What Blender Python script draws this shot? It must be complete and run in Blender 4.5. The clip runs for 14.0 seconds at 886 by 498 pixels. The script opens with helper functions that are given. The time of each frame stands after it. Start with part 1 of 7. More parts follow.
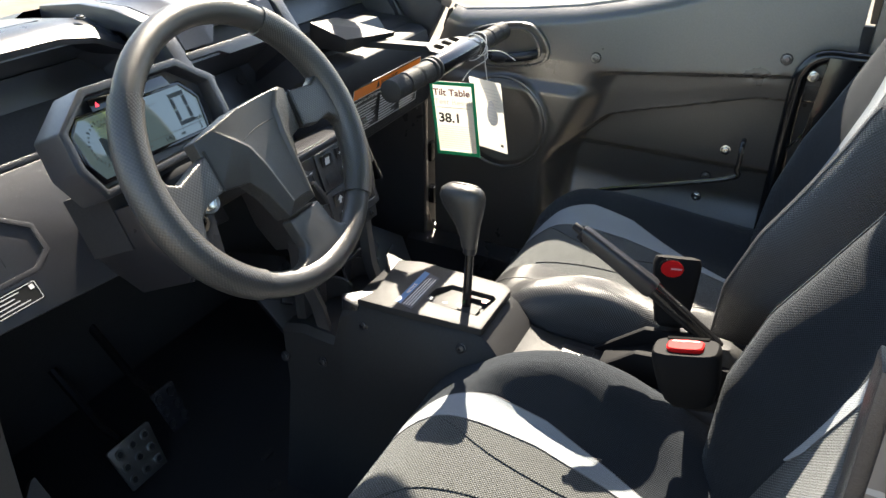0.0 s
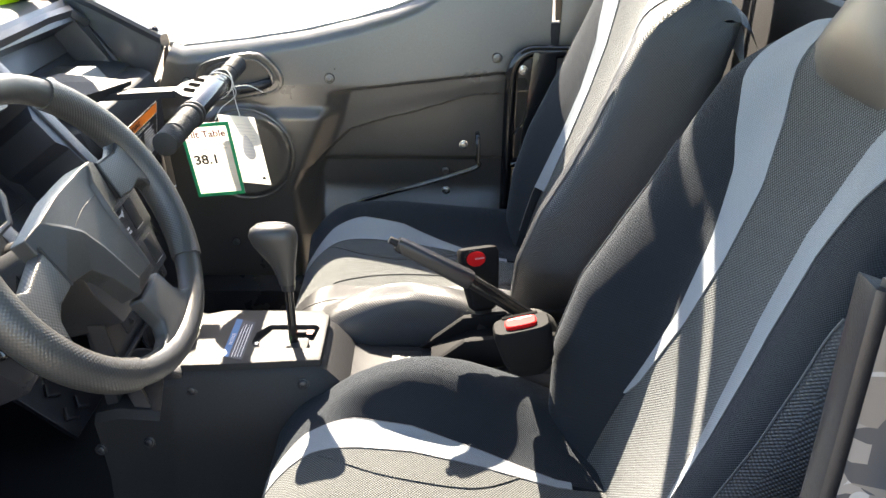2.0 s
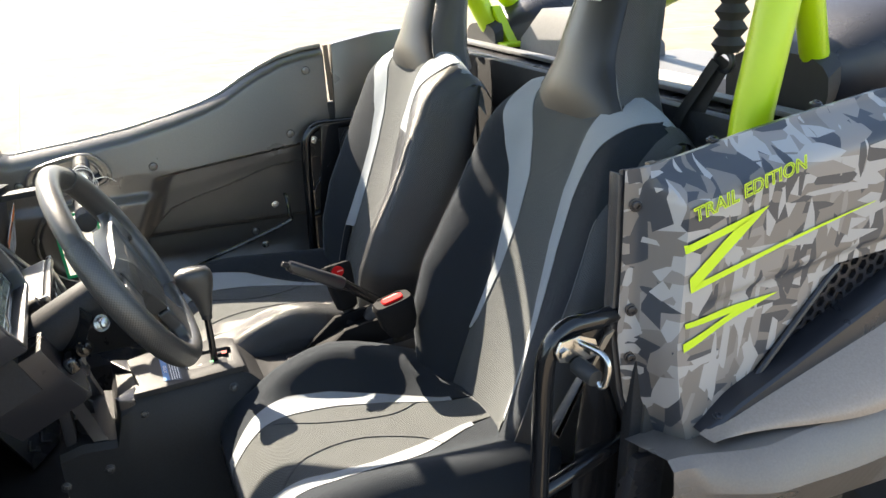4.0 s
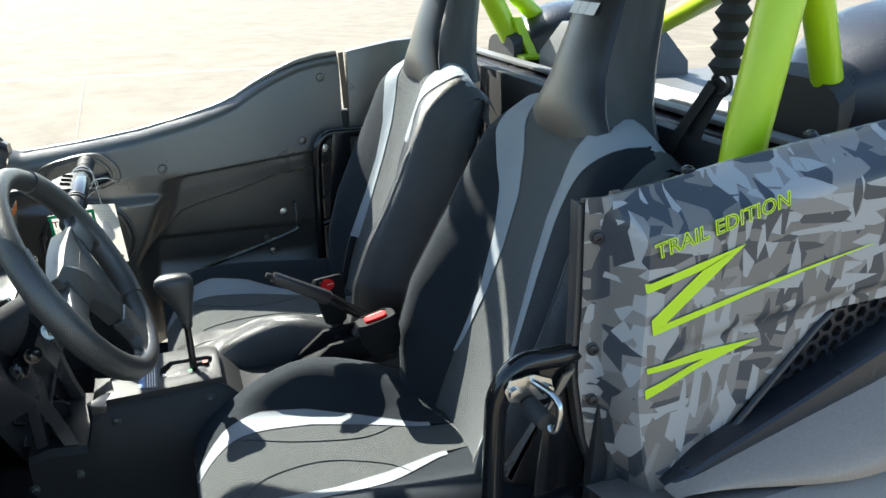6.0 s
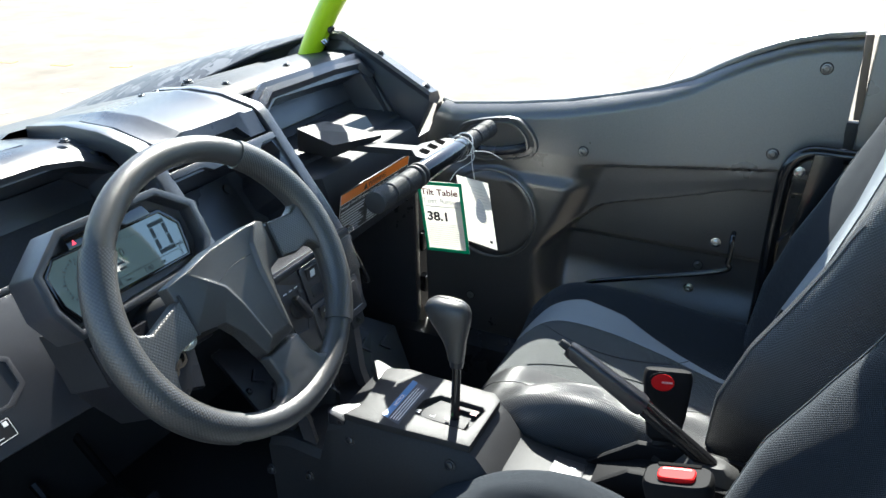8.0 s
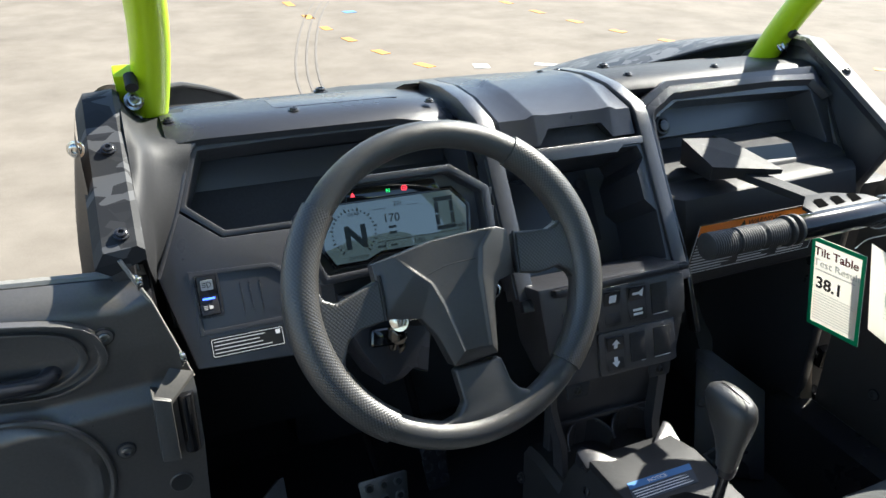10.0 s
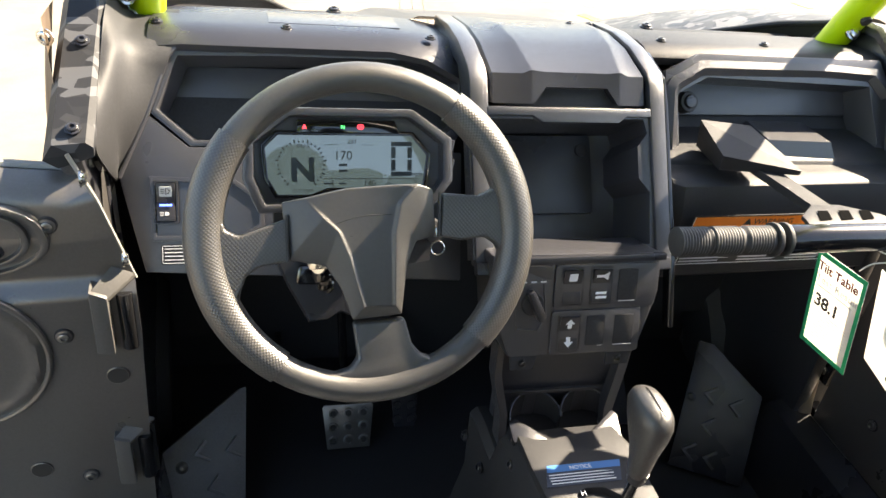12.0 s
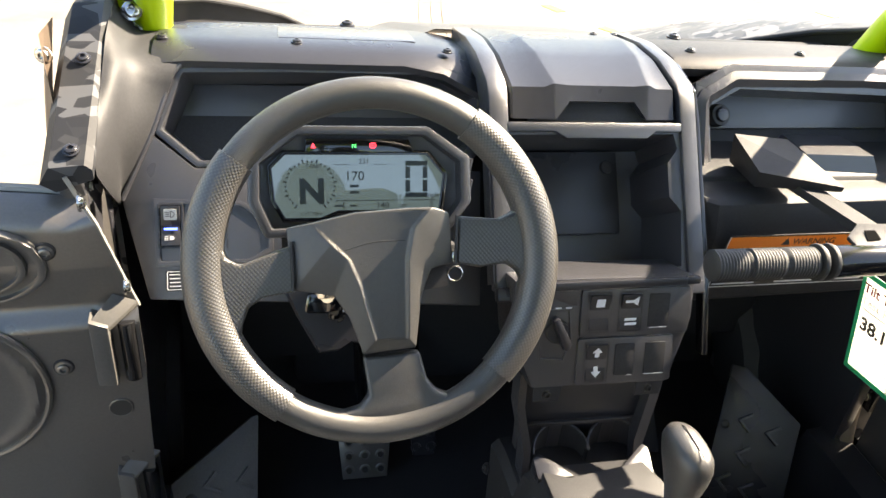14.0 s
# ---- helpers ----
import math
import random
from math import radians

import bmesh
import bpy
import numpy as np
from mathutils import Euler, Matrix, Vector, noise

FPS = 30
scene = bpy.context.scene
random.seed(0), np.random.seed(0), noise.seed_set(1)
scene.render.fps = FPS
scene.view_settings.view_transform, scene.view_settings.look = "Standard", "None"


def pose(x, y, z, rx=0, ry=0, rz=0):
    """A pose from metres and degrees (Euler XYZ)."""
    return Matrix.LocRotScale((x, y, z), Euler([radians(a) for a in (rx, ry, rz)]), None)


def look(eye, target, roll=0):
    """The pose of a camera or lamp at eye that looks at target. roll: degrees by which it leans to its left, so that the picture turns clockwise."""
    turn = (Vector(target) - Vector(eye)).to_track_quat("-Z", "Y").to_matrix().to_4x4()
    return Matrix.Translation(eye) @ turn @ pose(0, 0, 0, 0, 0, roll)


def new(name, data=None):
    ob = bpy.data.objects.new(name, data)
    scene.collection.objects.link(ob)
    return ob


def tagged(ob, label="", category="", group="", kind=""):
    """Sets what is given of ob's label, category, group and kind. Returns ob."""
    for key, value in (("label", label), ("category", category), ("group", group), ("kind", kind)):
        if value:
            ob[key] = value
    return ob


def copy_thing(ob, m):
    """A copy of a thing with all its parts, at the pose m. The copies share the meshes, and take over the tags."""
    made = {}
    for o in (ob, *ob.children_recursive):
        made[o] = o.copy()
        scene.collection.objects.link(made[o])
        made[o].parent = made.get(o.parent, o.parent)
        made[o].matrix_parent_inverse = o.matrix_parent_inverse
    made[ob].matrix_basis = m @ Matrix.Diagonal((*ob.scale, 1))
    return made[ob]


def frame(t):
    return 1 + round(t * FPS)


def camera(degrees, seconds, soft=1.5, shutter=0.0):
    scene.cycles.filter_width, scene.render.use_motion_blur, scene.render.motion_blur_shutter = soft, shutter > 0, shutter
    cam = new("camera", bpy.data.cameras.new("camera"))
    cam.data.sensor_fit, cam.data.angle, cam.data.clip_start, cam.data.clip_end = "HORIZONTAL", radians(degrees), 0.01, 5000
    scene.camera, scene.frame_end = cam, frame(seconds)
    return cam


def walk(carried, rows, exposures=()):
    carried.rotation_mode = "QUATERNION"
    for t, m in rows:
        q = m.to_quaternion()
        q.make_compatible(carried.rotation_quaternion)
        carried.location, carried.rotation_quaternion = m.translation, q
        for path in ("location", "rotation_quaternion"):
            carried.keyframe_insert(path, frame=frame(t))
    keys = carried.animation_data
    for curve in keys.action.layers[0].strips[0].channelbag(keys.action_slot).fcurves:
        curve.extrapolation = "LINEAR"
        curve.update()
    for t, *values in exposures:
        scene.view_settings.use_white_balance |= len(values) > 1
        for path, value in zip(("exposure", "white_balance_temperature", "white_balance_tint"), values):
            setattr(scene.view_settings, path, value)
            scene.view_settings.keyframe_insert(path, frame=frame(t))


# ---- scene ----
cam = camera(60.8, 14.0)
PATH = [
    (0, (-0.9633, -0.0040, 1.5558), (0.6167, 0.7399, 0.5810), 1.24),
    (0.5, (-0.8991, 0.0563, 1.5811), (0.7614, 0.6684, 0.6495), 1.06),
    (1, (-0.8982, 0.0617, 1.5717), (0.7854, 0.5982, 0.6349), 0.58),
    (1.5, (-0.9634, 0.0695, 1.5721), (0.7372, 0.4677, 0.5978), 0.22),
    (2, (-1.0308, 0.1701, 1.5882), (0.7342, 0.1452, 0.6479), 0.47),
    (2.5, (-1.1568, 0.2886, 1.6117), (0.5891, -0.1114, 0.7219), 0.66),
    (3, (-1.3054, 0.3734, 1.6338), (0.4039, -0.2318, 0.7899), -0.19),
    (3.5, (-1.4123, 0.4866, 1.6604), (0.2807, -0.2355, 0.8779), -0.74),
    (3.7, (-1.4396, 0.5384, 1.6661), (0.2425, -0.2367, 0.9114), -0.99),
    (5.8, (-1.4650, 0.4631, 1.6649), (0.2488, -0.2836, 0.9541), -0.15),
    (6, (-1.4428, 0.3906, 1.6649), (0.3024, -0.2599, 0.9362), 0.26),
    (6.5, (-1.3260, 0.2617, 1.6356), (0.4546, -0.1792, 0.8387), 1.20),
    (7, (-1.1336, 0.1868, 1.6401), (0.6650, -0.0567, 0.8000), 0.96),
    (7.5, (-0.9819, 0.0993, 1.6294), (0.8187, 0.3038, 0.7833), 0.63),
    (8, (-0.9060, -0.0037, 1.6300), (0.7307, 0.7752, 0.7847), 0.19),
    (8.5, (-0.8194, -0.0386, 1.6170), (0.5715, 1.1465, 0.8039), -2.27),
    (9, (-0.7335, -0.0574, 1.6062), (0.3878, 1.3956, 0.8115), -2.89),
    (9.2, (-0.7100, -0.0681, 1.6075), (0.3061, 1.4641, 0.8203), -2.78),
    (11.3, (-0.4793, -0.1283, 1.6627), (0.0391, 1.4624, 0.5667), 6.80),
    (11.5, (-0.4658, -0.1286, 1.6596), (0.0471, 1.4672, 0.5685), 7.19),
    (12, (-0.4317, -0.1156, 1.6501), (0.0438, 1.4965, 0.5662), 7.61),
    (12.5, (-0.4176, -0.0833, 1.6446), (0.0044, 1.5418, 0.5578), 7.15),
    (13, (-0.4179, -0.0661, 1.6382), (-0.0357, 1.5712, 0.5551), 6.38),
    (13.5, (-0.4191, -0.0674, 1.6369), (-0.0299, 1.5764, 0.5661), 5.95),
    (14, (-0.4139, -0.0629, 1.6303), (0.0075, 1.5812, 0.5722), 6.20),
]
EXPOSURES = [(0.0, 2.25, 6950, 9), (0.5, 2.5, 6950, 10), (1.0, 2.65, 7050, 11), (1.5, 3.0, 7050, 11), (2.0, 2.9, 7150, 11), (3.0, 2.6, 7450, 12), (3.7, 2.45, 7350, 11), (5.8, 1.95, 6100, 2), (6.5, 1.85, 6100, 3), (7.0, 2.2, 6500, 9), (7.5, 2.4, 6400, 8), (8.0, 2.15, 5900, 4), (8.5, 1.7, 5800, 4), (9.2, 1.5, 5800, 4), (11.3, 2.5, 7300, 10), (12.5, 2.8, 7700, 11), (14.0, 2.85, 7700, 11)]
walk(cam, [(t, look(eye, target, roll)) for t, eye, target, roll in PATH], EXPOSURES)

# ---- light ----
SUN = Vector((0.70, 0.25, 0.67)).normalized()
world = bpy.data.worlds.new("sky")
scene.world = world
world.use_nodes = True
wn = world.node_tree.nodes
sky = wn.new("ShaderNodeTexSky")
sky.sky_type, sky.sun_disc = "NISHITA", False
sky.sun_elevation = math.asin(SUN.z)
sky.sun_rotation = math.atan2(SUN.x, SUN.y)
sky.air_density, sky.dust_density, sky.ozone_density = 1.0, 0.8, 1.2
world.node_tree.links.new(sky.outputs[0], wn["Background"].inputs[0])
wn["Background"].inputs[1].default_value = 0.085
sun_data = bpy.data.lights.new("sun", "SUN")
sun_data.energy, sun_data.angle, sun_data.color = 5.0, radians(0.53), (1.0, 0.92, 0.80)
sun = new("sun", sun_data)
sun.matrix_world = look(SUN * 30, (0, 0, 0))

# ---- materials ----


def mat(name, color, rough=0.5, metal=0.0, grain=0.0, grain_scale=300.0, blotch=0.15, blotch_scale=6.0, bump=0.0, bump_scale=400.0, coat=0.0, spec=0.5, rough_var=0.08, coat_rough=0.08):
    m = bpy.data.materials.new(name)
    m.use_nodes = True
    nt = m.node_tree
    b = nt.nodes["Principled BSDF"]
    b.inputs["Roughness"].default_value = rough
    b.inputs["Metallic"].default_value = metal
    b.inputs["Specular IOR Level"].default_value = spec
    b.inputs["Coat Weight"].default_value = coat
    b.inputs["Coat Roughness"].default_value = coat_rough
    tc = nt.nodes.new("ShaderNodeTexCoord")
    big = nt.nodes.new("ShaderNodeTexNoise")
    big.inputs["Scale"].default_value, big.inputs["Detail"].default_value = blotch_scale, 5
    fine = nt.nodes.new("ShaderNodeTexNoise")
    fine.inputs["Scale"].default_value, fine.inputs["Detail"].default_value = grain_scale, 2
    for n in (big, fine):
        nt.links.new(tc.outputs["Object"], n.inputs["Vector"])
    mul = nt.nodes.new("ShaderNodeMath")
    mul.operation = "MULTIPLY_ADD"
    nt.links.new(big.outputs[0], mul.inputs[0])
    mul.inputs[1].default_value, mul.inputs[2].default_value = 2 * blotch, 1 - blotch
    add = nt.nodes.new("ShaderNodeMath")
    add.operation = "MULTIPLY_ADD"
    nt.links.new(fine.outputs[0], add.inputs[0])
    add.inputs[1].default_value = 2 * grain
    sub = nt.nodes.new("ShaderNodeMath")
    sub.operation = "SUBTRACT"
    nt.links.new(mul.outputs[0], sub.inputs[0])
    sub.inputs[1].default_value = grain
    nt.links.new(sub.outputs[0], add.inputs[2])
    mix = nt.nodes.new("ShaderNodeMix")
    mix.data_type, mix.blend_type = "RGBA", "MULTIPLY"
    mix.inputs[0].default_value = 1.0
    mix.inputs[6].default_value = (*color, 1)
    nt.links.new(add.outputs[0], mix.inputs[7])
    nt.links.new(mix.outputs[2], b.inputs["Base Color"])
    rv = nt.nodes.new("ShaderNodeMapRange")
    rv.inputs[3].default_value, rv.inputs[4].default_value = max(0.02, rough - rough_var), min(1, rough + rough_var)
    nt.links.new(big.outputs[0], rv.inputs[0])
    nt.links.new(rv.outputs[0], b.inputs["Roughness"])
    if bump:
        bn = nt.nodes.new("ShaderNodeBump")
        bn.inputs["Strength"].default_value, bn.inputs["Distance"].default_value = bump, 0.001
        tex = nt.nodes.new("ShaderNodeTexNoise")
        tex.inputs["Scale"].default_value, tex.inputs["Detail"].default_value = bump_scale, 3
        nt.links.new(tc.outputs["Object"], tex.inputs["Vector"])
        nt.links.new(tex.outputs[0], bn.inputs["Height"])
        nt.links.new(bn.outputs[0], b.inputs["Normal"])
    return m


def weave(m, scale, strength, distance=0.001, kind="noise", tones=(1.2, 0.7)):
    """A fine woven or pebbled relief and tone on top of a material."""
    nt = m.node_tree
    b = nt.nodes["Principled BSDF"]
    tc = nt.nodes.new("ShaderNodeTexCoord")
    v = nt.nodes.new("ShaderNodeTexVoronoi")
    v.inputs["Scale"].default_value = scale
    v.inputs["Randomness"].default_value = 0.06 if kind == "uv" else 0.8
    if kind == "uv":
        v.voronoi_dimensions = "2D"
        v.distance = "MINKOWSKI"
        v.inputs["Exponent"].default_value = 1.4
    rot = nt.nodes.new("ShaderNodeMapping")
    rot.inputs["Rotation"].default_value = (0.0, 0.0, 0.785) if kind == "uv" else (0.5, 0.6, 0.785)
    nt.links.new(tc.outputs["UV" if kind == "uv" else "Object"], rot.inputs["Vector"])
    nt.links.new(rot.outputs[0], v.inputs["Vector"])
    bn = nt.nodes.new("ShaderNodeBump")
    bn.invert = True
    bn.inputs["Strength"].default_value, bn.inputs["Distance"].default_value = strength, distance
    nt.links.new(v.outputs["Distance"], bn.inputs["Height"])
    nt.links.new(bn.outputs[0], b.inputs["Normal"])
    tone = nt.nodes.new("ShaderNodeMapRange")
    tone.inputs[1].default_value, tone.inputs[2].default_value = 0.1, 0.62
    tone.inputs[3].default_value, tone.inputs[4].default_value = tones
    nt.links.new(v.outputs["Distance"], tone.inputs[0])
    mx = nt.nodes.new("ShaderNodeMix")
    mx.data_type, mx.blend_type = "RGBA", "MULTIPLY"
    mx.inputs[0].default_value = 1.0
    old = b.inputs["Base Color"].links[0].from_socket
    nt.links.new(old, mx.inputs[6])
    nt.links.new(tone.outputs[0], mx.inputs[7])
    nt.links.new(mx.outputs[2], b.inputs["Base Color"])
    return m


def flat(name, color, rough=0.5, glow=0.0):
    m = bpy.data.materials.new(name)
    m.use_nodes = True
    b = m.node_tree.nodes["Principled BSDF"]
    b.inputs["Base Color"].default_value = (*color, 1)
    b.inputs["Roughness"].default_value = rough
    if glow:
        b.inputs["Emission Color"].default_value = (*color, 1)
        b.inputs["Emission Strength"].default_value = glow
    return m


PLASTIC = mat("textured black plastic", (0.036, 0.036, 0.041), 0.30, grain=0.4, grain_scale=900, bump=0.45, bump_scale=1100, spec=0.75, coat=0.3, coat_rough=0.2)
PLASTIC_SMOOTH = mat("smooth black plastic", (0.022, 0.022, 0.026), 0.28, grain=0.3, grain_scale=900, bump=0.25, bump_scale=1200, spec=0.55, rough_var=0.05)
PLASTIC_DARK = mat("dull black plastic", (0.030, 0.030, 0.032), 0.55, spec=0.25, grain=0.3, bump=0.3, bump_scale=700)
DOOR_PLASTIC = mat("grained black door plastic", (0.070, 0.065, 0.060), 0.30, spec=0.9, coat=0.8, coat_rough=0.26, grain=0.25, bump=0.25, bump_scale=1200)
GLOSS = mat("glossy black paint", (0.006, 0.006, 0.007), 0.08, coat=0.6, blotch=0.1, rough_var=0.03)
STEEL_BLACK = mat("black coated steel", (0.010, 0.010, 0.011), 0.15, bump=0.05, bump_scale=500, spec=0.5, coat=0.2)
RUBBER = mat("black rubber", (0.030, 0.030, 0.030), 0.62, grain=0.2, bump=0.4, bump_scale=900)
WHEEL_LEATHER = weave(mat("pebbled wheel grip", (0.049, 0.046, 0.043), 0.36, spec=0.9), 350, 0.42, 0.0010, "uv", (1.2, 0.72))
WHEEL_SMOOTH = mat("smooth wheel skin", (0.046, 0.044, 0.042), 0.36, spec=0.7, coat=0.15, coat_rough=0.25, grain=0.15, bump=0.45, bump_scale=1300)
FABRIC_BLACK = weave(mat("black seat fabric", (0.020, 0.024, 0.030), 0.9, spec=0.15, grain=0.3, grain_scale=900), 520, 0.8, 0.0010, "uv", (1.5, 0.6))
FABRIC_GREY = weave(mat("charcoal mesh seat fabric", (0.082, 0.085, 0.084), 0.9, spec=0.12, grain=0.3, grain_scale=900), 330, 1.0, 0.0014, "uv", (1.65, 0.42))
FABRIC_STRIPE = weave(mat("silver seat stripe fabric", (0.31, 0.335, 0.36), 0.85, spec=0.15, grain=0.2, grain_scale=900), 500, 0.6, 0.001, "uv", (1.12, 0.8))
for cloth in (FABRIC_BLACK, FABRIC_GREY, FABRIC_STRIPE):
    node = cloth.node_tree.nodes["Principled BSDF"]
    node.inputs["Sheen Weight"].default_value, node.inputs["Sheen Roughness"].default_value = 0.10, 0.45
    node.inputs["Sheen Tint"].default_value = (0.86, 0.93, 1.0, 1)
FABRIC_GREY.node_tree.nodes["Principled BSDF"].inputs["Sheen Weight"].default_value = 0.24
VINYL = weave(mat("carbon textured black vinyl", (0.036, 0.037, 0.040), 0.36, spec=0.8), 350, 0.9, 0.0013, "uv", (1.45, 0.52))
STITCH = flat("pale stitching thread", (0.16, 0.16, 0.16), 0.8)
GATE = mat("matt black gate plastic", (0.026, 0.026, 0.028), 0.50, spec=0.28, grain=0.3, bump=0.4, bump_scale=900)
BOLT_DARK = mat("black oxide screw", (0.05, 0.05, 0.05), 0.3, metal=0.8)
LIME = mat("lime green paint", (0.46, 0.66, 0.008), 0.32, blotch=0.05, bump=0.05, bump_scale=200, coat=0.2)
LIME_DECAL = mat("lime green vinyl decal", (0.62, 0.84, 0.02), 0.4, blotch=0.04)
CHROME = mat("zinc plated steel", (0.62, 0.61, 0.58), 0.22, metal=1.0, blotch=0.2, blotch_scale=40)
RED = mat("translucent red plastic", (0.62, 0.012, 0.014), 0.6, blotch=0.1, spec=0.12)
WHITE_PRINT = flat("white printing", (0.75, 0.75, 0.75), 0.5)
# near-black for printing; also stands in for shade in holes, gaps and voids
INK_AND_SHADE = flat("dark printing and stand-in shade", (0.02, 0.02, 0.02), 0.6)
GREY_INK = flat("grey printing", (0.55, 0.55, 0.56), 0.6)
PAPER = mat("white card", (0.70, 0.70, 0.69), 0.6, blotch=0.04)
paper_nodes = PAPER.node_tree.nodes
through_sheet = paper_nodes.new("ShaderNodeBsdfTranslucent")
through_sheet.inputs["Color"].default_value = (0.80, 0.79, 0.75, 1)
sheet_mix = paper_nodes.new("ShaderNodeMixShader")
sheet_mix.inputs[0].default_value = 0.55
PAPER.node_tree.links.new(paper_nodes["Principled BSDF"].outputs[0], sheet_mix.inputs[1])
PAPER.node_tree.links.new(through_sheet.outputs[0], sheet_mix.inputs[2])
PAPER.node_tree.links.new(sheet_mix.outputs[0], paper_nodes["Material Output"].inputs[0])
GREEN_CARD = mat("green card border", (0.01, 0.42, 0.17), 0.5, blotch=0.05)
ORANGE = mat("orange warning decal", (0.85, 0.22, 0.02), 0.45, blotch=0.05)
BLUE = mat("blue notice decal", (0.03, 0.16, 0.42), 0.4, blotch=0.06)
STRAP = weave(mat("black seat belt webbing", (0.016, 0.015, 0.015), 0.7), 500, 0.5, 0.001, "noise")


def camo(name, shades, rough, spec):
    m = bpy.data.materials.new(name)
    m.use_nodes = True
    nt = m.node_tree
    b = nt.nodes["Principled BSDF"]
    tc = nt.nodes.new("ShaderNodeTexCoord")
    noise_n = nt.nodes.new("ShaderNodeTexNoise")
    noise_n.inputs["Scale"].default_value = 9
    nt.links.new(tc.outputs["Object"], noise_n.inputs["Vector"])
    bend = nt.nodes.new("ShaderNodeMix")
    bend.data_type = "RGBA"
    bend.inputs[0].default_value = 0.004
    nt.links.new(tc.outputs["Object"], bend.inputs[6])
    nt.links.new(noise_n.outputs[1], bend.inputs[7])
    out = None
    for k, (scale, stretch) in enumerate(((20, (1, 1.5, 0.9)), (34, (0.8, 0.55, 2.0)), (40, (0.7, 2.0, 0.5)))):
        mp = nt.nodes.new("ShaderNodeMapping")
        mp.inputs["Scale"].default_value = stretch
        mp.inputs["Rotation"].default_value = (0.6 + k, 0.3, 0.5)
        nt.links.new(bend.outputs[2], mp.inputs["Vector"])
        v = nt.nodes.new("ShaderNodeTexVoronoi")
        v.distance = "EUCLIDEAN"
        v.inputs["Scale"].default_value = scale
        nt.links.new(mp.outputs[0], v.inputs["Vector"])
        sep = nt.nodes.new("ShaderNodeSeparateColor")
        nt.links.new(v.outputs["Color"], sep.inputs[0])
        ramp = nt.nodes.new("ShaderNodeValToRGB")
        ramp.color_ramp.interpolation = "CONSTANT"
        stops = [0.0, 0.25, 0.62, 0.85] if k == 0 else [0.0, 0.34, 0.50, 0.66]
        for i, (s, c) in enumerate(zip(stops, shades)):
            e = ramp.color_ramp.elements[i] if i < 2 else ramp.color_ramp.elements.new(s)
            e.position, e.color = s, (*c, 1)
        nt.links.new(sep.outputs[0], ramp.inputs[0])
        if out is None:
            out = ramp.outputs[0]
        else:
            gate = nt.nodes.new("ShaderNodeMath")
            gate.operation = "GREATER_THAN"
            gate.inputs[1].default_value = 0.58 if k == 1 else 0.70
            nt.links.new(sep.outputs[1], gate.inputs[0])
            mx = nt.nodes.new("ShaderNodeMix")
            mx.data_type = "RGBA"
            nt.links.new(gate.outputs[0], mx.inputs[0])
            nt.links.new(out, mx.inputs[6])
            nt.links.new(ramp.outputs[0], mx.inputs[7])
            out = mx.outputs[2]
    nt.links.new(out, b.inputs["Base Color"])
    b.inputs["Roughness"].default_value = rough
    b.inputs["Specular IOR Level"].default_value = spec
    return m


CAMO = camo("grey shard camouflage wrap", [(0.060, 0.064, 0.074), (0.200, 0.178, 0.160), (0.265, 0.240, 0.222), (0.40, 0.385, 0.375)], 0.34, 0.5)
# darker copy of the same wrap; shade at the front is put into it
CAMO_SHADED = camo("shard camouflage wrap with shade in colour", [(0.035, 0.038, 0.043), (0.06, 0.06, 0.062), (0.085, 0.086, 0.088), (0.14, 0.14, 0.142)], 0.48, 0.25)
# darkest copy of the wrap: the cap strip's weaker sun is coloured in
CAMO_CAP = camo("shard camouflage wrap with weak sun in colour", [(0.020, 0.021, 0.024), (0.024, 0.025, 0.028), (0.032, 0.033, 0.036), (0.075, 0.077, 0.083)], 0.55, 0.12)


def concrete():
    m = mat("sunlit pale concrete", (0.212, 0.185, 0.152), 0.9, spec=0.15, grain=0.14, grain_scale=120, blotch=0.2, blotch_scale=0.5, bump=0.3, bump_scale=90)
    nt = m.node_tree
    b = nt.nodes["Principled BSDF"]
    tc = nt.nodes.new("ShaderNodeTexCoord")
    st = nt.nodes.new("ShaderNodeTexNoise")
    st.inputs["Scale"].default_value, st.inputs["Detail"].default_value, st.inputs["Roughness"].default_value = 1.7, 8, 0.65
    nt.links.new(tc.outputs["Object"], st.inputs["Vector"])
    ramp = nt.nodes.new("ShaderNodeValToRGB")
    ramp.color_ramp.elements[0].position, ramp.color_ramp.elements[0].color = 0.32, (0.74, 0.73, 0.72, 1)
    ramp.color_ramp.elements[1].position, ramp.color_ramp.elements[1].color = 0.62, (1, 1, 1, 1)
    nt.links.new(st.outputs[0], ramp.inputs[0])
    mx = nt.nodes.new("ShaderNodeMix")
    mx.data_type, mx.blend_type = "RGBA", "MULTIPLY"
    mx.inputs[0].default_value = 1
    old = b.inputs["Base Color"].links[0].from_socket
    nt.links.new(old, mx.inputs[6])
    nt.links.new(ramp.outputs[0], mx.inputs[7])
    nt.links.new(mx.outputs[2], b.inputs["Base Color"])
    return m


CONCRETE = concrete()

# ---- building helpers ----


def thing(name, at, label, category, group="", kind=""):
    ob = new(name)
    ob.empty_display_size = 0.05
    ob.location = at
    return tagged(ob, label, category, group, kind)


def finish(bm, smooth=True, angle=35):
    bmesh.ops.recalc_face_normals(bm, faces=bm.faces)
    for f in bm.faces:
        f.smooth = smooth
    if smooth:
        lim = radians(angle)
        for e in bm.edges:
            if len(e.link_faces) == 2 and e.calc_face_angle(0) > lim:
                e.smooth = False


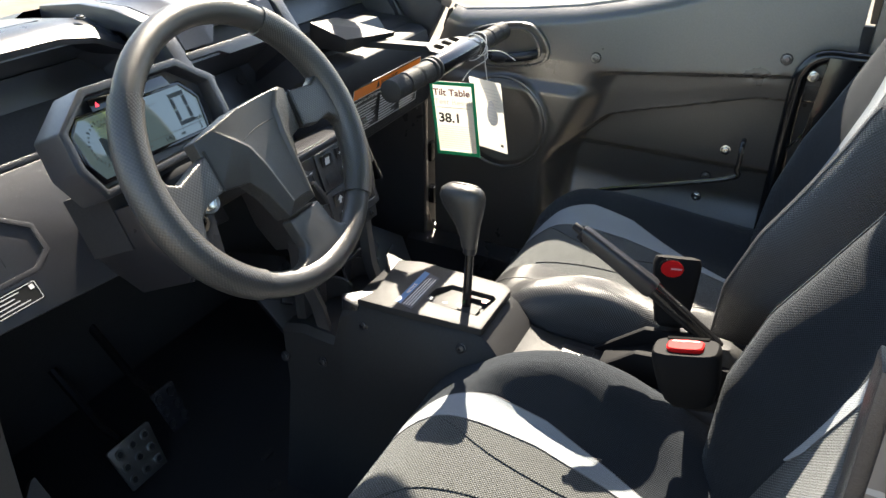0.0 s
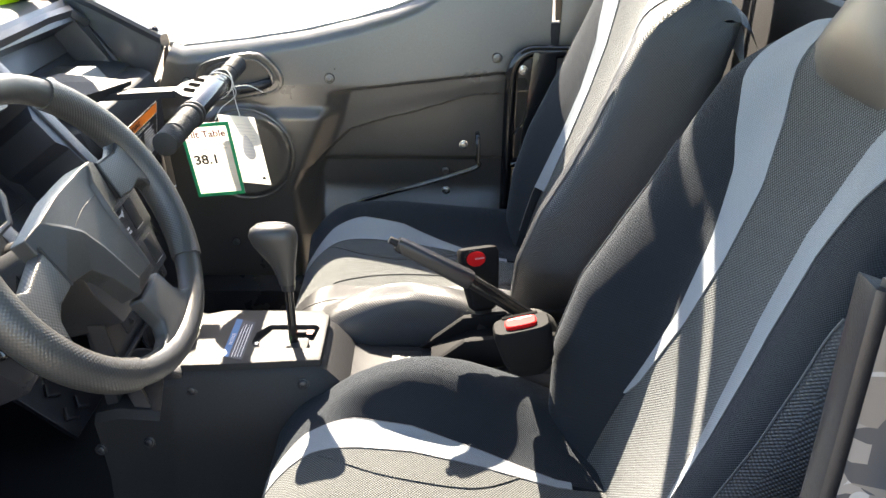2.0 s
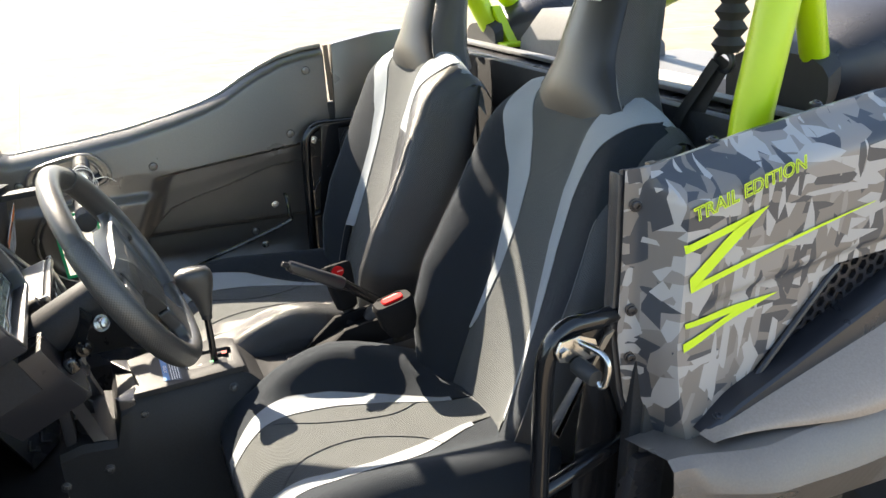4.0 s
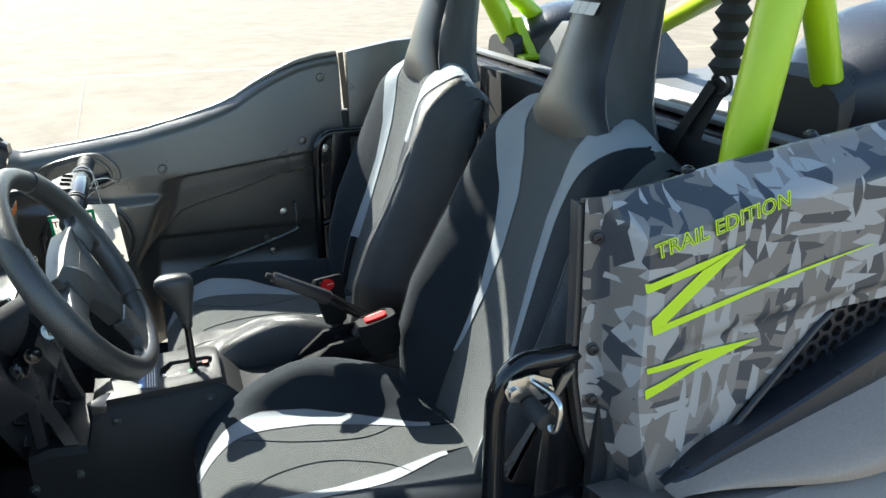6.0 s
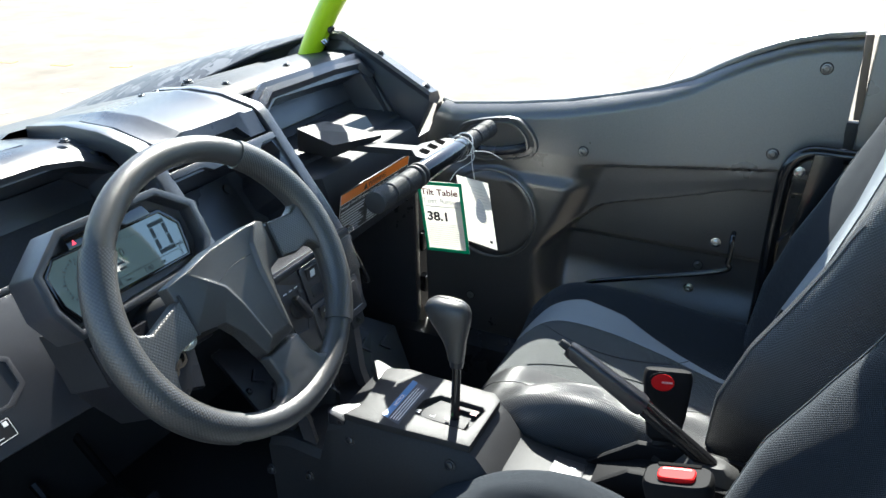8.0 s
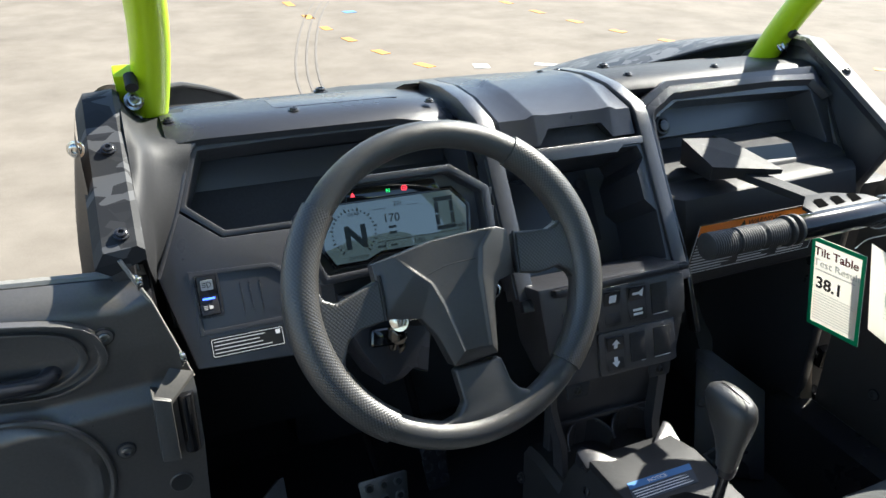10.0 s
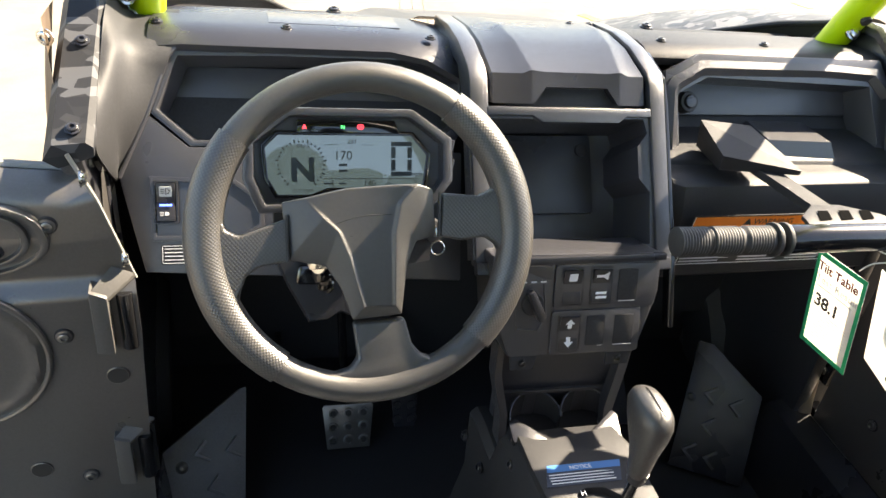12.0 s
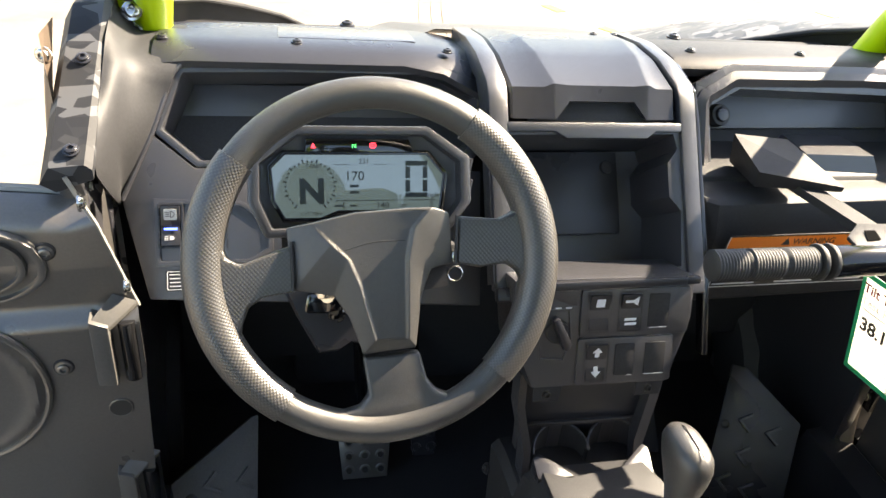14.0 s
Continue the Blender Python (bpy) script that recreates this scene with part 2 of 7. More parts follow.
def cloth_uv(bm):
    """Metric coordinates on each face, by the axis that it faces."""
    lay = bm.loops.layers.uv.new("cloth")
    for f in bm.faces:
        n = f.normal
        for lp in f.loops:
            p = lp.vert.co
            if abs(n.x) > 0.72:
                lp[lay].uv = (p.y, p.z)
            elif abs(n.z) > 0.66:
                lp[lay].uv = (p.x, p.y)
            else:
                lp[lay].uv = (p.x, p.z)


def part(name, bm, material, parent, label="", smooth=True, angle=35):
    """Links a bmesh, given in world places, as one mesh under a thing or a part."""
    finish(bm, smooth, angle)
    if not bm.loops.layers.uv:
        bm.normal_update()
        cloth_uv(bm)
    me = bpy.data.meshes.new(name)
    bm.to_mesh(me)
    bm.free()
    me.materials.append(material)
    ob = new(name, me)
    if parent is not None:
        ob.parent = parent
        if parent.type == "EMPTY":
            ob.location = -parent.location
    if label:
        ob["label"] = label
    return ob


def solid(name, bm, material, label, category, group="", kind=""):
    return tagged(part(name, bm, material, None), label, category, group, kind)


def bevelled(bm, width, segments=2, angle=30):
    es = [e for e in bm.edges if len(e.link_faces) == 2 and e.calc_face_angle(0) > radians(angle)]
    if es and width:
        bmesh.ops.bevel(bm, geom=es, offset=width, segments=segments, affect="EDGES", profile=0.6, clamp_overlap=True)
    return bm


def merge(*bms):
    out = bmesh.new()
    for b in bms:
        me = bpy.data.meshes.new("tmp")
        b.to_mesh(me)
        out.from_mesh(me)
        bpy.data.meshes.remove(me)
        b.free()
    return out


def box(c, size, bevel=0.003, rot=(0, 0, 0), segments=2):
    bm = bmesh.new()
    bmesh.ops.create_cube(bm, size=1, matrix=pose(*c, *rot) @ Matrix.Diagonal((*size, 1)))
    return bevelled(bm, bevel, segments)


def cyl(a, b, r, r2=None, n=20, bevel=0.0):
    a, b = Vector(a), Vector(b)
    bm = bmesh.new()
    m = Matrix.Translation((a + b) / 2) @ (b - a).to_track_quat("Z", "Y").to_matrix().to_4x4()
    bmesh.ops.create_cone(bm, cap_ends=True, segments=n, radius1=r, radius2=r if r2 is None else r2, depth=(b - a).length, matrix=m)
    return bevelled(bm, bevel, 2, 50)


def ball(c, size, n=16):
    bm = bmesh.new()
    bmesh.ops.create_uvsphere(bm, u_segments=n, v_segments=n // 2 + 2, radius=1, matrix=Matrix.Translation(c) @ Matrix.Diagonal((*size, 1)))
    return bm


def spline(pts, k=8, closed=False):
    """Catmull-Rom points through pts."""
    p = [Vector(q) for q in pts]
    n = len(p)
    out = []
    for i in range(n if closed else n - 1):
        a, b, c, d = (p[(i + j) % n] if closed else p[min(max(i + j, 0), n - 1)] for j in (-1, 0, 1, 2))
        for s in range(k):
            t = s / k
            out.append(0.5 * ((2 * b) + (c - a) * t + (2 * a - 5 * b + 4 * c - d) * t * t + (3 * b - a - 3 * c + d) * t ** 3))
    if not closed:
        out.append(p[-1])
    return out


def loft(rings, closed=True, caps=True, loop=False):
    bm = bmesh.new()
    rows = [[bm.verts.new(p) for p in r] for r in rings]
    n = len(rows[0])
    pairs = list(zip(rows, rows[1:])) + ([(rows[-1], rows[0])] if loop else [])
    for a, b in pairs:
        for i in range(n if closed else n - 1):
            j = (i + 1) % n
            bm.faces.new((a[i], a[j], b[j], b[i]))
    if caps and closed and not loop:
        bm.faces.new(rows[0])
        bm.faces.new(rows[-1])
    return bm


def tube(pts, r, n=12, closed=False, flat=None, up=(0, 0, 1)):
    """A pipe along pts; r a number or a function of 0..1; flat: (width, height) for a strap."""
    p = [Vector(q) for q in pts]
    rings = []
    side = None
    m = len(p)
    for i, q in enumerate(p):
        a = p[(i - 1) % m] if closed else p[max(i - 1, 0)]
        b = p[(i + 1) % m] if closed else p[min(i + 1, m - 1)]
        d = (b - a).normalized()
        if side is None:
            ref = Vector(up)
            if abs(d.dot(ref)) > 0.95:
                ref = Vector((1, 0, 0))
            side = d.cross(ref).normalized()
        side = (side - d * side.dot(d)).normalized()
        top = side.cross(d)
        rr = r(i / (m - 1)) if callable(r) else r
        w, h = (rr, rr) if flat is None else flat
        rings.append([q + side * (math.cos(t) * w) + top * (math.sin(t) * h) for t in (2 * math.pi * k / n for k in range(n))])
    return loft(rings, True, True, closed)


def prism(pts, vec, bevel=0.0, segments=2):
    """A flat outline in space pushed along vec."""
    bm = bmesh.new()
    a = [bm.verts.new(p) for p in pts]
    v = Vector(vec)
    b = [bm.verts.new(Vector(p) + v) for p in pts]
    bm.faces.new(a)
    bm.faces.new(list(reversed(b)))
    n = len(a)
    for i in range(n):
        bm.faces.new((a[i], b[i], b[(i + 1) % n], a[(i + 1) % n]))
    bmesh.ops.recalc_face_normals(bm, faces=bm.faces)
    return bevelled(bm, bevel, segments)


def profile_x(x0, x1, yz, bevel=0.003):
    return prism([(x0, y, z) for y, z in yz], (x1 - x0, 0, 0), bevel)


class Face:
    """A slanted plane: at(u, v, w) lies u along, v up and w out of it."""

    def __init__(self, o, u, v):
        self.o, self.u = Vector(o), Vector(u).normalized()
        w = self.u.cross(Vector(v)).normalized()
        self.w, self.v = w, w.cross(self.u)

    def at(self, u, v, w=0.0):
        return self.o + self.u * u + self.v * v + self.w * w


def bezel(fc, outer, inner, depth, back=0.02, bevel=0.002, w=0.0, floor=True, shrink=1.0):
    """A plate on fc with an opening: outer and inner outlines of as many (u, v), the opening sunk by depth."""
    bm = bmesh.new()
    n = len(outer)
    cu, cv = sum(p[0] for p in inner) / n, sum(p[1] for p in inner) / n
    o = [bm.verts.new(fc.at(*p, w)) for p in outer]
    ob = [bm.verts.new(fc.at(*p, w - back)) for p in outer]
    i = [bm.verts.new(fc.at(*p, w)) for p in inner]
    ib = [bm.verts.new(fc.at(cu + (p[0] - cu) * shrink, cv + (p[1] - cv) * shrink, w - depth)) for p in inner]
    for k in range(n):
        j = (k + 1) % n
        bm.faces.new((o[k], o[j], i[j], i[k]))
        bm.faces.new((ob[k], ob[j], o[j], o[k]))
        bm.faces.new((i[k], i[j], ib[j], ib[k]))
    if floor:
        bm.faces.new(ib)
    bmesh.ops.recalc_face_normals(bm, faces=bm.faces)
    return bevelled(bm, bevel, 2, 25)


def plate(fc, pts, thick, w=0.0, bevel=0.0015):
    """A flat piece on fc, its top w + thick above it."""
    return prism([fc.at(u, v, w) for u, v in pts], fc.w * thick, bevel)


def rrect(u0, v0, u1, v1, r=0.004, k=3):
    pts = []
    for cx, cy, a0 in ((u1 - r, v1 - r, 0), (u0 + r, v1 - r, 90), (u0 + r, v0 + r, 180), (u1 - r, v0 + r, 270)):
        for s in range(k + 1):
            a = radians(a0 + 90 * s / k)
            pts.append((cx + r * math.cos(a), cy + r * math.sin(a)))
    return pts


def bolt_on(parent, at, normal, r=0.008, material=PLASTIC_SMOOTH, name="bolt", label=""):
    """A round flanged bolt head with a sunk socket."""
    nrm = Vector(normal).normalized()
    q = nrm.to_track_quat("Z", "Y").to_matrix()
    rings = []
    for rr, h in ((1.35, -0.15), (1.35, 0.15), (1.0, 0.22), (0.95, 0.6), (0.75, 0.72), (0.48, 0.72), (0.42, 0.35)):
        rings.append([Vector(at) + q @ Vector((r * rr * math.cos(a), r * rr * math.sin(a), r * h)) for a in (2 * math.pi * i / 14 for i in range(14))])
    return part(name, loft(rings), material, parent, label)


def words(name, text, size, fc, u, v, material, parent, w=0.0006, label="", spacing=1.0, shear=0.0, bold=0.0):
    cu = bpy.data.curves.new(name, "FONT")
    cu.body, cu.size, cu.extrude, cu.space_character, cu.shear, cu.offset = text, size, 0.0002, spacing, shear, bold
    cu.align_x, cu.align_y = "LEFT", "BOTTOM_BASELINE"
    tmp = new("tmp", cu)
    me = bpy.data.meshes.new_from_object(tmp.evaluated_get(bpy.context.evaluated_depsgraph_get()))
    bpy.data.objects.remove(tmp)
    m = Matrix((fc.u, fc.v, fc.w)).transposed().to_4x4()
    m.translation = fc.at(u, v, w)
    me.transform(m)
    me.materials.append(material)
    ob = new(name, me)
    ob.parent = parent
    if parent.type == "EMPTY":
        ob.location = -parent.location
    if label:
        ob["label"] = label
    return ob

# ---- setting ----


def interp(x, xs, ys):
    return float(np.interp(x, xs, ys))


def build_ground():
    bm = bmesh.new()
    bmesh.ops.create_grid(bm, x_segments=2, y_segments=2, size=400)
    ground = solid("ground", bm, CONCRETE, "pale weathered concrete yard in full sun", "ground", kind="structure")
    paint_o = mat("worn orange line paint", (0.55, 0.25, 0.05), 0.7, blotch=0.3, blotch_scale=8)
    paint_y = mat("worn pale yellow line paint", (0.5, 0.42, 0.2), 0.7, blotch=0.3, blotch_scale=8)
    tar = mat("dusty joint filler", (0.16, 0.145, 0.125), 0.9)

    def dash(a, b, wide, material, name="painted_line"):
        a, b = Vector((*a, 0.0)), Vector((*b, 0.0))
        s = (b - a).normalized().cross(Vector((0, 0, 1))) * wide / 2
        p = prism([a + s, b + s, b - s, a - s], (0, 0, 0.004), 0)
        return part(name, p, material, ground, {"painted_line": "worn painted line", "joint": "filled joint", "tyre_mark": "faint dark tyre mark"}[name])

    for arc in ([(2.4, 14.1), (1.64, 11.3), (1.56, 9.1), (1.63, 7.7), (1.93, 6.4), (2.6, 5.2), (3.6, 4.3)], [(5.2, 13.6), (4.46, 11.0), (4.35, 9.4), (4.48, 7.9), (4.83, 6.6), (5.4, 5.4), (6.4, 4.4)]):
        pts = spline([(*p, 0) for p in arc], 4)
        for a, b in list(zip(pts, pts[1:]))[::2]:
            m = a.lerp(b, 0.62)
            dash(a.xy, m.xy, 0.1, paint_o)
    dash((10.6, 6.25), (10.5, 3.2), 0.08, paint_y)
    dash((10.5, 3.2), (11.1, -12.0), 0.08, paint_y)
    dash((10.6, 6.25), (14.5, 6.6), 0.08, paint_y)
    blue = mat("faded blue survey paint", (0.10, 0.25, 0.45), 0.8, blotch=0.3, blotch_scale=8)
    white = mat("faded white paint", (0.50, 0.48, 0.44), 0.8, blotch=0.3, blotch_scale=8)
    for a, b, w, m in (((2.06, 10.86), (2.20, 10.90), 0.22, blue), ((2.05, 9.16), (2.20, 9.18), 0.13, blue), ((2.38, 6.12), (2.52, 6.08), 0.16, white), ((2.96, 6.02), (3.14, 5.90), 0.10, white), ((3.80, 6.12), (3.92, 6.04), 0.10, white)):
        dash(a, b, w, m)
    scuff = mat("tyre scuffed concrete", (0.150, 0.132, 0.112), 0.9, grain=0.2, grain_scale=90, blotch=0.35, blotch_scale=3.0)
    for off in (0.0, 0.10, 0.19):
        pts = spline([(1.90 + off, 10.0, 0), (1.50 + off, 8.9, 0), (1.02 + off, 7.26, 0), (0.72 + off, 5.9, 0), (0.60 + off, 4.6, 0)], 5)
        for a, b in zip(pts, pts[1:]):
            dash(a.xy, b.xy, 0.022, scuff, "tyre_mark")
    for a, b in (((4.0, 1.1), (40, 2.6)), ((-30, 12.5), (60, 17))):
        dash(a, b, 0.018, tar, "joint")
    return ground


build_ground()

# ---- seats ----
CX = -0.32
BZ = [0.80, 0.88, 0.95, 1.05, 1.15, 1.25, 1.32, 1.37, 1.405, 1.425]
BHW = [0.205, 0.235, 0.255, 0.268, 0.266, 0.252, 0.240, 0.231, 0.224, 0.218]
SZ = [0.80, 0.93, 0.96, 1.07, 1.17, 1.26, 1.33, 1.38, 1.43]
SI = [0.098, 0.096, 0.084, 0.058, 0.046, 0.042, 0.046, 0.060, 0.075]
SO = [0.100, 0.098, 0.094, 0.080, 0.086, 0.104, 0.140, 0.195, 0.21]


def ss(t):
    t = min(max(t, 0.0), 1.0)
    return t * t * (3 - 2 * t)


def back_front(x, z):
    """How far forward the front of the seat back lies at x from its middle and at height z."""
    hw = interp(z, BZ, BHW)
    q = abs(x) / hw
    rise = interp(z, [0.8, 0.95, 1.05, 1.12, 1.2, 1.3, 1.4], [0.05, 0.086, 0.082, 0.064, 0.046, 0.032, 0.014])
    rise *= 1.0 if x > 0 else 0.62
    y = -0.09 - 0.28 * (z - 0.94) + rise * ss((q - 0.33) / 0.45) - 0.012 * math.cos(min(1, q * 2) * math.pi / 2)
    y -= 0.085 * max(0.0, (q - 0.78) / 0.22) ** 2.2
    return y


def build_seat(group, side=1):
    seat = thing("bucket_seat", (CX, 0.0, 0.60), "black fabric bucket seat with silver stripes and high headrest", "seat", group)
    def top(q):
        """Height of the shoulder line at q, from the middle (0) to the side (1)."""
        return 1.434 - 0.040 * abs(q) ** 3 - 0.030 * max(0.0, (abs(q) - 0.8) / 0.2) ** 2

    def at(q, t, lift=0.0):
        z = 0.80 + (top(q) - 0.80) * t
        x = q * interp(0.80 + 0.632 * t, BZ, BHW)
        return Vector((CX + x, back_front(x, z) - 0.060 * max(0.0, (t - 0.88) / 0.12) ** 2 * ss((abs(q) - 0.25) / 0.35) + lift, z + lift))

    QT = [0.0, 0.21, 0.26, 0.43, 0.585, 0.73, 0.84, 0.90, 0.95, 1.0]
    qi = lambda t: interp(t, QT, [0.46, 0.39, 0.33, 0.216, 0.173, 0.185, 0.28, 0.36, 0.43, 0.50])  # noqa: E731
    qo = lambda t: interp(t, QT, [0.465, 0.395, 0.37, 0.299, 0.323, 0.413, 0.56, 0.66, 0.74, 0.82])  # noqa: E731
    ni = lambda t: interp(t, QT, [0.44, 0.40, 0.37, 0.31, 0.275, 0.285, 0.36, 0.42, 0.47, 0.52])  # noqa: E731
    no = lambda t: interp(t, QT, [0.52, 0.49, 0.475, 0.425, 0.405, 0.45, 0.57, 0.67, 0.77, 0.90])  # noqa: E731
    wrap = lambda t, f: max(0.83 + 0.13 * ss((t - 0.70) / 0.22), f(t))  # noqa: E731
    ts = [i / 48 for i in range(49)]

    def patch(name, lo, hi, n, material, label="", lift=0.0, t0=0.0, t1=1.0):
        rows = [[at(lo(t) + (hi(t) - lo(t)) * k / n, t, lift) for k in range(n + 1)] for t in (t0 + (t1 - t0) * i / 48 for i in range(49))]
        bm = loft(rows, closed=False)
        ext = bmesh.ops.extrude_face_region(bm, geom=list(bm.faces))
        bmesh.ops.translate(bm, verts=[v for v in ext["geom"] if isinstance(v, bmesh.types.BMVert)], vec=(0, -0.015, 0))
        return part(name, bm, material, seat, label, angle=60)

    patch("centre_panel", lambda t: -ni(t), qi, 24, FABRIC_GREY, "charcoal mesh centre panel")
    for s in (1, -1):
        fi, fo = (qi, qo) if s > 0 else (ni, no)
        patch("stripe", lambda t: s * fi(t), lambda t: s * fo(t), 8, FABRIC_STRIPE, "silver grey stripe", 0.0015, (0.70 if side < 0 else 0.215) if s > 0 else (0.24 if side < 0 else 0.08))
        if side < 0 and s > 0:
            patch("bolster_wrap", fi, fo, 8, VINYL, "pebbled vinyl bolster", 0.001, 0.0, 0.70)
        patch("bolster", lambda t: s * (fo(t) - 0.01), lambda t: s * wrap(t, fo), 16, VINYL if side < 0 and s > 0 else FABRIC_BLACK)
        for fn in (fi, fo):
            part("stitching", tube([at(s * fn(t), t, 0.0008) for t in ts[(11 if s > 0 else 4):]], 0.0008, 6), STITCH, seat)
        # pebbled side of the bolster, wrapping to the back
        rows = []
        for t in ts:
            e, v0 = at(s, t), min(0.985, wrap(t, fo) - 0.008)
            yb = -0.09 - 0.28 * (e.z - 0.94) - 0.11
            ring = [at(s * (v0 + (1 - v0) * k / 9), t, 0.0004) for k in range(10)]
            ring += [Vector((e.x + s * 0.008 * math.sin(math.pi * k / 5), e.y + (yb - e.y) * k / 5, e.z)) for k in range(1, 6)]
            ring += [Vector((e.x - s * 0.03, yb - 0.01, e.z))]
            rows.append(ring)
        part("side_panel", loft(rows, closed=False), VINYL, seat, "pebbled black vinyl side panel", angle=60)
        part("stitching", tube([at(s * (wrap(t, fo) - 0.006), t, 0.001) for t in ts[:37]], 0.0009, 6), STITCH, seat)
    # roll of the shoulders over to the back
    qs = [-0.96 + 1.92 * k / 40 for k in range(41)]
    rows = [[at(q, 1.0) + Vector((0, dy, dz)) for q in qs] for dy, dz in ((0, 0), (-0.014, 0.001), (-0.03, -0.008), (-0.045, -0.035), (-0.055, -0.09))]
    part("shoulder_roll", loft(rows, closed=False), FABRIC_STRIPE, seat, "silver grey shoulder", angle=60)
    for s in (1, -1):
        rows = [[at(s * (0.93 + 0.07 * k / 6), 1.0, 0.0008) + Vector((0, dy, dz)) for k in range(7)] for dy, dz in ((0, 0), (-0.012, 0.002), (-0.03, -0.004), (-0.05, -0.02), (-0.065, -0.05))]
        part("shoulder_corner", loft(rows, closed=False), VINYL, seat, "pebbled vinyl shoulder corner", angle=60)
    # shell behind
    rows = []
    for z in (0.80 + 0.585 * i / 10 for i in range(11)):
        yb = -0.09 - 0.28 * (z - 0.94)
        w = interp(z, BZ, BHW) * interp(z, [1.15, 1.28, 1.385], [0.93, 0.82, 0.5])
        rows.append([Vector((CX + x, yb + y, z)) for x, y in ((-w, -0.02), (w, -0.02), (w, -0.105), (w * 0.6, -0.13), (-w * 0.6, -0.13), (-w, -0.105))])
    part("back_shell", loft(rows), PLASTIC_DARK, seat)
    # headrest: front pad and pebbled flanks
    hz = [1.385, 1.41, 1.44, 1.50, 1.58, 1.65, 1.70, 1.72]
    hh = [0.140, 0.130, 0.121, 0.111, 0.099, 0.090, 0.074, 0.050]
    HX = CX - 0.010

    def hy(z):
        return -0.09 - 0.28 * (z - 0.94) + interp(z, [1.385, 1.40, 1.43, 1.5, 1.6, 1.72], [-0.004, 0.0, 0.006, 0.008, 0.002, -0.03])

    def head_ring(z, h, front):
        y, k = hy(z), interp(z, [1.385, 1.41, 1.44, 1.48], [1.02, 0.97, 0.86, 0.74])
        deep = interp(z, [1.385, 1.45, 1.60, 1.72], [1.0, 0.9, 0.68, 0.6])
        half = [(1.0, -0.030), (0.85, -0.017), (0.6, -0.007), (0.3, -0.0015)]
        if front:
            pts = [(-h * k * a, d) for a, d in half] + [(0, 0)] + [(h * k * a, d) for a, d in reversed(half)] + [(h * k, -0.08), (-h * k, -0.08)]
        else:
            side = [(h * k, -0.0315), (h * max(0.90, k), -0.044), (h * max(0.97, k), -0.060), (h, -0.085), (h * 0.97, -0.115), (h * 0.7, -0.145)]
            pts = [(-x, d * deep) for x, d in side] + [(x, d * deep) for x, d in reversed(side)] + [(h * k * 0.98, -0.06), (-h * k * 0.98, -0.06)]
        return [Vector((HX + x, y + dy, z)) for x, dy in pts]

    zz = [1.385 + 0.335 * i / 22 for i in range(23)]
    head = part("headrest", loft([head_ring(z, interp(z, hz, hh), True) for z in zz]), mat("smooth dark headrest vinyl", (0.020, 0.020, 0.021), 0.36, bump=0.15, bump_scale=900), seat, "smooth dark headrest pad", angle=50)
    part("headrest_side", loft([head_ring(z, interp(z, hz, hh), False) for z in zz]), VINYL, seat, "pebbled headrest flanks", angle=50)
    for s in (1, -1):
        part("stitching", tube([(HX + s * interp(z, hz, hh) * (0.005 + interp(z, [1.385, 1.41, 1.44, 1.48], [1.02, 0.97, 0.86, 0.74])), hy(z) - 0.0300, z) for z in zz], 0.0012, 6), STITCH, seat)
    fc = Face((HX + 0.045, hy(1.575) + 0.0015, 1.575), (-1, 0, 0), (0, -0.36, 1))
    for u, w in ((0.0, 0.024), (0.026, 0.02), (0.048, 0.03)):
        part("logo_mark", plate(fc, [(u, 0), (u + w, 0), (u + w + 0.006, 0.02), (u + 0.006, 0.02)], 0.0006, 0, 0), WHITE_PRINT, head, "pale printed logo shape")
    part("logo_mark", plate(fc, [(0.006, 0.026), (0.044, 0.026), (0.047, 0.035), (0.009, 0.035)], 0.0006, 0, 0), GREY_INK, head, "pale printed logo shape")

    # cushion
    ci = lambda y: interp(y, [-0.1, 0.0, 0.1, 0.2, 0.28, 0.35, 0.42], [0.036, 0.044, 0.075, 0.097, 0.100, 0.092, 0.075])  # noqa: E731
    co = lambda y: interp(y, [-0.1, 0.0, 0.1, 0.2, 0.29, 0.36, 0.42], [0.038, 0.058, 0.104, 0.142, 0.156, 0.140, 0.105])  # noqa: E731

    def cz(x, y):
        """Height of the cushion's top."""
        q = abs(x) / 0.262
        z = 0.812 + 0.028 * ss((y + 0.1) / 0.45)
        if x > 0:
            crest = interp(y, [-0.10, -0.02, 0.03, 0.07, 0.12, 0.17, 0.21, 0.25, 0.29, 0.33, 0.37, 0.415], [0.812, 0.840, 0.862, 0.878, 0.896, 0.905, 0.902, 0.890, 0.872, 0.846, 0.815, 0.79])
            foot = co(y) / 0.262
            z += (max(crest, z) - z) * ss((q - foot + 0.05) / max(0.12, 0.80 - foot)) - 0.045 * max(0.0, (q - 0.84) / 0.16) ** 2
        else:
            z += 0.050 * ss((q - 0.35) / 0.42) * (1 - 0.3 * ss((y - 0.2) / 0.2)) - 0.075 * max(0.0, (q - 0.74) / 0.26) ** 2.2
        z -= 0.085 * max(0.0, (y - 0.30) / 0.12) ** 2.4
        return z

    ys = [-0.10 + 0.515 * i / 36 for i in range(37)]

    def edge(y):
        return 0.262 - 0.05 * max(0.0, (y - 0.25) / 0.165) ** 2 - 0.03 * max(0.0, (0.02 - y) / 0.12) ** 2


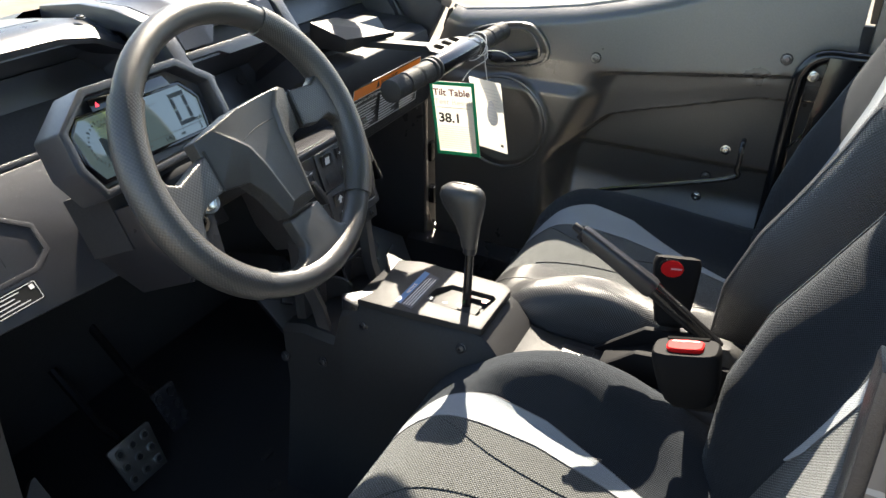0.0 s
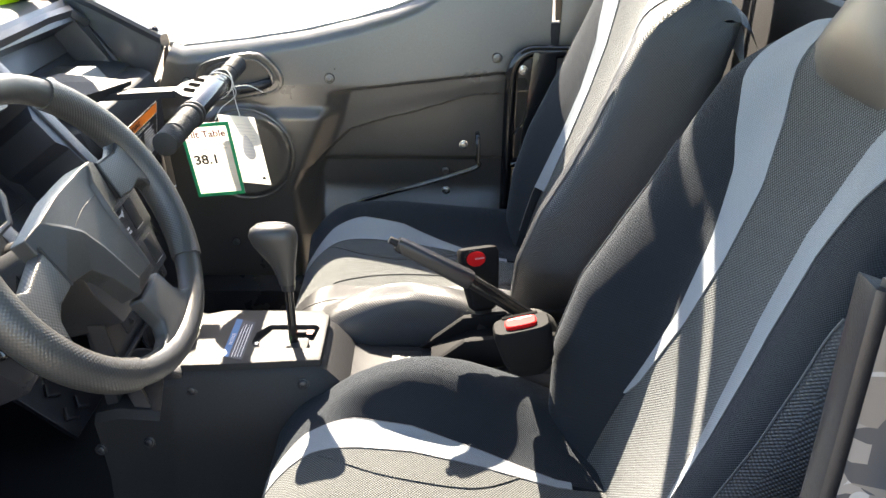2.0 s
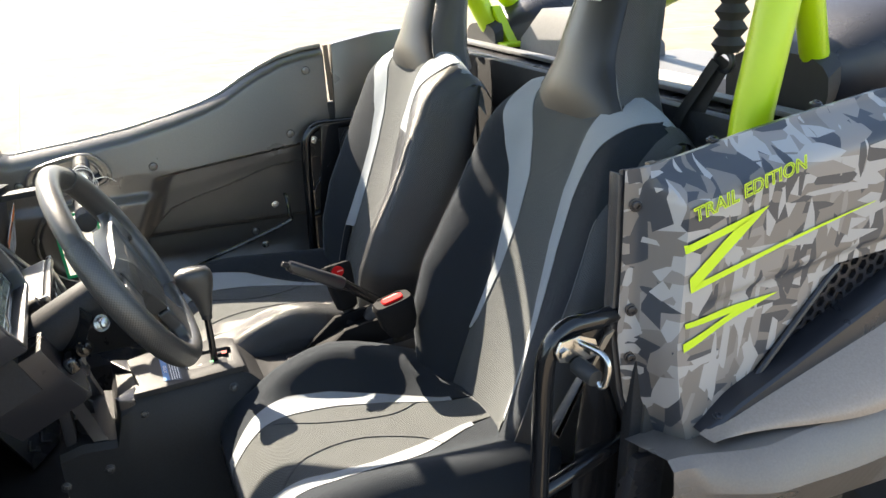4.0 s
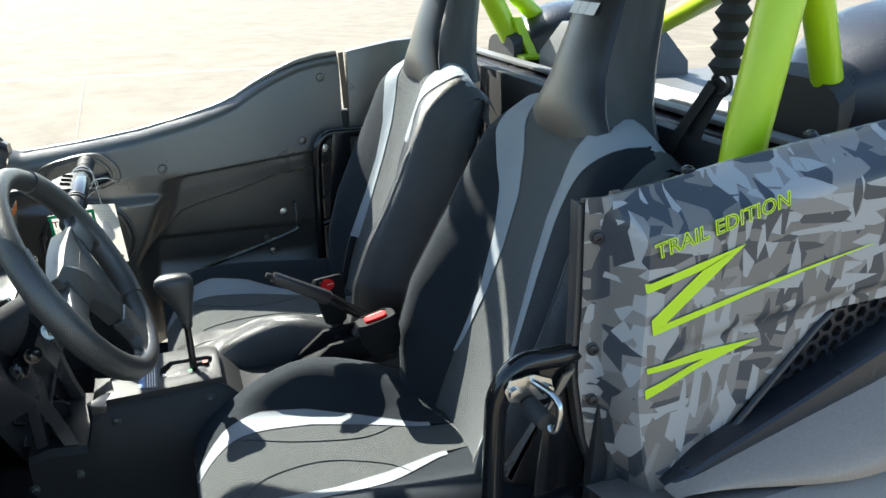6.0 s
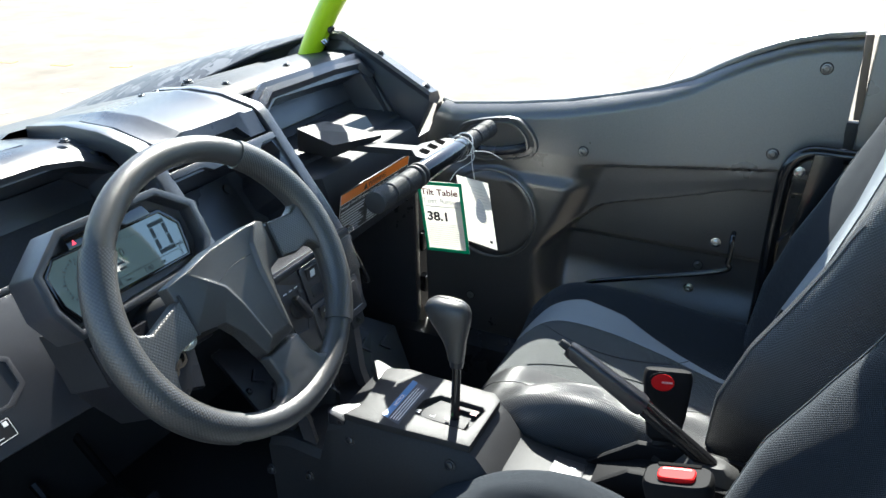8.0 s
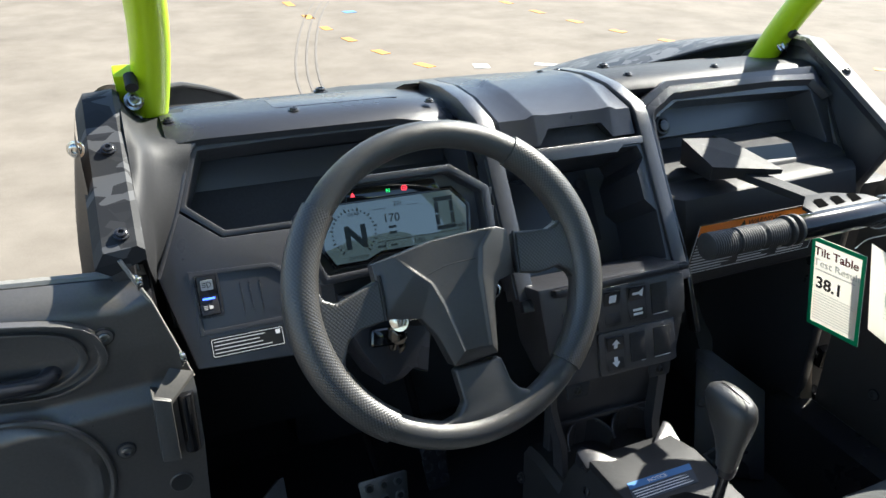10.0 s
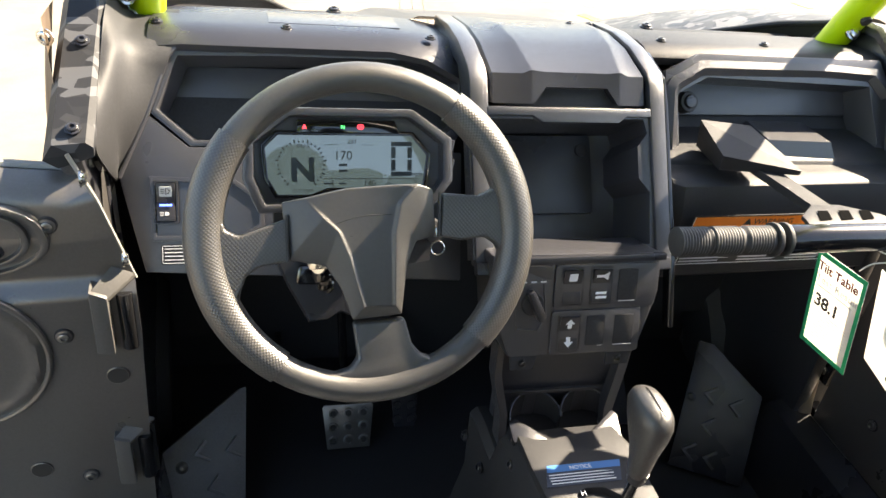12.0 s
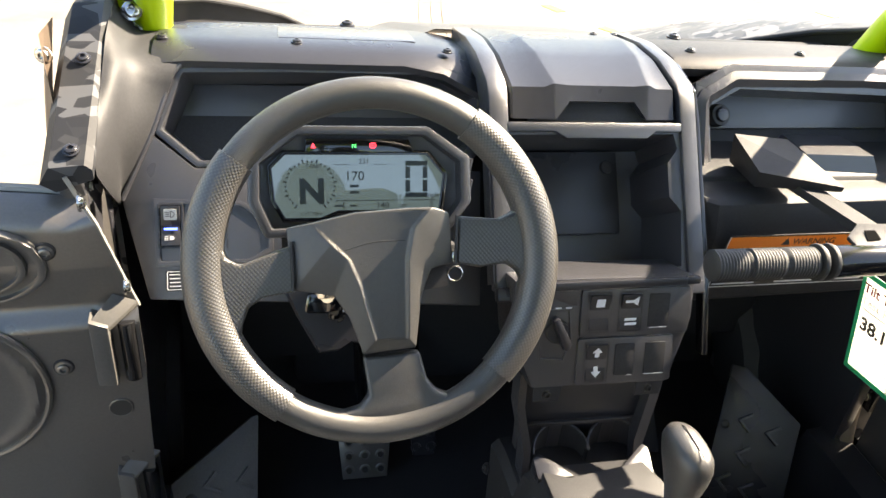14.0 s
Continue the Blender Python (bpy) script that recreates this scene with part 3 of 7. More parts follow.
    def pad(name, lo, hi, n, material, label="", lift=0.0, y0=-0.1, y1=0.415):
        rows = []
        for y in (y0 + (y1 - y0) * i / 36 for i in range(37)):
            a, b = lo(y), hi(y)
            rows.append([Vector((CX + x, y, cz(x, y) + lift)) for x in (a + (b - a) * k / n for k in range(n + 1))])
        bm = loft(rows, closed=False)
        ext = bmesh.ops.extrude_face_region(bm, geom=list(bm.faces))
        bmesh.ops.translate(bm, verts=[v for v in ext["geom"] if isinstance(v, bmesh.types.BMVert)], vec=(0, 0, -0.02))
        return part(name, bm, material, seat, label, angle=60)

    pad("cushion_centre", lambda y: -ci(y), ci, 16, FABRIC_GREY, "charcoal mesh cushion")
    for s in (1, -1):
        pad("cushion_stripe", (lambda y: ci(y)) if s > 0 else (lambda y: -co(y)), (lambda y: co(y)) if s > 0 else (lambda y: -ci(y)), 6, VINYL if side < 0 and s > 0 else FABRIC_STRIPE, "" if side < 0 and s > 0 else "silver grey stripe", 0.0015, -0.02)
        pad("cushion_bolster", (lambda y: co(y) - 0.004) if s > 0 else (lambda y: -edge(y)), (lambda y: edge(y)) if s > 0 else (lambda y: -co(y) + 0.004), 12, VINYL if side < 0 and s > 0 else FABRIC_BLACK)
        for fn in (ci, co):
            part("stitching", tube([(CX + s * fn(y), y, cz(s * fn(y), y) + 0.001) for y in ys[6:]], 0.0008, 6), STITCH, seat)
    for pts in ([(-0.085, 0.06), (-0.05, 0.10), (-0.02, 0.20), (-0.04, 0.30), (-0.09, 0.36)], [(0.06, 0.05), (0.035, 0.12), (0.05, 0.24), (0.085, 0.33)]):
        line = spline([(x, y, 0) for x, y in pts], 8)
        part("stitching", tube([(CX + p.x, p.y, cz(p.x, p.y) + 0.0006) for p in line], 0.0016, 6), FABRIC_GREY, seat, "raised stitched seam")
    # skirt round the cushion
    rim = [(-edge(y), y) for y in ys] + [(x, 0.415) for x in np.linspace(-edge(0.415), edge(0.415), 9)[1:-1]] + [(edge(y), y) for y in reversed(ys)]
    rows = [[Vector((CX + x * k, y if y < 0.41 else y * k2, cz(x, y) + dz)) for x, y in rim] for k, k2, dz in ((0.985, 0.99, -0.012), (1.0, 1.004, -0.03), (0.99, 0.995, -0.075), (0.93, 0.96, -0.11))]
    part("cushion_skirt", loft(rows, closed=False), VINYL, seat, "pebbled black vinyl skirt", angle=60)
    part("seat_base", box((CX, 0.14, 0.655), (0.40, 0.44, 0.11), 0.02), PLASTIC_DARK, seat)
    if side < 0:
        # the passenger's seat is the driver's in mirror image
        m = Matrix.Translation((CX + 0.64, 0.035, 0)) @ Matrix.Scale(-1, 4, (1, 0, 0)) @ Matrix.Translation((-CX, 0, 0))
        seat.location += Vector((0.64, 0.035, 0))
        for ob in seat.children_recursive:
            ob.data.transform(m)
            ob.data.flip_normals()
            if ob.parent == seat:
                ob.location = -seat.location
    return seat


seat = build_seat("seats")
mate = build_seat("seats", -1)

# ---- steering wheel ----
WHEEL = Face((-0.325, 0.532, 1.234), (1, -0.055, 0), (0, 0.475, 0.88))


def build_wheel():
    w = thing("steering_wheel", WHEEL.o, "black three-spoke steering wheel with pebbled grips", "steering wheel")
    R = 0.1595

    def arc(a0, a1, n, r, grow=0.0):
        out = []
        for i in range(n + 1):
            a = radians(a0 + (a1 - a0) * i / n)
            out.append(WHEEL.at(R * math.cos(a), R * math.sin(a)))
        return tube(out, (lambda t: r + grow * math.sin(math.pi * t)) if grow else r, 18, up=WHEEL.w)

    def wrap(bm, base):
        """Coordinates along and round the rim, in metres."""
        lay = bm.loops.layers.uv.new("cloth")
        for f in bm.faces:
            out = []
            for lp in f.loops:
                p = lp.vert.co - WHEEL.o
                u, v, h = p.dot(WHEEL.u), p.dot(WHEEL.v), p.dot(WHEEL.w)
                a = (math.atan2(v, u) - base) % (2 * math.pi)
                out.append((a * R, -math.atan2(math.hypot(u, v) - R, h) * 0.0165))
            mid = out[0][1]
            for lp, (a, b) in zip(f.loops, out):
                b += 0.0165 * 2 * math.pi * round((mid - b) / (0.0165 * 2 * math.pi))
                lp[lay].uv = (a, b)
        return bm

    part("rim", arc(0, 359.99, 96, 0.0152), WHEEL_SMOOTH, w)
    for a0, a1 in ((144, 238), (-42, 57)):
        part("grip", wrap(arc(a0, a1, 48, 0.0176, 0.0018), radians(a0 - 20)), WHEEL_LEATHER, w, "pebbled grip section")
    # spokes
    def spoke(pts, material, th=0.020, w0=-0.012):
        return part("spoke", bevelled(prism([WHEEL.at(u, v, w0) for u, v in pts], WHEEL.w * th), 0.005, 3), material, w)

    spoke([(-0.079, 0.016), (-0.125, -0.002), (-0.138, 0.004), (-0.146, 0.03), (-0.154, 0.03), (-0.152, -0.05), (-0.138, -0.086), (-0.126, -0.080), (-0.124, -0.060), (-0.118, -0.042), (-0.104, -0.032), (-0.077, -0.027)], WHEEL_LEATHER)
    spoke([(0.078, 0.045), (0.118, 0.043), (0.132, 0.05), (0.138, 0.066), (0.152, 0.06), (0.158, -0.03), (0.148, -0.035), (0.138, -0.008), (0.125, 0.0), (0.10, -0.004), (0.076, 0.0)], WHEEL_LEATHER)
    spoke([(-0.012, -0.090), (0.042, -0.085), (0.05, -0.112), (0.06, -0.124), (0.085, -0.132), (0.07, -0.148), (-0.03, -0.158), (-0.04, -0.146), (-0.014, -0.138), (-0.006, -0.126)], WHEEL_SMOOTH)
    # hub cover: two crests that run down to the lower spoke, a domed pad and a sunk middle
    H = dict(A=(-0.084, 0.032, 0.004), B=(-0.061, 0.037, 0.012), C=(-0.020, 0.0475, 0.016), D=(0.030, 0.0525, 0.017), E=(0.052, 0.0535, 0.018), F=(0.067, 0.049, 0.012),
             G=(0.0735, 0.0005, 0.002), H=(0.052, -0.005, 0.006), I=(0.043, -0.03, 0.008), J=(0.038, -0.080, 0.010), K=(-0.012, -0.086, 0.010), L=(-0.025, -0.052, 0.008), M=(-0.040, -0.031, 0.006), N=(-0.0775, -0.026, 0.002),
             P=(-0.043, 0.018, 0.0175), Q=(-0.028, 0.005, 0.0180), R=(-0.016, -0.022, 0.0175), S=(-0.001, -0.072, 0.0155), p=(-0.0395, 0.0185, 0.0160), q=(-0.0245, 0.0045, 0.0155), r=(-0.0125, -0.022, 0.015), s=(0.002, -0.072, 0.0135),
             T=(0.047, 0.050, 0.020), U=(0.034, 0.034, 0.0205), V=(0.029, 0.004, 0.0205), W=(0.031, -0.071, 0.0155), t=(0.043, 0.050, 0.0175), u=(0.030, 0.0335, 0.016), v=(0.0255, 0.004, 0.0155), w=(0.0275, -0.071, 0.0135))
    bm = bmesh.new()
    hv = {k: bm.verts.new(WHEEL.at(*p)) for k, p in H.items()}
    low = {k: bm.verts.new(WHEEL.at(H[k][0], H[k][1], -0.014)) for k in "ABCDEFGHIJKLMN"}
    for f in ("NAP", "ABP", "NPQM", "MQRL", "LRSK", "BpP", "BCp", "Cup", "CDtu", "puvq", "qvwsr", "PpqQ", "QqrR", "RrsS", "tTUu", "uUVv", "vVWw", "DETt", "EFT", "TFGU", "UGHV", "VHI", "VIJW", "SswWJK"):
        bm.faces.new([hv[k] for k in f])
    rim_loop = "ABCDEFGHIJKLMN"
    for i, k in enumerate(rim_loop):
        j = rim_loop[(i + 1) % len(rim_loop)]
        bm.faces.new((hv[k], hv[j], low[j], low[k]))
    bmesh.ops.recalc_face_normals(bm, faces=bm.faces)
    part("hub", bevelled(bm, 0.0022, 3, 12), WHEEL_SMOOTH, w, angle=60)
    for k in range(8):
        u0 = -0.0165 + 0.0046 * k
        part("logo_mark", plate(WHEEL, [(u0, -0.0005 + 0.0002 * k), (u0 + 0.0034, -0.0003 + 0.0002 * k), (u0 + 0.0036, 0.0050 + 0.0002 * k), (u0 + 0.0002, 0.0048 + 0.0002 * k)], 0.0006, 0.0148, 0.0002), PLASTIC_SMOOTH, w, "embossed logo strip")
    part("hub_seam", tube(spline([WHEEL.at(-0.0300, 0.0125, 0.0154), WHEEL.at(-0.004, 0.0205, 0.0158), WHEEL.at(0.0255, 0.0225, 0.0156)], 6), 0.0006, 6), PLASTIC_DARK, w)
    for pts in ([(-0.079, 0.020, 0.0), (-0.0775, -0.027, 0.0)], [(0.0755, 0.046, 0.0), (0.0755, 0.0, 0.0)]):
        part("spoke_gap", tube([WHEEL.at(x, y, 0.0075) for x, y, _ in pts], 0.0016, 8), INK_AND_SHADE, w, "dark joint beside the hub")
    part("column", cyl(WHEEL.at(0, -0.01, -0.012), WHEEL.at(0, -0.02, -0.17), 0.028, 0.036, 24, 0.003), PLASTIC_DARK, w)
    return w


build_wheel()


# ---- dashboard ----
LF = Face((-0.60, 0.775, 1.03), (1, 0, 0), (0, 0.165, 0.26))
CF = Face((-0.145, 0.71, 1.09), (1, 0, 0), (0, 0.118, 0.163))
SF = Face((-0.10, 0.622, 0.965), (1, 0, 0), (0, 0.043, 0.128))
RF = Face((0.155, 0.80, 1.05), (1, 0, 0), (0, 0.13, 0.235))
BF = Face((-0.322, 0.714, 1.24), (1, 0, 0), (0, 0.42, 0.9))
dash = thing("dashboard", (0.0, 0.95, 0.95), "black plastic dashboard with open cubbies and switch panels", "dashboard")


def build_driver_panel():
    # flat face with the switches
    part("driver_panel", prism([LF.at(*p) for p in ((0.0205, -0.004), (0.46, -0.03), (0.465, 0.160), (0.080, 0.166), (0.028, 0.210), (-0.0100, 0.1235))], -LF.w * 0.045, 0.003), PLASTIC, dash)
    # open cubby with its narrow rim
    out = [(0.082, 0.1665), (0.44, 0.160), (0.474, 0.20), (0.474, 0.272), (0.43, 0.303), (0.20, 0.302), (0.0600, 0.299), (0.0295, 0.2125)]
    inn = [(0.086, 0.1755), (0.42, 0.172), (0.462, 0.205), (0.462, 0.266), (0.424, 0.2935), (0.20, 0.2925), (0.0680, 0.289), (0.0400, 0.2165)]
    part("cubby", bezel(LF, out, inn, 0.078, 0.04, 0.003, shrink=0.95), PLASTIC, dash, "open driver cubby")
    part("cubby_back", plate(LF, [(0.050, 0.236), (0.448, 0.232), (0.452, 0.262), (0.424, 0.290), (0.068, 0.288)], 0.016, -0.077, 0.003), PLASTIC, dash)
    # wing that sweeps from the cubby's crest round to the side wall
    cap = [(-0.619, 1.06, 1.326), (-0.619, 0.963, 1.332), (-0.619, 0.866, 1.281), (-0.619, 0.776, 1.221), (-0.617, 0.805, 1.17), (-0.612, 0.842, 1.128)]
    bend = [(-0.600, 1.06, 1.298), (-0.602, 0.938, 1.303), (-0.605, 0.876, 1.285), (-0.607, 0.828, 1.222), (-0.609, 0.834, 1.160), (-0.611, 0.842, 1.130)]
    crest_line = [(-0.535, 1.06, 1.298), (-0.537, 0.936, 1.288), (-0.553, 0.910, 1.245), (-0.571, 0.8865, 1.208), (-0.592, 0.862, 1.168), (-0.610, 0.8405, 1.1345)]
    rows = [[Vector(p) for p in spline([a, b2, Vector(b2).lerp(Vector(c2), 0.4) + Vector((-0.004, 0.004, -0.003)), c2], 4)] for a, b2, c2 in zip(*(spline(q, 3) for q in (cap, bend, crest_line)))]
    bm = loft(rows, closed=False)
    ext = bmesh.ops.extrude_face_region(bm, geom=list(bm.faces))
    bmesh.ops.translate(bm, verts=[v for v in ext["geom"] if isinstance(v, bmesh.types.BMVert)], vec=(-0.006, 0.012, -0.006))
    part("side_wing", bm, PLASTIC_DARK, dash, "swept side wing", angle=40)
    crest = [LF.at(*p) for p in ((0.066, 0.300, 0.0005), (0.0560, 0.288, 0.001), (0.0290, 0.2115, 0.001), (0.010, 0.168, 0.001), (-0.0095, 0.1245, 0.0))]
    part("edge_rib", tube(crest, 0.0035, 10), PLASTIC, dash)
    # brow over the cubby: front lip, chamfer and top
    rows = []
    for u, drop, back in ((0.030, 0.004, 0.035), (0.075, 0.0, 0.0), (0.36, 0.0, 0.0), (0.415, 0.010, 0.0), (0.463, 0.036, 0.0)):
        a, b2 = LF.at(u, 0.296 - drop, 0.001), LF.at(u, 0.3035 - drop, 0.005)
        x = a.x
        rows.append([a, b2, Vector((x, 0.951 - drop * 0.2, 1.2995 - drop * 0.55)), Vector((x, 0.990, 1.3035 - drop * 0.3)), Vector((x, 1.10, 1.291 - drop * 0.3)), Vector((x, 1.10, 1.265)), Vector((x, 0.96, 1.268 - drop))])
    part("top_panel", bevelled(loft(rows), 0.003, 2, 12), PLASTIC_SMOOTH, dash, angle=30)
    part("top_inset", profile_x(-0.41, -0.215, [(1.000, 1.3035), (1.08, 1.2945), (1.08, 1.28), (1.0, 1.28)], 0.003), PLASTIC, dash)
    for x, y, z in ((-0.384, 0.981, 1.303), (-0.176, 0.962, 1.302), (-0.56, 0.985, 1.303)):
        bolt_on(dash, (x, y, z), (0, 0, 1), 0.006)
    # switch recess
    rec_o = [(0.028, 0.126), (0.14, 0.121), (0.178, 0.094), (0.178, 0.056), (0.152, 0.038), (0.030, 0.038)]
    rec_i = [(0.034, 0.120), (0.137, 0.115), (0.171, 0.090), (0.171, 0.060), (0.148, 0.045), (0.036, 0.045)]
    rec = part("switch_recess", bezel(LF, rec_o, rec_i, 0.006, 0.004, 0.0008, w=0.0025), PLASTIC, dash)
    for u in (0.092, 0.104, 0.118):
        part("blank_rib", plate(LF, [(u, 0.06), (u + 0.0015, 0.06), (u + 0.0015, 0.10), (u, 0.10)], 0.0018, -0.001, 0.0004), PLASTIC_SMOOTH, rec)
    rocker(dash, LF, 0.036, 0.064, 0.062, 0.117, "lamp")
    # certification plate with unreadable lines
    lab = part("label_plate", plate(LF, rrect(0.041, 0.006, 0.139, 0.033, 0.002), 0.0008, 0.0, 0), flat("black label", (0.012, 0.012, 0.012), 0.35), dash, "black printed label with white lines")
    part("label_border", bezel(LF, rrect(0.0425, 0.0075, 0.1375, 0.0315, 0.002), rrect(0.0432, 0.0082, 0.1368, 0.0308, 0.0015), 0.0002, 0.0004, 0, w=0.0013, floor=False), WHITE_PRINT, lab)
    for k, ln in enumerate((0.068, 0.060, 0.064, 0.076)):
        v = 0.0266 - 0.0050 * k
        part("print_line", plate(LF, [(0.0455, v), (0.0455 + ln, v), (0.0455 + ln, v + 0.0013), (0.0455, v + 0.0013)], 0.0003, 0.0009, 0), GREY_INK, lab)
    part("print_block", plate(LF, [(0.128, 0.023), (0.134, 0.023), (0.134, 0.029), (0.128, 0.029)], 0.0003, 0.0009, 0), WHITE_PRINT, lab)


def rocker(parent, fc, u0, v0, u1, v1, kind):
    """A two-part rocker switch in a thin frame, with its printed mark."""
    body = part("rocker_switch", bezel(fc, rrect(u0 - 0.003, v0 - 0.003, u1 + 0.003, v1 + 0.003, 0.003), rrect(u0, v0, u1, v1, 0.002), 0.003, 0.004, 0.0008, w=0.004), PLASTIC_SMOOTH, parent)
    vm = (v0 + v1) / 2
    up = prism([fc.at(u0 + 0.001, vm, 0.003), fc.at(u1 - 0.001, vm, 0.003), fc.at(u1 - 0.001, v1 - 0.001, 0.010), fc.at(u0 + 0.001, v1 - 0.001, 0.010)], -fc.w * 0.006, 0.001)
    part("rocker_upper", up, PLASTIC_SMOOTH, body)
    lo = prism([fc.at(u0 + 0.001, v0 + 0.001, 0.006), fc.at(u1 - 0.001, v0 + 0.001, 0.006), fc.at(u1 - 0.001, vm, 0.003), fc.at(u0 + 0.001, vm, 0.003)], -fc.w * 0.004, 0.001)
    part("rocker_lower", lo, PLASTIC_SMOOTH, body)
    um, h = (u0 + u1) / 2, (v1 - v0)
    f2 = Face(fc.at(um, vm + h * 0.27, 0.0072), fc.u, fc.v * (h * 0.5) + fc.w * 0.007)
    f3 = Face(fc.at(um, v0 + h * 0.25, 0.0050), fc.u, fc.v * (h * 0.5) - fc.w * 0.003)
    lit = flat("white switch mark", (0.8, 0.82, 0.85), 0.4)

    def mark(f, pts, m=lit):
        part("switch_mark", plate(f, pts, 0.0004, 0, 0), m, body, "white switch symbol")

    if kind == "lamp":
        part("lens", plate(f2, rrect(-0.008, -0.007, 0.008, 0.007, 0.0015), 0.0008, 0, 0), flat("pale lens", (0.62, 0.63, 0.62), 0.3), body, "pale square lens")
        part("lamp_strip", plate(f3, [(-0.008, 0.008), (0.008, 0.008), (0.008, 0.0105), (-0.008, 0.0105)], 0.0005, 0.0008, 0), flat("blue lit strip", (0.05, 0.12, 1.0), 0.4, 1.5), body, "lit blue strip")
        for k in (-1, 0, 1):
            mark(f3, [(-0.008, k * 0.0022 - 0.003), (-0.003, k * 0.0022 - 0.003), (-0.003, k * 0.0022 - 0.0022), (-0.008, k * 0.0022 - 0.0022)], GREY_INK)
            part("lens_mark", plate(f2, [(-0.006, k * 0.0025), (-0.001, k * 0.0025), (-0.001, k * 0.0025 + 0.001), (-0.006, k * 0.0025 + 0.001)], 0.0003, 0.0008, 0), INK_AND_SHADE, body)
        mark(f3, [(-0.001, -0.005), (0.003, -0.0047), (0.0045, -0.0025), (0.003, -0.0003), (-0.001, 0.0)], GREY_INK)
        part("lens_mark", bezel(f2, [(0.0, -0.004), (0.004, -0.003), (0.006, 0.001), (0.004, 0.004), (0, 0.005)], [(0.001, -0.003), (0.0035, -0.002), (0.005, 0.001), (0.0035, 0.003), (0.001, 0.004)], 0.0002, 0.0004, 0, w=0.0013, floor=False), INK_AND_SHADE, body)
    elif kind == "square":
        mark(f2, rrect(-0.006, -0.006, 0.006, 0.006, 0.001))
    elif kind == "horn":
        mark(f2, [(-0.009, -0.001), (0.002, -0.001), (0.009, -0.006), (0.009, 0.008), (0.002, 0.003), (-0.009, 0.003)])
        for v in (-0.006, 0.0):
            mark(f3, [(-0.008, v), (0.008, v), (0.009, v + 0.0035), (-0.007, v + 0.0035)])
    elif kind == "arrows":
        arrow = [(-0.003, -0.007), (0.003, -0.007), (0.003, 0.0), (0.007, 0.0), (0.0, 0.008), (-0.007, 0.0), (-0.003, 0.0)]
        mark(f2, arrow)
        mark(f3, [(u, -v) for u, v in arrow])


def build_centre():
    # lid with a pinched pull
    flank = [(0.831, 1.257), (0.8545, 1.2925), (0.93, 1.3095), (1.0, 1.311), (1.10, 1.297), (1.10, 1.27), (0.86, 1.250)]
    pull = [(0.8455, 1.2765), (0.8560, 1.2900), (0.93, 1.3065), (1.0, 1.3085), (1.10, 1.295), (1.10, 1.27), (0.875, 1.262)]
    rings = []
    for x, k, dy, up in ((-0.1125, 0, 0.004, 0), (-0.109, 0, 0, 0), (-0.064, 0, 0, 0), (-0.053, 0, 0, 0.005), (-0.048, 0, 0, 0.005), (-0.028, 1, 0, 0.005), (0.066, 1, 0, 0.005), (0.082, 0, 0, 0.005), (0.087, 0, 0, 0.005), (0.098, 0, 0, 0), (0.1225, 0, 0, 0), (0.126, 0, 0.004, 0)):
        rings.append([Vector((x * (1.0, 1.0, 1.12, 1.2, 1.25, 1.25, 1.0)[i] if abs(x) < 0.1 else x, y + dy, z - dy * (0 < i < 5) + up * (0 < i < 4))) for i, (y, z) in enumerate(pull if k else flank)])
    part("bin_lid", bevelled(loft(rings), 0.0028, 2, 9), PLASTIC_SMOOTH, dash, "smooth black bin lid", angle=24)
    part("lid_recess", prism([CF.at(*p, -0.022) for p in ((0.06, 0.206), (0.245, 0.206), (0.23, 0.240), (0.085, 0.240))], CF.w * 0.008, 0.001), PLASTIC_DARK, dash)
    part("lid_grip", bevelled(prism([CF.at(*p, -0.006) for p in ((0.026, 0.1885), (0.092, 0.1885), (0.108, 0.1790), (0.224, 0.1790), (0.238, 0.1885), (0.276, 0.1885), (0.276, 0.2010), (0.026, 0.2010))], CF.w * 0.012), 0.0028, 2), PLASTIC, dash)
    for x in (0.09, 0.125):
        bolt_on(dash, (x, 1.08, 1.298), (0, 0, 1), 0.006)
    # open bin
    out = [(0.0, -0.012), (0.296, -0.012), (0.300, 0.05), (0.300, 0.10), (0.300, 0.13), (0.296, 0.195), (0.15, 0.195), (0.0, 0.195)]
    inn = [(0.027, 0.004), (0.268, 0.004), (0.2715, 0.080), (0.255, 0.100), (0.255, 0.146), (0.2715, 0.166), (0.266, 0.1865), (0.030, 0.1845)]
    part("open_bin", bezel(CF, out, inn, 0.112, 0.03, 0.003, shrink=0.96), PLASTIC, dash, "open storage bin")
    part("bin_back", plate(CF, rrect(0.05, 0.058, 0.226, 0.180, 0.004), 0.012, -0.110, 0.003), PLASTIC_SMOOTH, dash)
    part("bin_plug", cyl(CF.at(0.209, 0.157, -0.100), CF.at(0.209, 0.157, -0.094), 0.010, n=18, bevel=0.002), PLASTIC_DARK, dash)
    part("bin_ledge", prism([CF.at(*p, 0.0) for p in ((0.0, -0.016), (0.292, -0.016), (0.292, -0.034), (0.0, -0.034))], CF.w * 0.016, 0.003), PLASTIC_SMOOTH, dash)
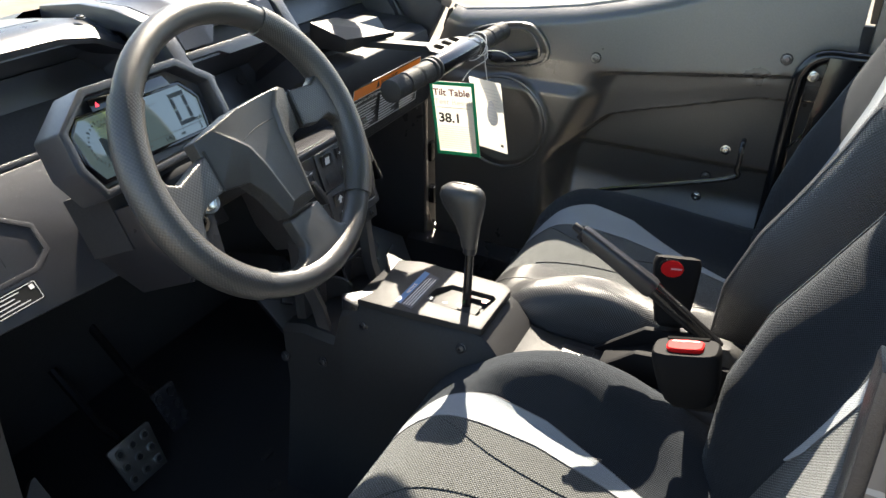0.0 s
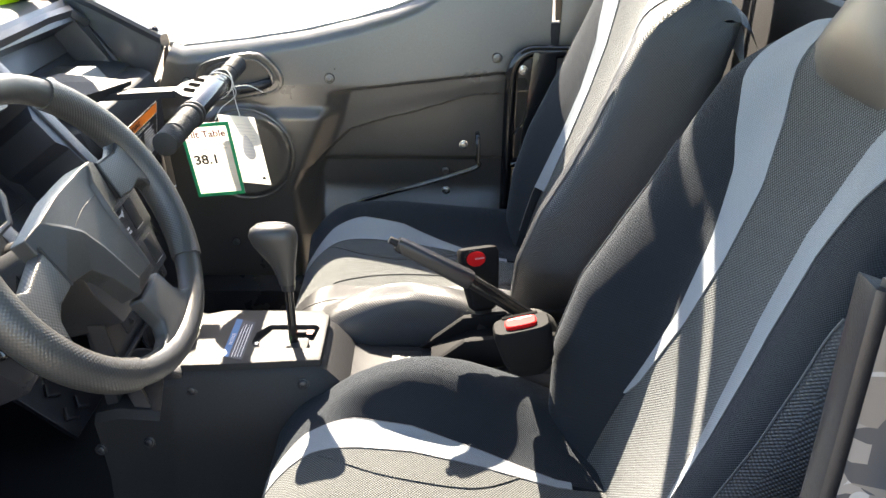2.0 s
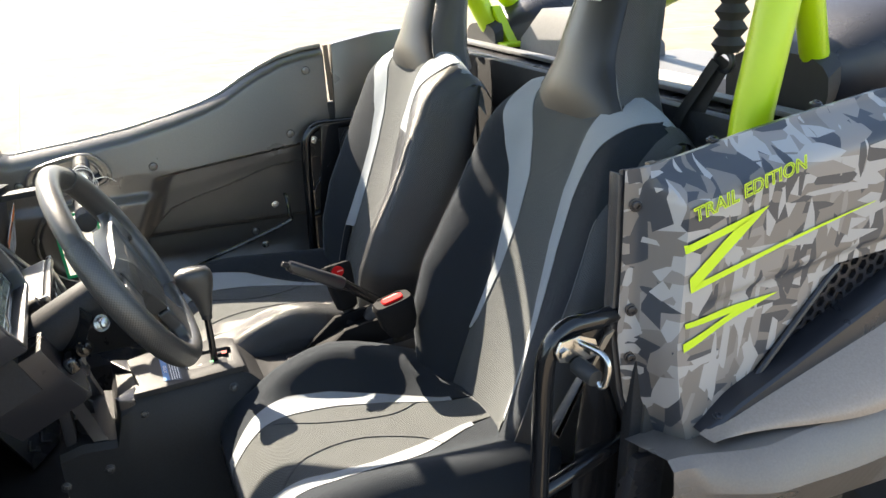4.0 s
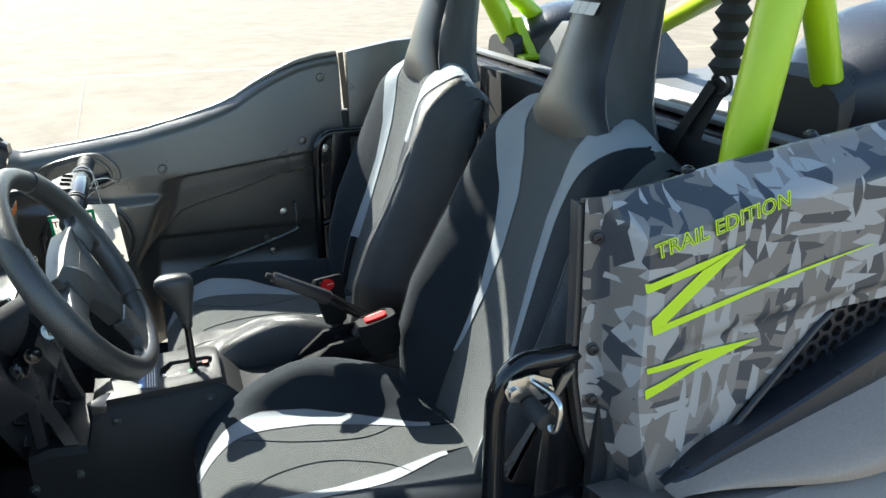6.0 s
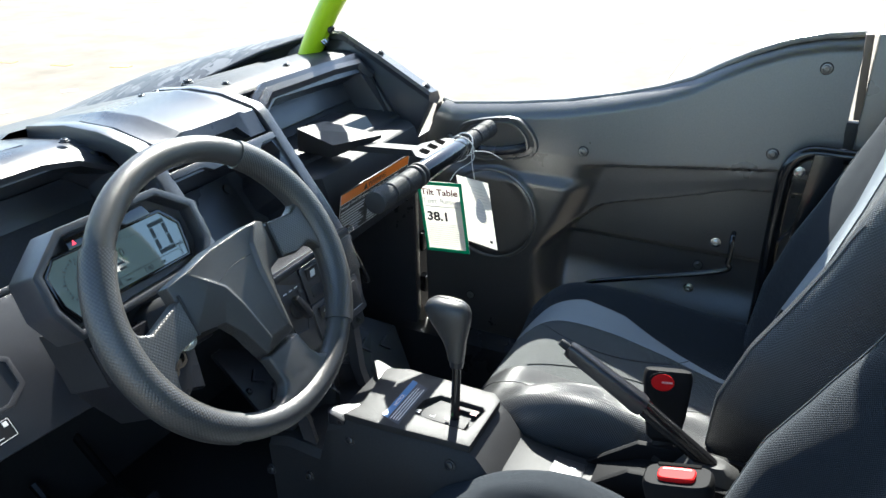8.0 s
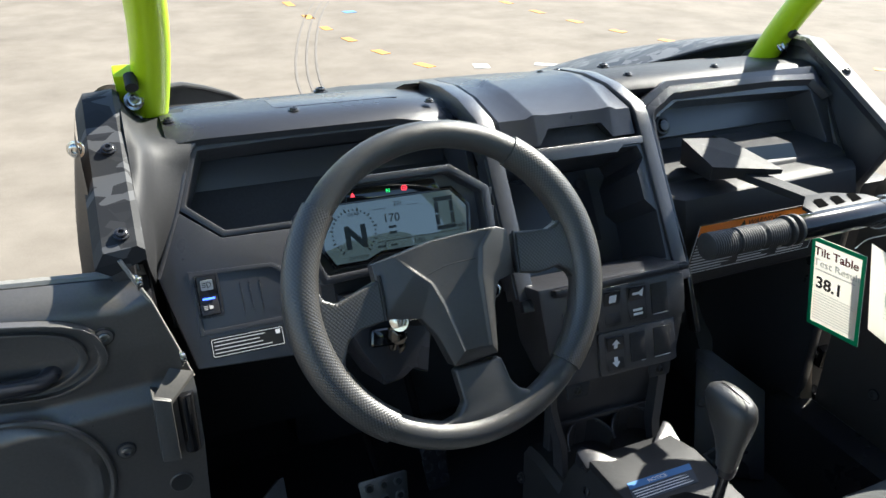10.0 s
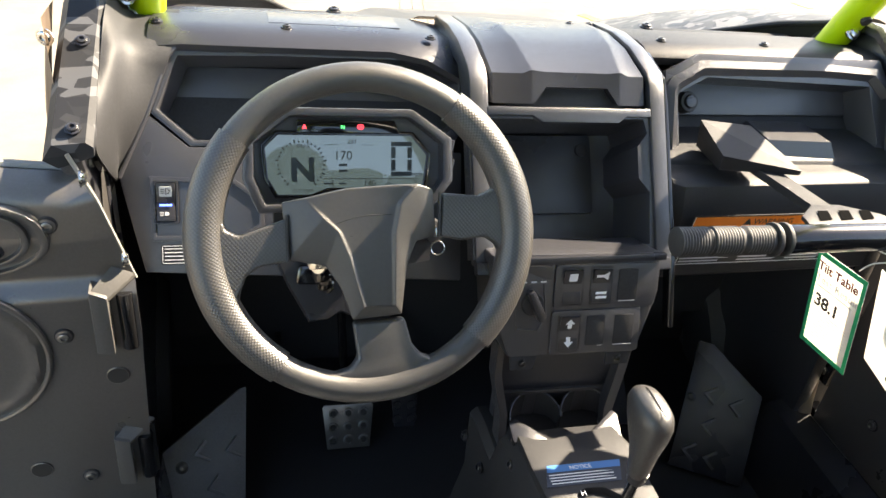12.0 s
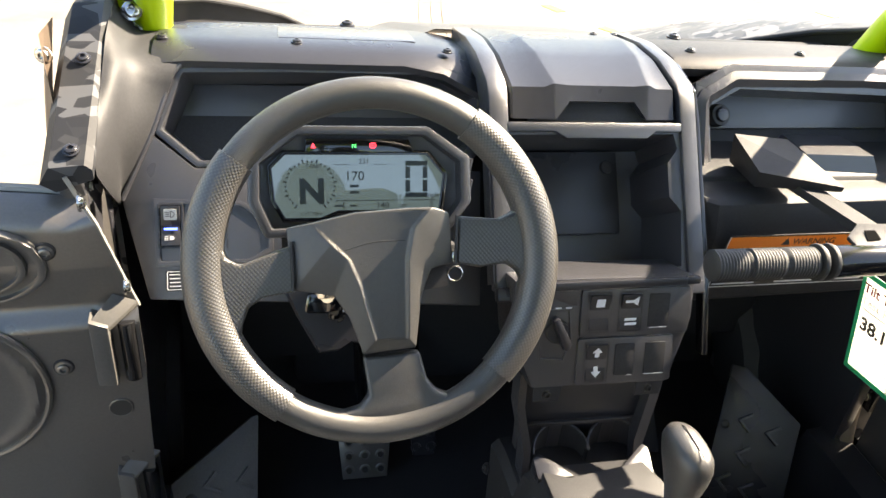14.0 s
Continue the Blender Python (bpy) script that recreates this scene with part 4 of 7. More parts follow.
    # side strips that frame the lid and the bin
    for x0, x1 in ((-0.1430, -0.1165), (0.1305, 0.1545)):
        part("bin_cheek", bevelled(profile_x(x0, x1, [(1.09, 1.301), (1.0, 1.3135), (0.93, 1.312), (0.862, 1.2975), (0.845, 1.285), (0.829, 1.263), (0.7010, 1.0865), (0.692, 1.074), (0.715, 1.062), (0.84, 1.225), (0.92, 1.28), (1.09, 1.28)], 0), 0.003, 2), PLASTIC, dash, angle=40)
    part("groove_strip", profile_x(0.1575, 0.1665, [(1.09, 1.294), (0.93, 1.304), (0.866, 1.288), (0.836, 1.254), (0.706, 1.078), (0.655, 0.98), (0.672, 0.975), (0.725, 1.07), (0.86, 1.25), (1.09, 1.28)], 0.002), STEEL_BLACK, dash, "glossy dark edge strip")
    # switch panel
    sp = part("switch_panel", prism([SF.at(u, v) for u, v in ((-0.03, 0.145), (-0.022, 0.060), (0.0, 0.004), (0.192, 0.002), (0.204, 0.040), (0.219, 0.092), (0.219, 0.150), (-0.03, 0.152))], -SF.w * 0.09, 0.005), PLASTIC, dash)
    part("panel_ledge", prism([SF.at(u, v, 0.001) for u, v in ((-0.01, 0.1385), (0.2195, 0.1415), (0.2195, 0.152), (-0.01, 0.150))], SF.w * 0.012, 0.003), PLASTIC_SMOOTH, sp)
    for rect in ((0.0595, 0.0735, 0.2125, 0.1365), (0.0585, 0.0065, 0.1935, 0.0705)):
        part("switch_plate", plate(SF, rrect(*rect, 0.004), 0.004, 0.0, 0.0015), PLASTIC, sp)
    rocker(dash, SF, 0.070, 0.081, 0.099, 0.131, "square")
    rocker(dash, SF, 0.113, 0.081, 0.142, 0.131, "horn")
    rocker(dash, SF, 0.070, 0.012, 0.100, 0.064, "arrows")
    for r in ((0.153, 0.083, 0.182, 0.129), (0.111, 0.018, 0.138, 0.062), (0.153, 0.018, 0.182, 0.062)):
        part("blanking_plate", plate(SF, rrect(*r, 0.002), 0.0025, 0.003, 0.0008), PLASTIC_DARK, sp)
    for a, b in (((0.155, 0.0825), (0.180, 0.0835)), ((0.153, 0.0175), (0.181, 0.0185)), ((0.129, 0.0175), (0.136, 0.0185))):
        part("plate_edge", plate(SF, [a, (b[0], a[1]), b, (a[0], b[1])], 0.0004, 0.0056, 0), GREY_INK, sp)
    part("selector_facet", prism([SF.at(*p) for p in ((0.002, 0.136, 0.0), (0.044, 0.1165, 0.0), (0.054, 0.1165, 0.004), (0.054, 0.136, 0.004))], -SF.w * 0.004, 0.001), PLASTIC, sp)
    part("selector_bay", bezel(SF, [(0.004, 0.112), (0.046, 0.112), (0.052, 0.062), (0.040, 0.040), (0.008, 0.044)], [(0.007, 0.109), (0.044, 0.109), (0.049, 0.063), (0.039, 0.043), (0.010, 0.047)], 0.004, 0.003, 0.0008, w=0.002), PLASTIC, sp)
    knob = part("drive_selector", cyl(SF.at(0.030, 0.082, 0.0), SF.at(0.030, 0.082, 0.006), 0.017, 0.015, 24, 0.002), PLASTIC_DARK, sp)
    part("selector_grip", bevelled(prism([SF.at(u, v, 0.005) for u, v in ((0.018, 0.102), (0.026, 0.106), (0.044, 0.072), (0.042, 0.060), (0.034, 0.062))], SF.w * 0.014), 0.003, 2), PLASTIC_SMOOTH, knob)
    for u in (0.012, 0.026, 0.04):
        part("selector_mark", plate(SF, [(u, 0.112), (u + 0.008, 0.112), (u + 0.008, 0.114), (u, 0.114)], 0.0003, 0.0002, 0), WHITE_PRINT, knob)
    for u in (0.005, 0.150):
        tab = part("fixing_tab", prism([SF.at(p, q, -0.01) for p, q in ((u, -0.018), (u + 0.035, -0.018), (u + 0.04, 0.004), (u, 0.004))], SF.w * 0.005, 0.002), PLASTIC_DARK, sp)
        bolt_on(tab, SF.at(u + 0.018, -0.008, -0.005), SF.w, 0.005, BOLT_DARK, label="dark screw")


def build_passenger_panel():
    out = [(0.015, -0.01), (0.48, -0.01), (0.48, 0.23), (0.45, 0.29), (0.105, 0.29), (0.045, 0.26), (0.04, 0.10), (0.02, 0.05)]
    inn = [(0.09, 0.095), (0.42, 0.095), (0.45, 0.15), (0.43, 0.245), (0.12, 0.252), (0.066, 0.225), (0.070, 0.18), (0.072, 0.12)]
    part("passenger_panel", bezel(RF, out, inn, 0.11, 0.06, 0.004, shrink=0.92), PLASTIC, dash)
    lip_o = [(0.036, 0.07), (0.044, 0.236), (0.052, 0.2485), (0.106, 0.2785), (0.34, 0.2785), (0.440, 0.274), (0.480, 0.232)]
    lip_i = [(0.064, 0.07), (0.0665, 0.222), (0.072, 0.2325), (0.110, 0.2545), (0.34, 0.258), (0.425, 0.254), (0.455, 0.224)]
    rows = [[RF.at(*a, -0.012), RF.at(*a, 0.006), RF.at(a[0] * 0.45 + b[0] * 0.55, a[1] * 0.45 + b[1] * 0.55, 0.010), RF.at(*b, 0.002), RF.at(*b, -0.012)] for a, b in zip(lip_o, lip_i)]
    part("cubby_lip", bevelled(loft(rows), 0.0016, 2, 15), PLASTIC, dash, angle=25)
    part("cubby_back", plate(RF, [(0.080, 0.197), (0.428, 0.201), (0.424, 0.250), (0.410, 0.262), (0.086, 0.256)], 0.012, -0.064, 0.003), PLASTIC, dash)
    sock = part("power_socket", cyl(RF.at(0.108, 0.217, -0.062), RF.at(0.111, 0.2175, -0.036), 0.019, 0.017, 24, 0.003), RUBBER, dash, "round power socket cap")
    part("socket_cap", cyl(RF.at(0.111, 0.2175, -0.036), RF.at(0.1115, 0.2175, -0.031), 0.012, 0.010, 20, 0.002), PLASTIC_SMOOTH, sock)
    part("cubby_shelf", profile_x(0.22, 0.60, [(0.835, 1.143), (0.855, 1.155), (0.97, 1.165), (0.97, 1.14), (0.85, 1.13)], 0.004), PLASTIC, dash)
    part("shelf_lip", profile_x(0.180, 0.615, [(0.806, 1.133), (0.834, 1.168), (0.85, 1.173), (0.935, 1.180), (0.935, 1.12), (0.82, 1.12)], 0.003), GATE, dash)
    part("shelf_block", bevelled(loft([[Vector((x, y, z)) for x, y in pts] for pts, z in (([(0.355, 0.845), (0.50, 0.835), (0.50, 0.94), (0.36, 0.94)], 1.165), ([(0.375, 0.855), (0.488, 0.848), (0.485, 0.925), (0.38, 0.93)], 1.194))]), 0.003), PLASTIC, dash)
    part("top_panel", profile_x(0.172, 0.62, [(0.945, 1.292), (0.962, 1.303), (0.99, 1.305), (1.10, 1.290), (1.10, 1.265), (0.955, 1.276)], 0.004), GATE, dash)
    for x, y in ((0.408, 0.990), (0.215, 0.99)):
        bolt_on(dash, (x, y, 1.306), (0, 0, 1), 0.006)
    gl = part("glove_panel", loft([[Vector((x, y, z)) for y, z in ((0.752 + k, 1.112), (0.766 + k, 1.157), (0.772 + k, 1.161), (0.812, 1.162), (0.84, 1.162), (0.84, 0.99), (0.775 + k, 0.985), (0.758 + k, 1.0))] for x, k in ((0.175, 0.012), (0.19, 0.0), (0.58, 0.01), (0.60, 0.03))]), GATE, dash)
    part("glove_bulge", bevelled(loft([[Vector((x, y, z)) for y, z in ((0.758, 1.112), (0.775, 1.136), (0.806, 1.140), (0.84, 1.11))] for x in (0.195, 0.235, 0.25)]), 0.006, 2), GATE, gl)
    # warning decal
    gf = Face((0.199, 0.7505, 1.0275), (1, 0.01, 0), (0, -0.03, 0.2))
    dec = part("warning_decal", plate(gf, rrect(0.0, 0.0, 0.28, 0.10, 0.003), 0.0008, 0.0012, 0), flat("black warning decal", (0.015, 0.015, 0.015), 0.3), dash, "black and orange warning decal")
    part("orange_band", plate(gf, [(0.003, 0.077), (0.277, 0.077), (0.277, 0.097), (0.003, 0.097)], 0.0003, 0.0021, 0), ORANGE, dec, "orange warning band")
    for v in (0.0015, 0.0755):
        part("border_line", plate(gf, [(0.002, v), (0.278, v), (0.278, v + 0.0012), (0.002, v + 0.0012)], 0.0003, 0.0021, 0), WHITE_PRINT, dec)
    for u in (0.0015, 0.2775):
        part("border_line", plate(gf, [(u, 0.0015), (u + 0.0012, 0.0015), (u + 0.0012, 0.098), (u, 0.098)], 0.0003, 0.0021, 0), WHITE_PRINT, dec)
    words("warning_text", "WARNING", 0.0145, gf, 0.105, 0.082, INK_AND_SHADE, dec, 0.0026)
    part("warning_sign", plate(gf, [(0.088, 0.081), (0.102, 0.081), (0.095, 0.094)], 0.0003, 0.0024, 0), INK_AND_SHADE, dec)
    words("warning_text", "Improper Use of Off-Highway Vehicles Can Cause Severe Injury", 0.0088, gf, 0.006, 0.066, WHITE_PRINT, dec, 0.0022)
    rnd = random.Random(4)
    for col, (ua, ub) in enumerate(((0.006, 0.10), (0.110, 0.19), (0.20, 0.272))):
        for k in range(9):
            v = 0.056 - 0.0062 * k
            part("print_line", plate(gf, [(ua, v), (ub - rnd.random() * 0.03, v), (ub - rnd.random() * 0.03, v + 0.0028), (ua, v + 0.0028)], 0.0003, 0.0021, 0), GREY_INK, dec)
    part("under_panel", profile_x(-0.6, 0.64, [(0.84, 1.06), (0.95, 1.2), (1.09, 1.262), (1.2, 1.2), (1.2, 0.6), (1.15, 0.6), (1.12, 1.0), (0.9, 1.02)], 0), PLASTIC_DARK, dash)


build_driver_panel()
build_centre()
build_passenger_panel()


# ---- instrument cluster ----
def build_cluster():
    c = thing("instrument_cluster", BF.at(0, 0, -0.02), "black digital instrument cluster with lit grey display", "instrument cluster")
    out = [(-0.124, 0.012), (-0.074, 0.050), (0.076, 0.050), (0.125, 0.016), (0.127, -0.036), (0.104, -0.066), (-0.108, -0.074), (-0.126, -0.034)]
    inn = [(-0.112, 0.008), (-0.070, 0.040), (0.072, 0.040), (0.113, 0.010), (0.114, -0.034), (0.098, -0.058), (-0.100, -0.064), (-0.113, -0.032)]
    housing = part("housing", bezel(BF, out, inn, 0.022, 0.05, 0.003, w=0.018), PLASTIC, c)
    deep = [(u * 1.0, v) for u, v in out]
    part("housing_body", prism([BF.at(u * 0.98, v * 0.98, -0.035) for u, v in deep], BF.w * 0.025, 0.004), PLASTIC_DARK, c)
    lcd_o = [(-0.104, 0.006), (-0.087, 0.023), (0.079, 0.023), (0.102, -0.003), (0.096, -0.050), (-0.026, -0.050), (-0.046, -0.058), (-0.088, -0.058), (-0.101, -0.034)]
    lcd = [(-0.099, 0.003), (-0.084, 0.018), (0.076, 0.018), (0.096, -0.005), (0.091, -0.045), (-0.026, -0.045), (-0.046, -0.053), (-0.085, -0.053), (-0.096, -0.033)]
    part("bezel", bezel(BF, lcd_o, lcd, 0.003, 0.004, 0.0008, w=0.003), GLOSS, c, "glossy black bezel")
    glass = bpy.data.materials.new("display glass")
    glass.use_nodes = True
    nt = glass.node_tree
    b = nt.nodes["Principled BSDF"]
    b.inputs["Base Color"].default_value = (0.055, 0.085, 0.09, 1)
    b.inputs["Roughness"].default_value = 0.03
    b.inputs["Specular IOR Level"].default_value = 0.9
    b.inputs["Coat Weight"].default_value = 1.0
    b.inputs["Coat Roughness"].default_value = 0.02
    b.inputs["Emission Color"].default_value = (0.36, 0.50, 0.52, 1)
    b.inputs["Emission Strength"].default_value = 0.035
    scr = part("display", plate(BF, lcd, 0.001, 0.0004, 0), glass, c, "pale grey liquid crystal display")
    seg = flat("dark display segments", (0.02, 0.03, 0.03), 0.4)

    def bar(u0, v0, u1, v1, name="segment"):
        part(name, plate(BF, [(u0, v0), (u1, v0), (u1, v1), (u0, v1)], 0.0002, 0.0015, 0), seg, scr)

    words("display_text", "N", 0.038, BF, -0.070, -0.036, seg, scr, 0.0016, bold=0.0016)
    words("display_text", "GEAR", 0.0062, BF, -0.062, 0.003, seg, scr, 0.0016)
    words("display_text", "CVT TEMP", 0.0055, BF, -0.068, -0.0505, seg, scr, 0.0016)
    words("display_text", "170", 0.015, BF, -0.018, -0.011, seg, scr, 0.0016)
    words("display_text", "231", 0.008, BF, -0.002, 0.008, seg, scr, 0.0016)
    words("display_text", "140", 0.010, BF, 0.018, -0.043, seg, scr, 0.0016)
    words("display_text", "2", 0.010, BF, 0.080, -0.043, seg, scr, 0.0016)
    words("display_text", "mph", 0.0085, BF, 0.076, -0.031, seg, scr, 0.0016)
    words("display_text", "000", 0.005, BF, 0.046, -0.042, seg, scr, 0.0016)
    # big zero of the speed read-out, in segments
    zu, zv, zw, zh, th = 0.052, -0.031, 0.026, 0.042, 0.0055
    for r in ((zu, zv, zu + zw, zv + th), (zu, zv + zh - th, zu + zw, zv + zh), (zu, zv + th + 0.001, zu + th, zv + zh / 2 - 0.001), (zu, zv + zh / 2 + 0.001, zu + th, zv + zh - th - 0.001), (zu + zw - th, zv + th + 0.001, zu + zw, zv + zh / 2 - 0.001), (zu + zw - th, zv + zh / 2 + 0.001, zu + zw, zv + zh - th - 0.001)):
        bar(*r)
    # round rev scale
    for k in range(28):
        a = radians(235 - k * 290 / 27)
        cu, cv, r0, r1 = -0.057, -0.017, 0.0262, 0.0285 + (0.002 if k % 3 == 0 else 0)
        d, n = Vector((math.cos(a), math.sin(a))), Vector((-math.sin(a), math.cos(a))) * 0.0009
        q = [Vector((cu, cv)) + d * r0 - n, Vector((cu, cv)) + d * r0 + n, Vector((cu, cv)) + d * r1 + n, Vector((cu, cv)) + d * r1 - n]
        part("scale_tick", plate(BF, [tuple(p) for p in q], 0.0002, 0.0015, 0), seg, scr)
    for r in ((-0.03, -0.0345, 0.088, -0.0337), (-0.030, 0.0065, -0.012, 0.0071), (0.016, 0.0065, 0.03, 0.0071), (-0.012, -0.019, -0.002, -0.016), (-0.012, -0.026, -0.002, -0.023), (-0.03, -0.041, -0.02, -0.039), (-0.012, -0.041, -0.004, -0.039), (-0.020, -0.0355, -0.019, -0.0445)):
        bar(*r)
    # tell-tale strip
    strip = part("telltale_strip", plate(BF, [(-0.062, 0.021), (0.062, 0.021), (0.055, 0.036), (-0.062, 0.036)], 0.003, 0.003, 0.001), GLOSS, c, "glossy tell-tale strip")
    red, green = flat("red tell-tale", (1.0, 0.05, 0.08), 0.4, 0.5), flat("green tell-tale", (0.05, 0.9, 0.2), 0.4, 0.5)
    part("telltale", plate(BF, [(-0.056, 0.0255), (-0.050, 0.0255), (-0.053, 0.0315)], 0.0003, 0.0061, 0), red, strip, "lit red warning symbol")
    words("telltale", "N", 0.0066, BF, -0.010, 0.0258, green, strip, 0.0063, "lit green letter N")
    part("telltale", bezel(BF, rrect(0.010, 0.0252, 0.018, 0.0318, 0.003), rrect(0.0112, 0.0264, 0.0168, 0.0306, 0.002), 0.0002, 0.0003, 0, w=0.0064, floor=False), red, strip, "lit red brake symbol")
    part("telltale", plate(BF, [(0.0125, 0.0275), (0.0155, 0.0275), (0.0155, 0.0295), (0.0125, 0.0295)], 0.0002, 0.0061, 0), red, strip)
    for v in (-0.028, -0.004):
        part("side_button", bevelled(prism([BF.at(0.118, v, 0.004), BF.at(0.126, v, 0.004), BF.at(0.130, v + 0.018, 0.004), BF.at(0.122, v + 0.018, 0.004)], BF.w * 0.012), 0.002, 2), PLASTIC_SMOOTH, c)
    part("shroud", bevelled(loft([[BF.at(u * k, -0.12 + (v + 0.12) * k, w) for u, v in ((-0.088, -0.09), (0.02, -0.09), (0.018, -0.142), (0.004, -0.204), (-0.014, -0.196), (-0.030, -0.206), (-0.052, -0.208), (-0.076, -0.163), (-0.088, -0.135))] for w, k in ((0.022, 0.96), (0.015, 1.0), (-0.09, 1.0))]), 0.003, 2, 20), PLASTIC_SMOOTH, c, "dark steering column shroud")
    part("shroud_upper", loft([[BF.at(u, v, w) for u, v in ((-0.09, -0.06), (0.11, -0.055), (0.105, -0.14), (0.02, -0.15), (-0.09, -0.14))] for w in (-0.01, -0.05, -0.09)]), PLASTIC_DARK, c)
    part("stalk", bevelled(prism([BF.at(-0.068, -0.156, 0.022), BF.at(-0.026, -0.158, 0.022), BF.at(-0.028, -0.136, 0.022), BF.at(-0.064, -0.134, 0.022)], BF.w * 0.018), 0.005, 3), GLOSS, c, "glossy tilt release lever")
    key = thing("ignition_key", BF.at(0.10, -0.115, 0), "small steel key ring hanging from the ignition lock", "key")
    part("lock", cyl(BF.at(0.105, -0.100, -0.02), BF.at(0.105, -0.100, 0.012), 0.016, 0.014, 22, 0.002), PLASTIC_DARK, key, "black ignition lock")
    part("key_blade", bevelled(prism([BF.at(0.100, -0.104, 0.012), BF.at(0.109, -0.104, 0.012), BF.at(0.107, -0.092, 0.012), BF.at(0.102, -0.092, 0.012)], BF.w * 0.016), 0.001), CHROME, key)
    part("key_ring", tube([BF.at(0.105 + 0.0085 * math.cos(t), -0.118 + 0.0085 * math.sin(t), 0.03) for t in (2 * math.pi * i / 24 for i in range(24))], 0.0013, 8, closed=True), CHROME, key, "bright steel ring")
    plug = thing("column_bracket", (-0.36, 0.60, 1.15), "black steering column bracket with one bright zinc bolt", "bracket")
    part("bracket", bevelled(prism([(-0.372, 0.585, 1.185), (-0.352, 0.600, 1.195), (-0.338, 0.625, 1.16), (-0.342, 0.64, 1.10), (-0.362, 0.62, 1.10)], (0.014, 0.008, 0)), 0.003), STEEL_BLACK, plug)
    for p, d in (((-0.366, 0.578, 1.170), (-0.75, -0.55, 0.35)), ((-0.357, 0.607, 1.132), (-0.8, -0.5, 0.2)), ((-0.351, 0.629, 1.104), (-0.8, -0.5, 0.2))):
        p, d = Vector(p), Vector(d).normalized()
        bright = p.y < 0.6
        part("washer", cyl(p, p + d * 0.003, 0.0125, n=20), CHROME if bright else STEEL_BLACK, plug)
        part("bolt_head", cyl(p + d * 0.003, p + d * 0.012, 0.009, 0.0085, 6, 0.0012), CHROME if bright else STEEL_BLACK, plug, "hexagon bolt")
    part("shaft", cyl((-0.366, 0.578, 1.170), (-0.325, 0.600, 1.16), 0.006, n=14), CHROME, plug)


build_cluster()


# ---- grab bar and its tags ----
def build_grab_bar():
    g = thing("grab_bar", (0.31, 0.6, 1.18), "black steel passenger grab bar with ribbed rubber grips", "grab bar")
    Y, Z = 0.583, 1.182
    part("bar", cyl((0.08, Y, Z), (0.545, Y, Z), 0.0115, n=18), STEEL_BLACK, g)
    for a, b in ((0.070, 0.205), (0.43, 0.556)):
        rings = []
        n = 68
        for i in range(n + 1):
            x = a + (b - a) * i / n
            r = 0.0184 + (0.0007 if i % 2 else 0) - (0.0022 if i in (22, 23, 24, 45, 46, 47) else 0) - (0.004 if i in (0, n) else 0)
            rings.append([Vector((x, Y + r * math.cos(t), Z + r * math.sin(t))) for t in (2 * math.pi * k / 18 for k in range(18))])
        part("grip", loft(rings), RUBBER, g, "ribbed rubber grip")
    for x in (0.207, 0.222, 0.428):
        part("collar", cyl((x, Y, Z), (x + 0.006, Y, Z), 0.0225, n=22, bevel=0.002), RUBBER, g)
    # clamp and arm to the dashboard
    part("sleeve", cyl((0.229, Y, Z), (0.428, Y, Z), 0.0192, n=28, bevel=0.003), STEEL_BLACK, g, "glossy black centre sleeve")
    body = part("clamp", bevelled(prism([(0.262, Y + 0.006, Z + 0.0125), (0.400, Y + 0.006, Z + 0.0125), (0.390, Y + 0.026, Z + 0.014), (0.340, Y + 0.052, Z + 0.014), (0.298, Y + 0.054, Z + 0.014), (0.264, Y + 0.026, Z + 0.0135)], (0, 0, 0.006)), 0.002), GATE, g, "black clamp plate")
    for x in (0.282, 0.315, 0.348):
        # flat black patches stand in for the shade inside the clamp's slots
        part("slot", bevelled(prism([(x, Y + 0.012, Z + 0.0195), (x + 0.020, Y + 0.014, Z + 0.0200), (x + 0.026, Y + 0.034, Z + 0.0212), (x + 0.010, Y + 0.034, Z + 0.0212)], (0, 0, 0.0004)), 0), mat("black patch for slot shade", (0.006, 0.006, 0.006), 0.95, spec=0.0), body, "black patch for slot shade")
    part("arm", bevelled(loft([[Vector(p) + Vector((dx, 0, dz)) for dx, dz in ((-0.015, -0.006), (0.015, -0.006), (0.015, 0.006), (-0.015, 0.006))] for p in ((0.304, 0.765, 1.188), (0.312, 0.70, 1.190), (0.318, 0.636, 1.192))]), 0.002), GATE, g)
    # moulded cover on the dashboard
    crest = [Vector((0.236, 0.848, 1.230)), Vector((0.322, 0.842, 1.224)), Vector((0.341, 0.724, 1.206)), Vector((0.238, 0.770, 1.207))]
    foot = [Vector((0.250, 0.860, 1.180)), Vector((0.325, 0.850, 1.180)), Vector((0.341, 0.726, 1.198)), Vector((0.244, 0.778, 1.180))]
    rings = [foot, crest]
    part("arm_cover", bevelled(loft(rings), 0.004, 2, 20), GATE, g, "angular black plastic cover")


build_grab_bar()


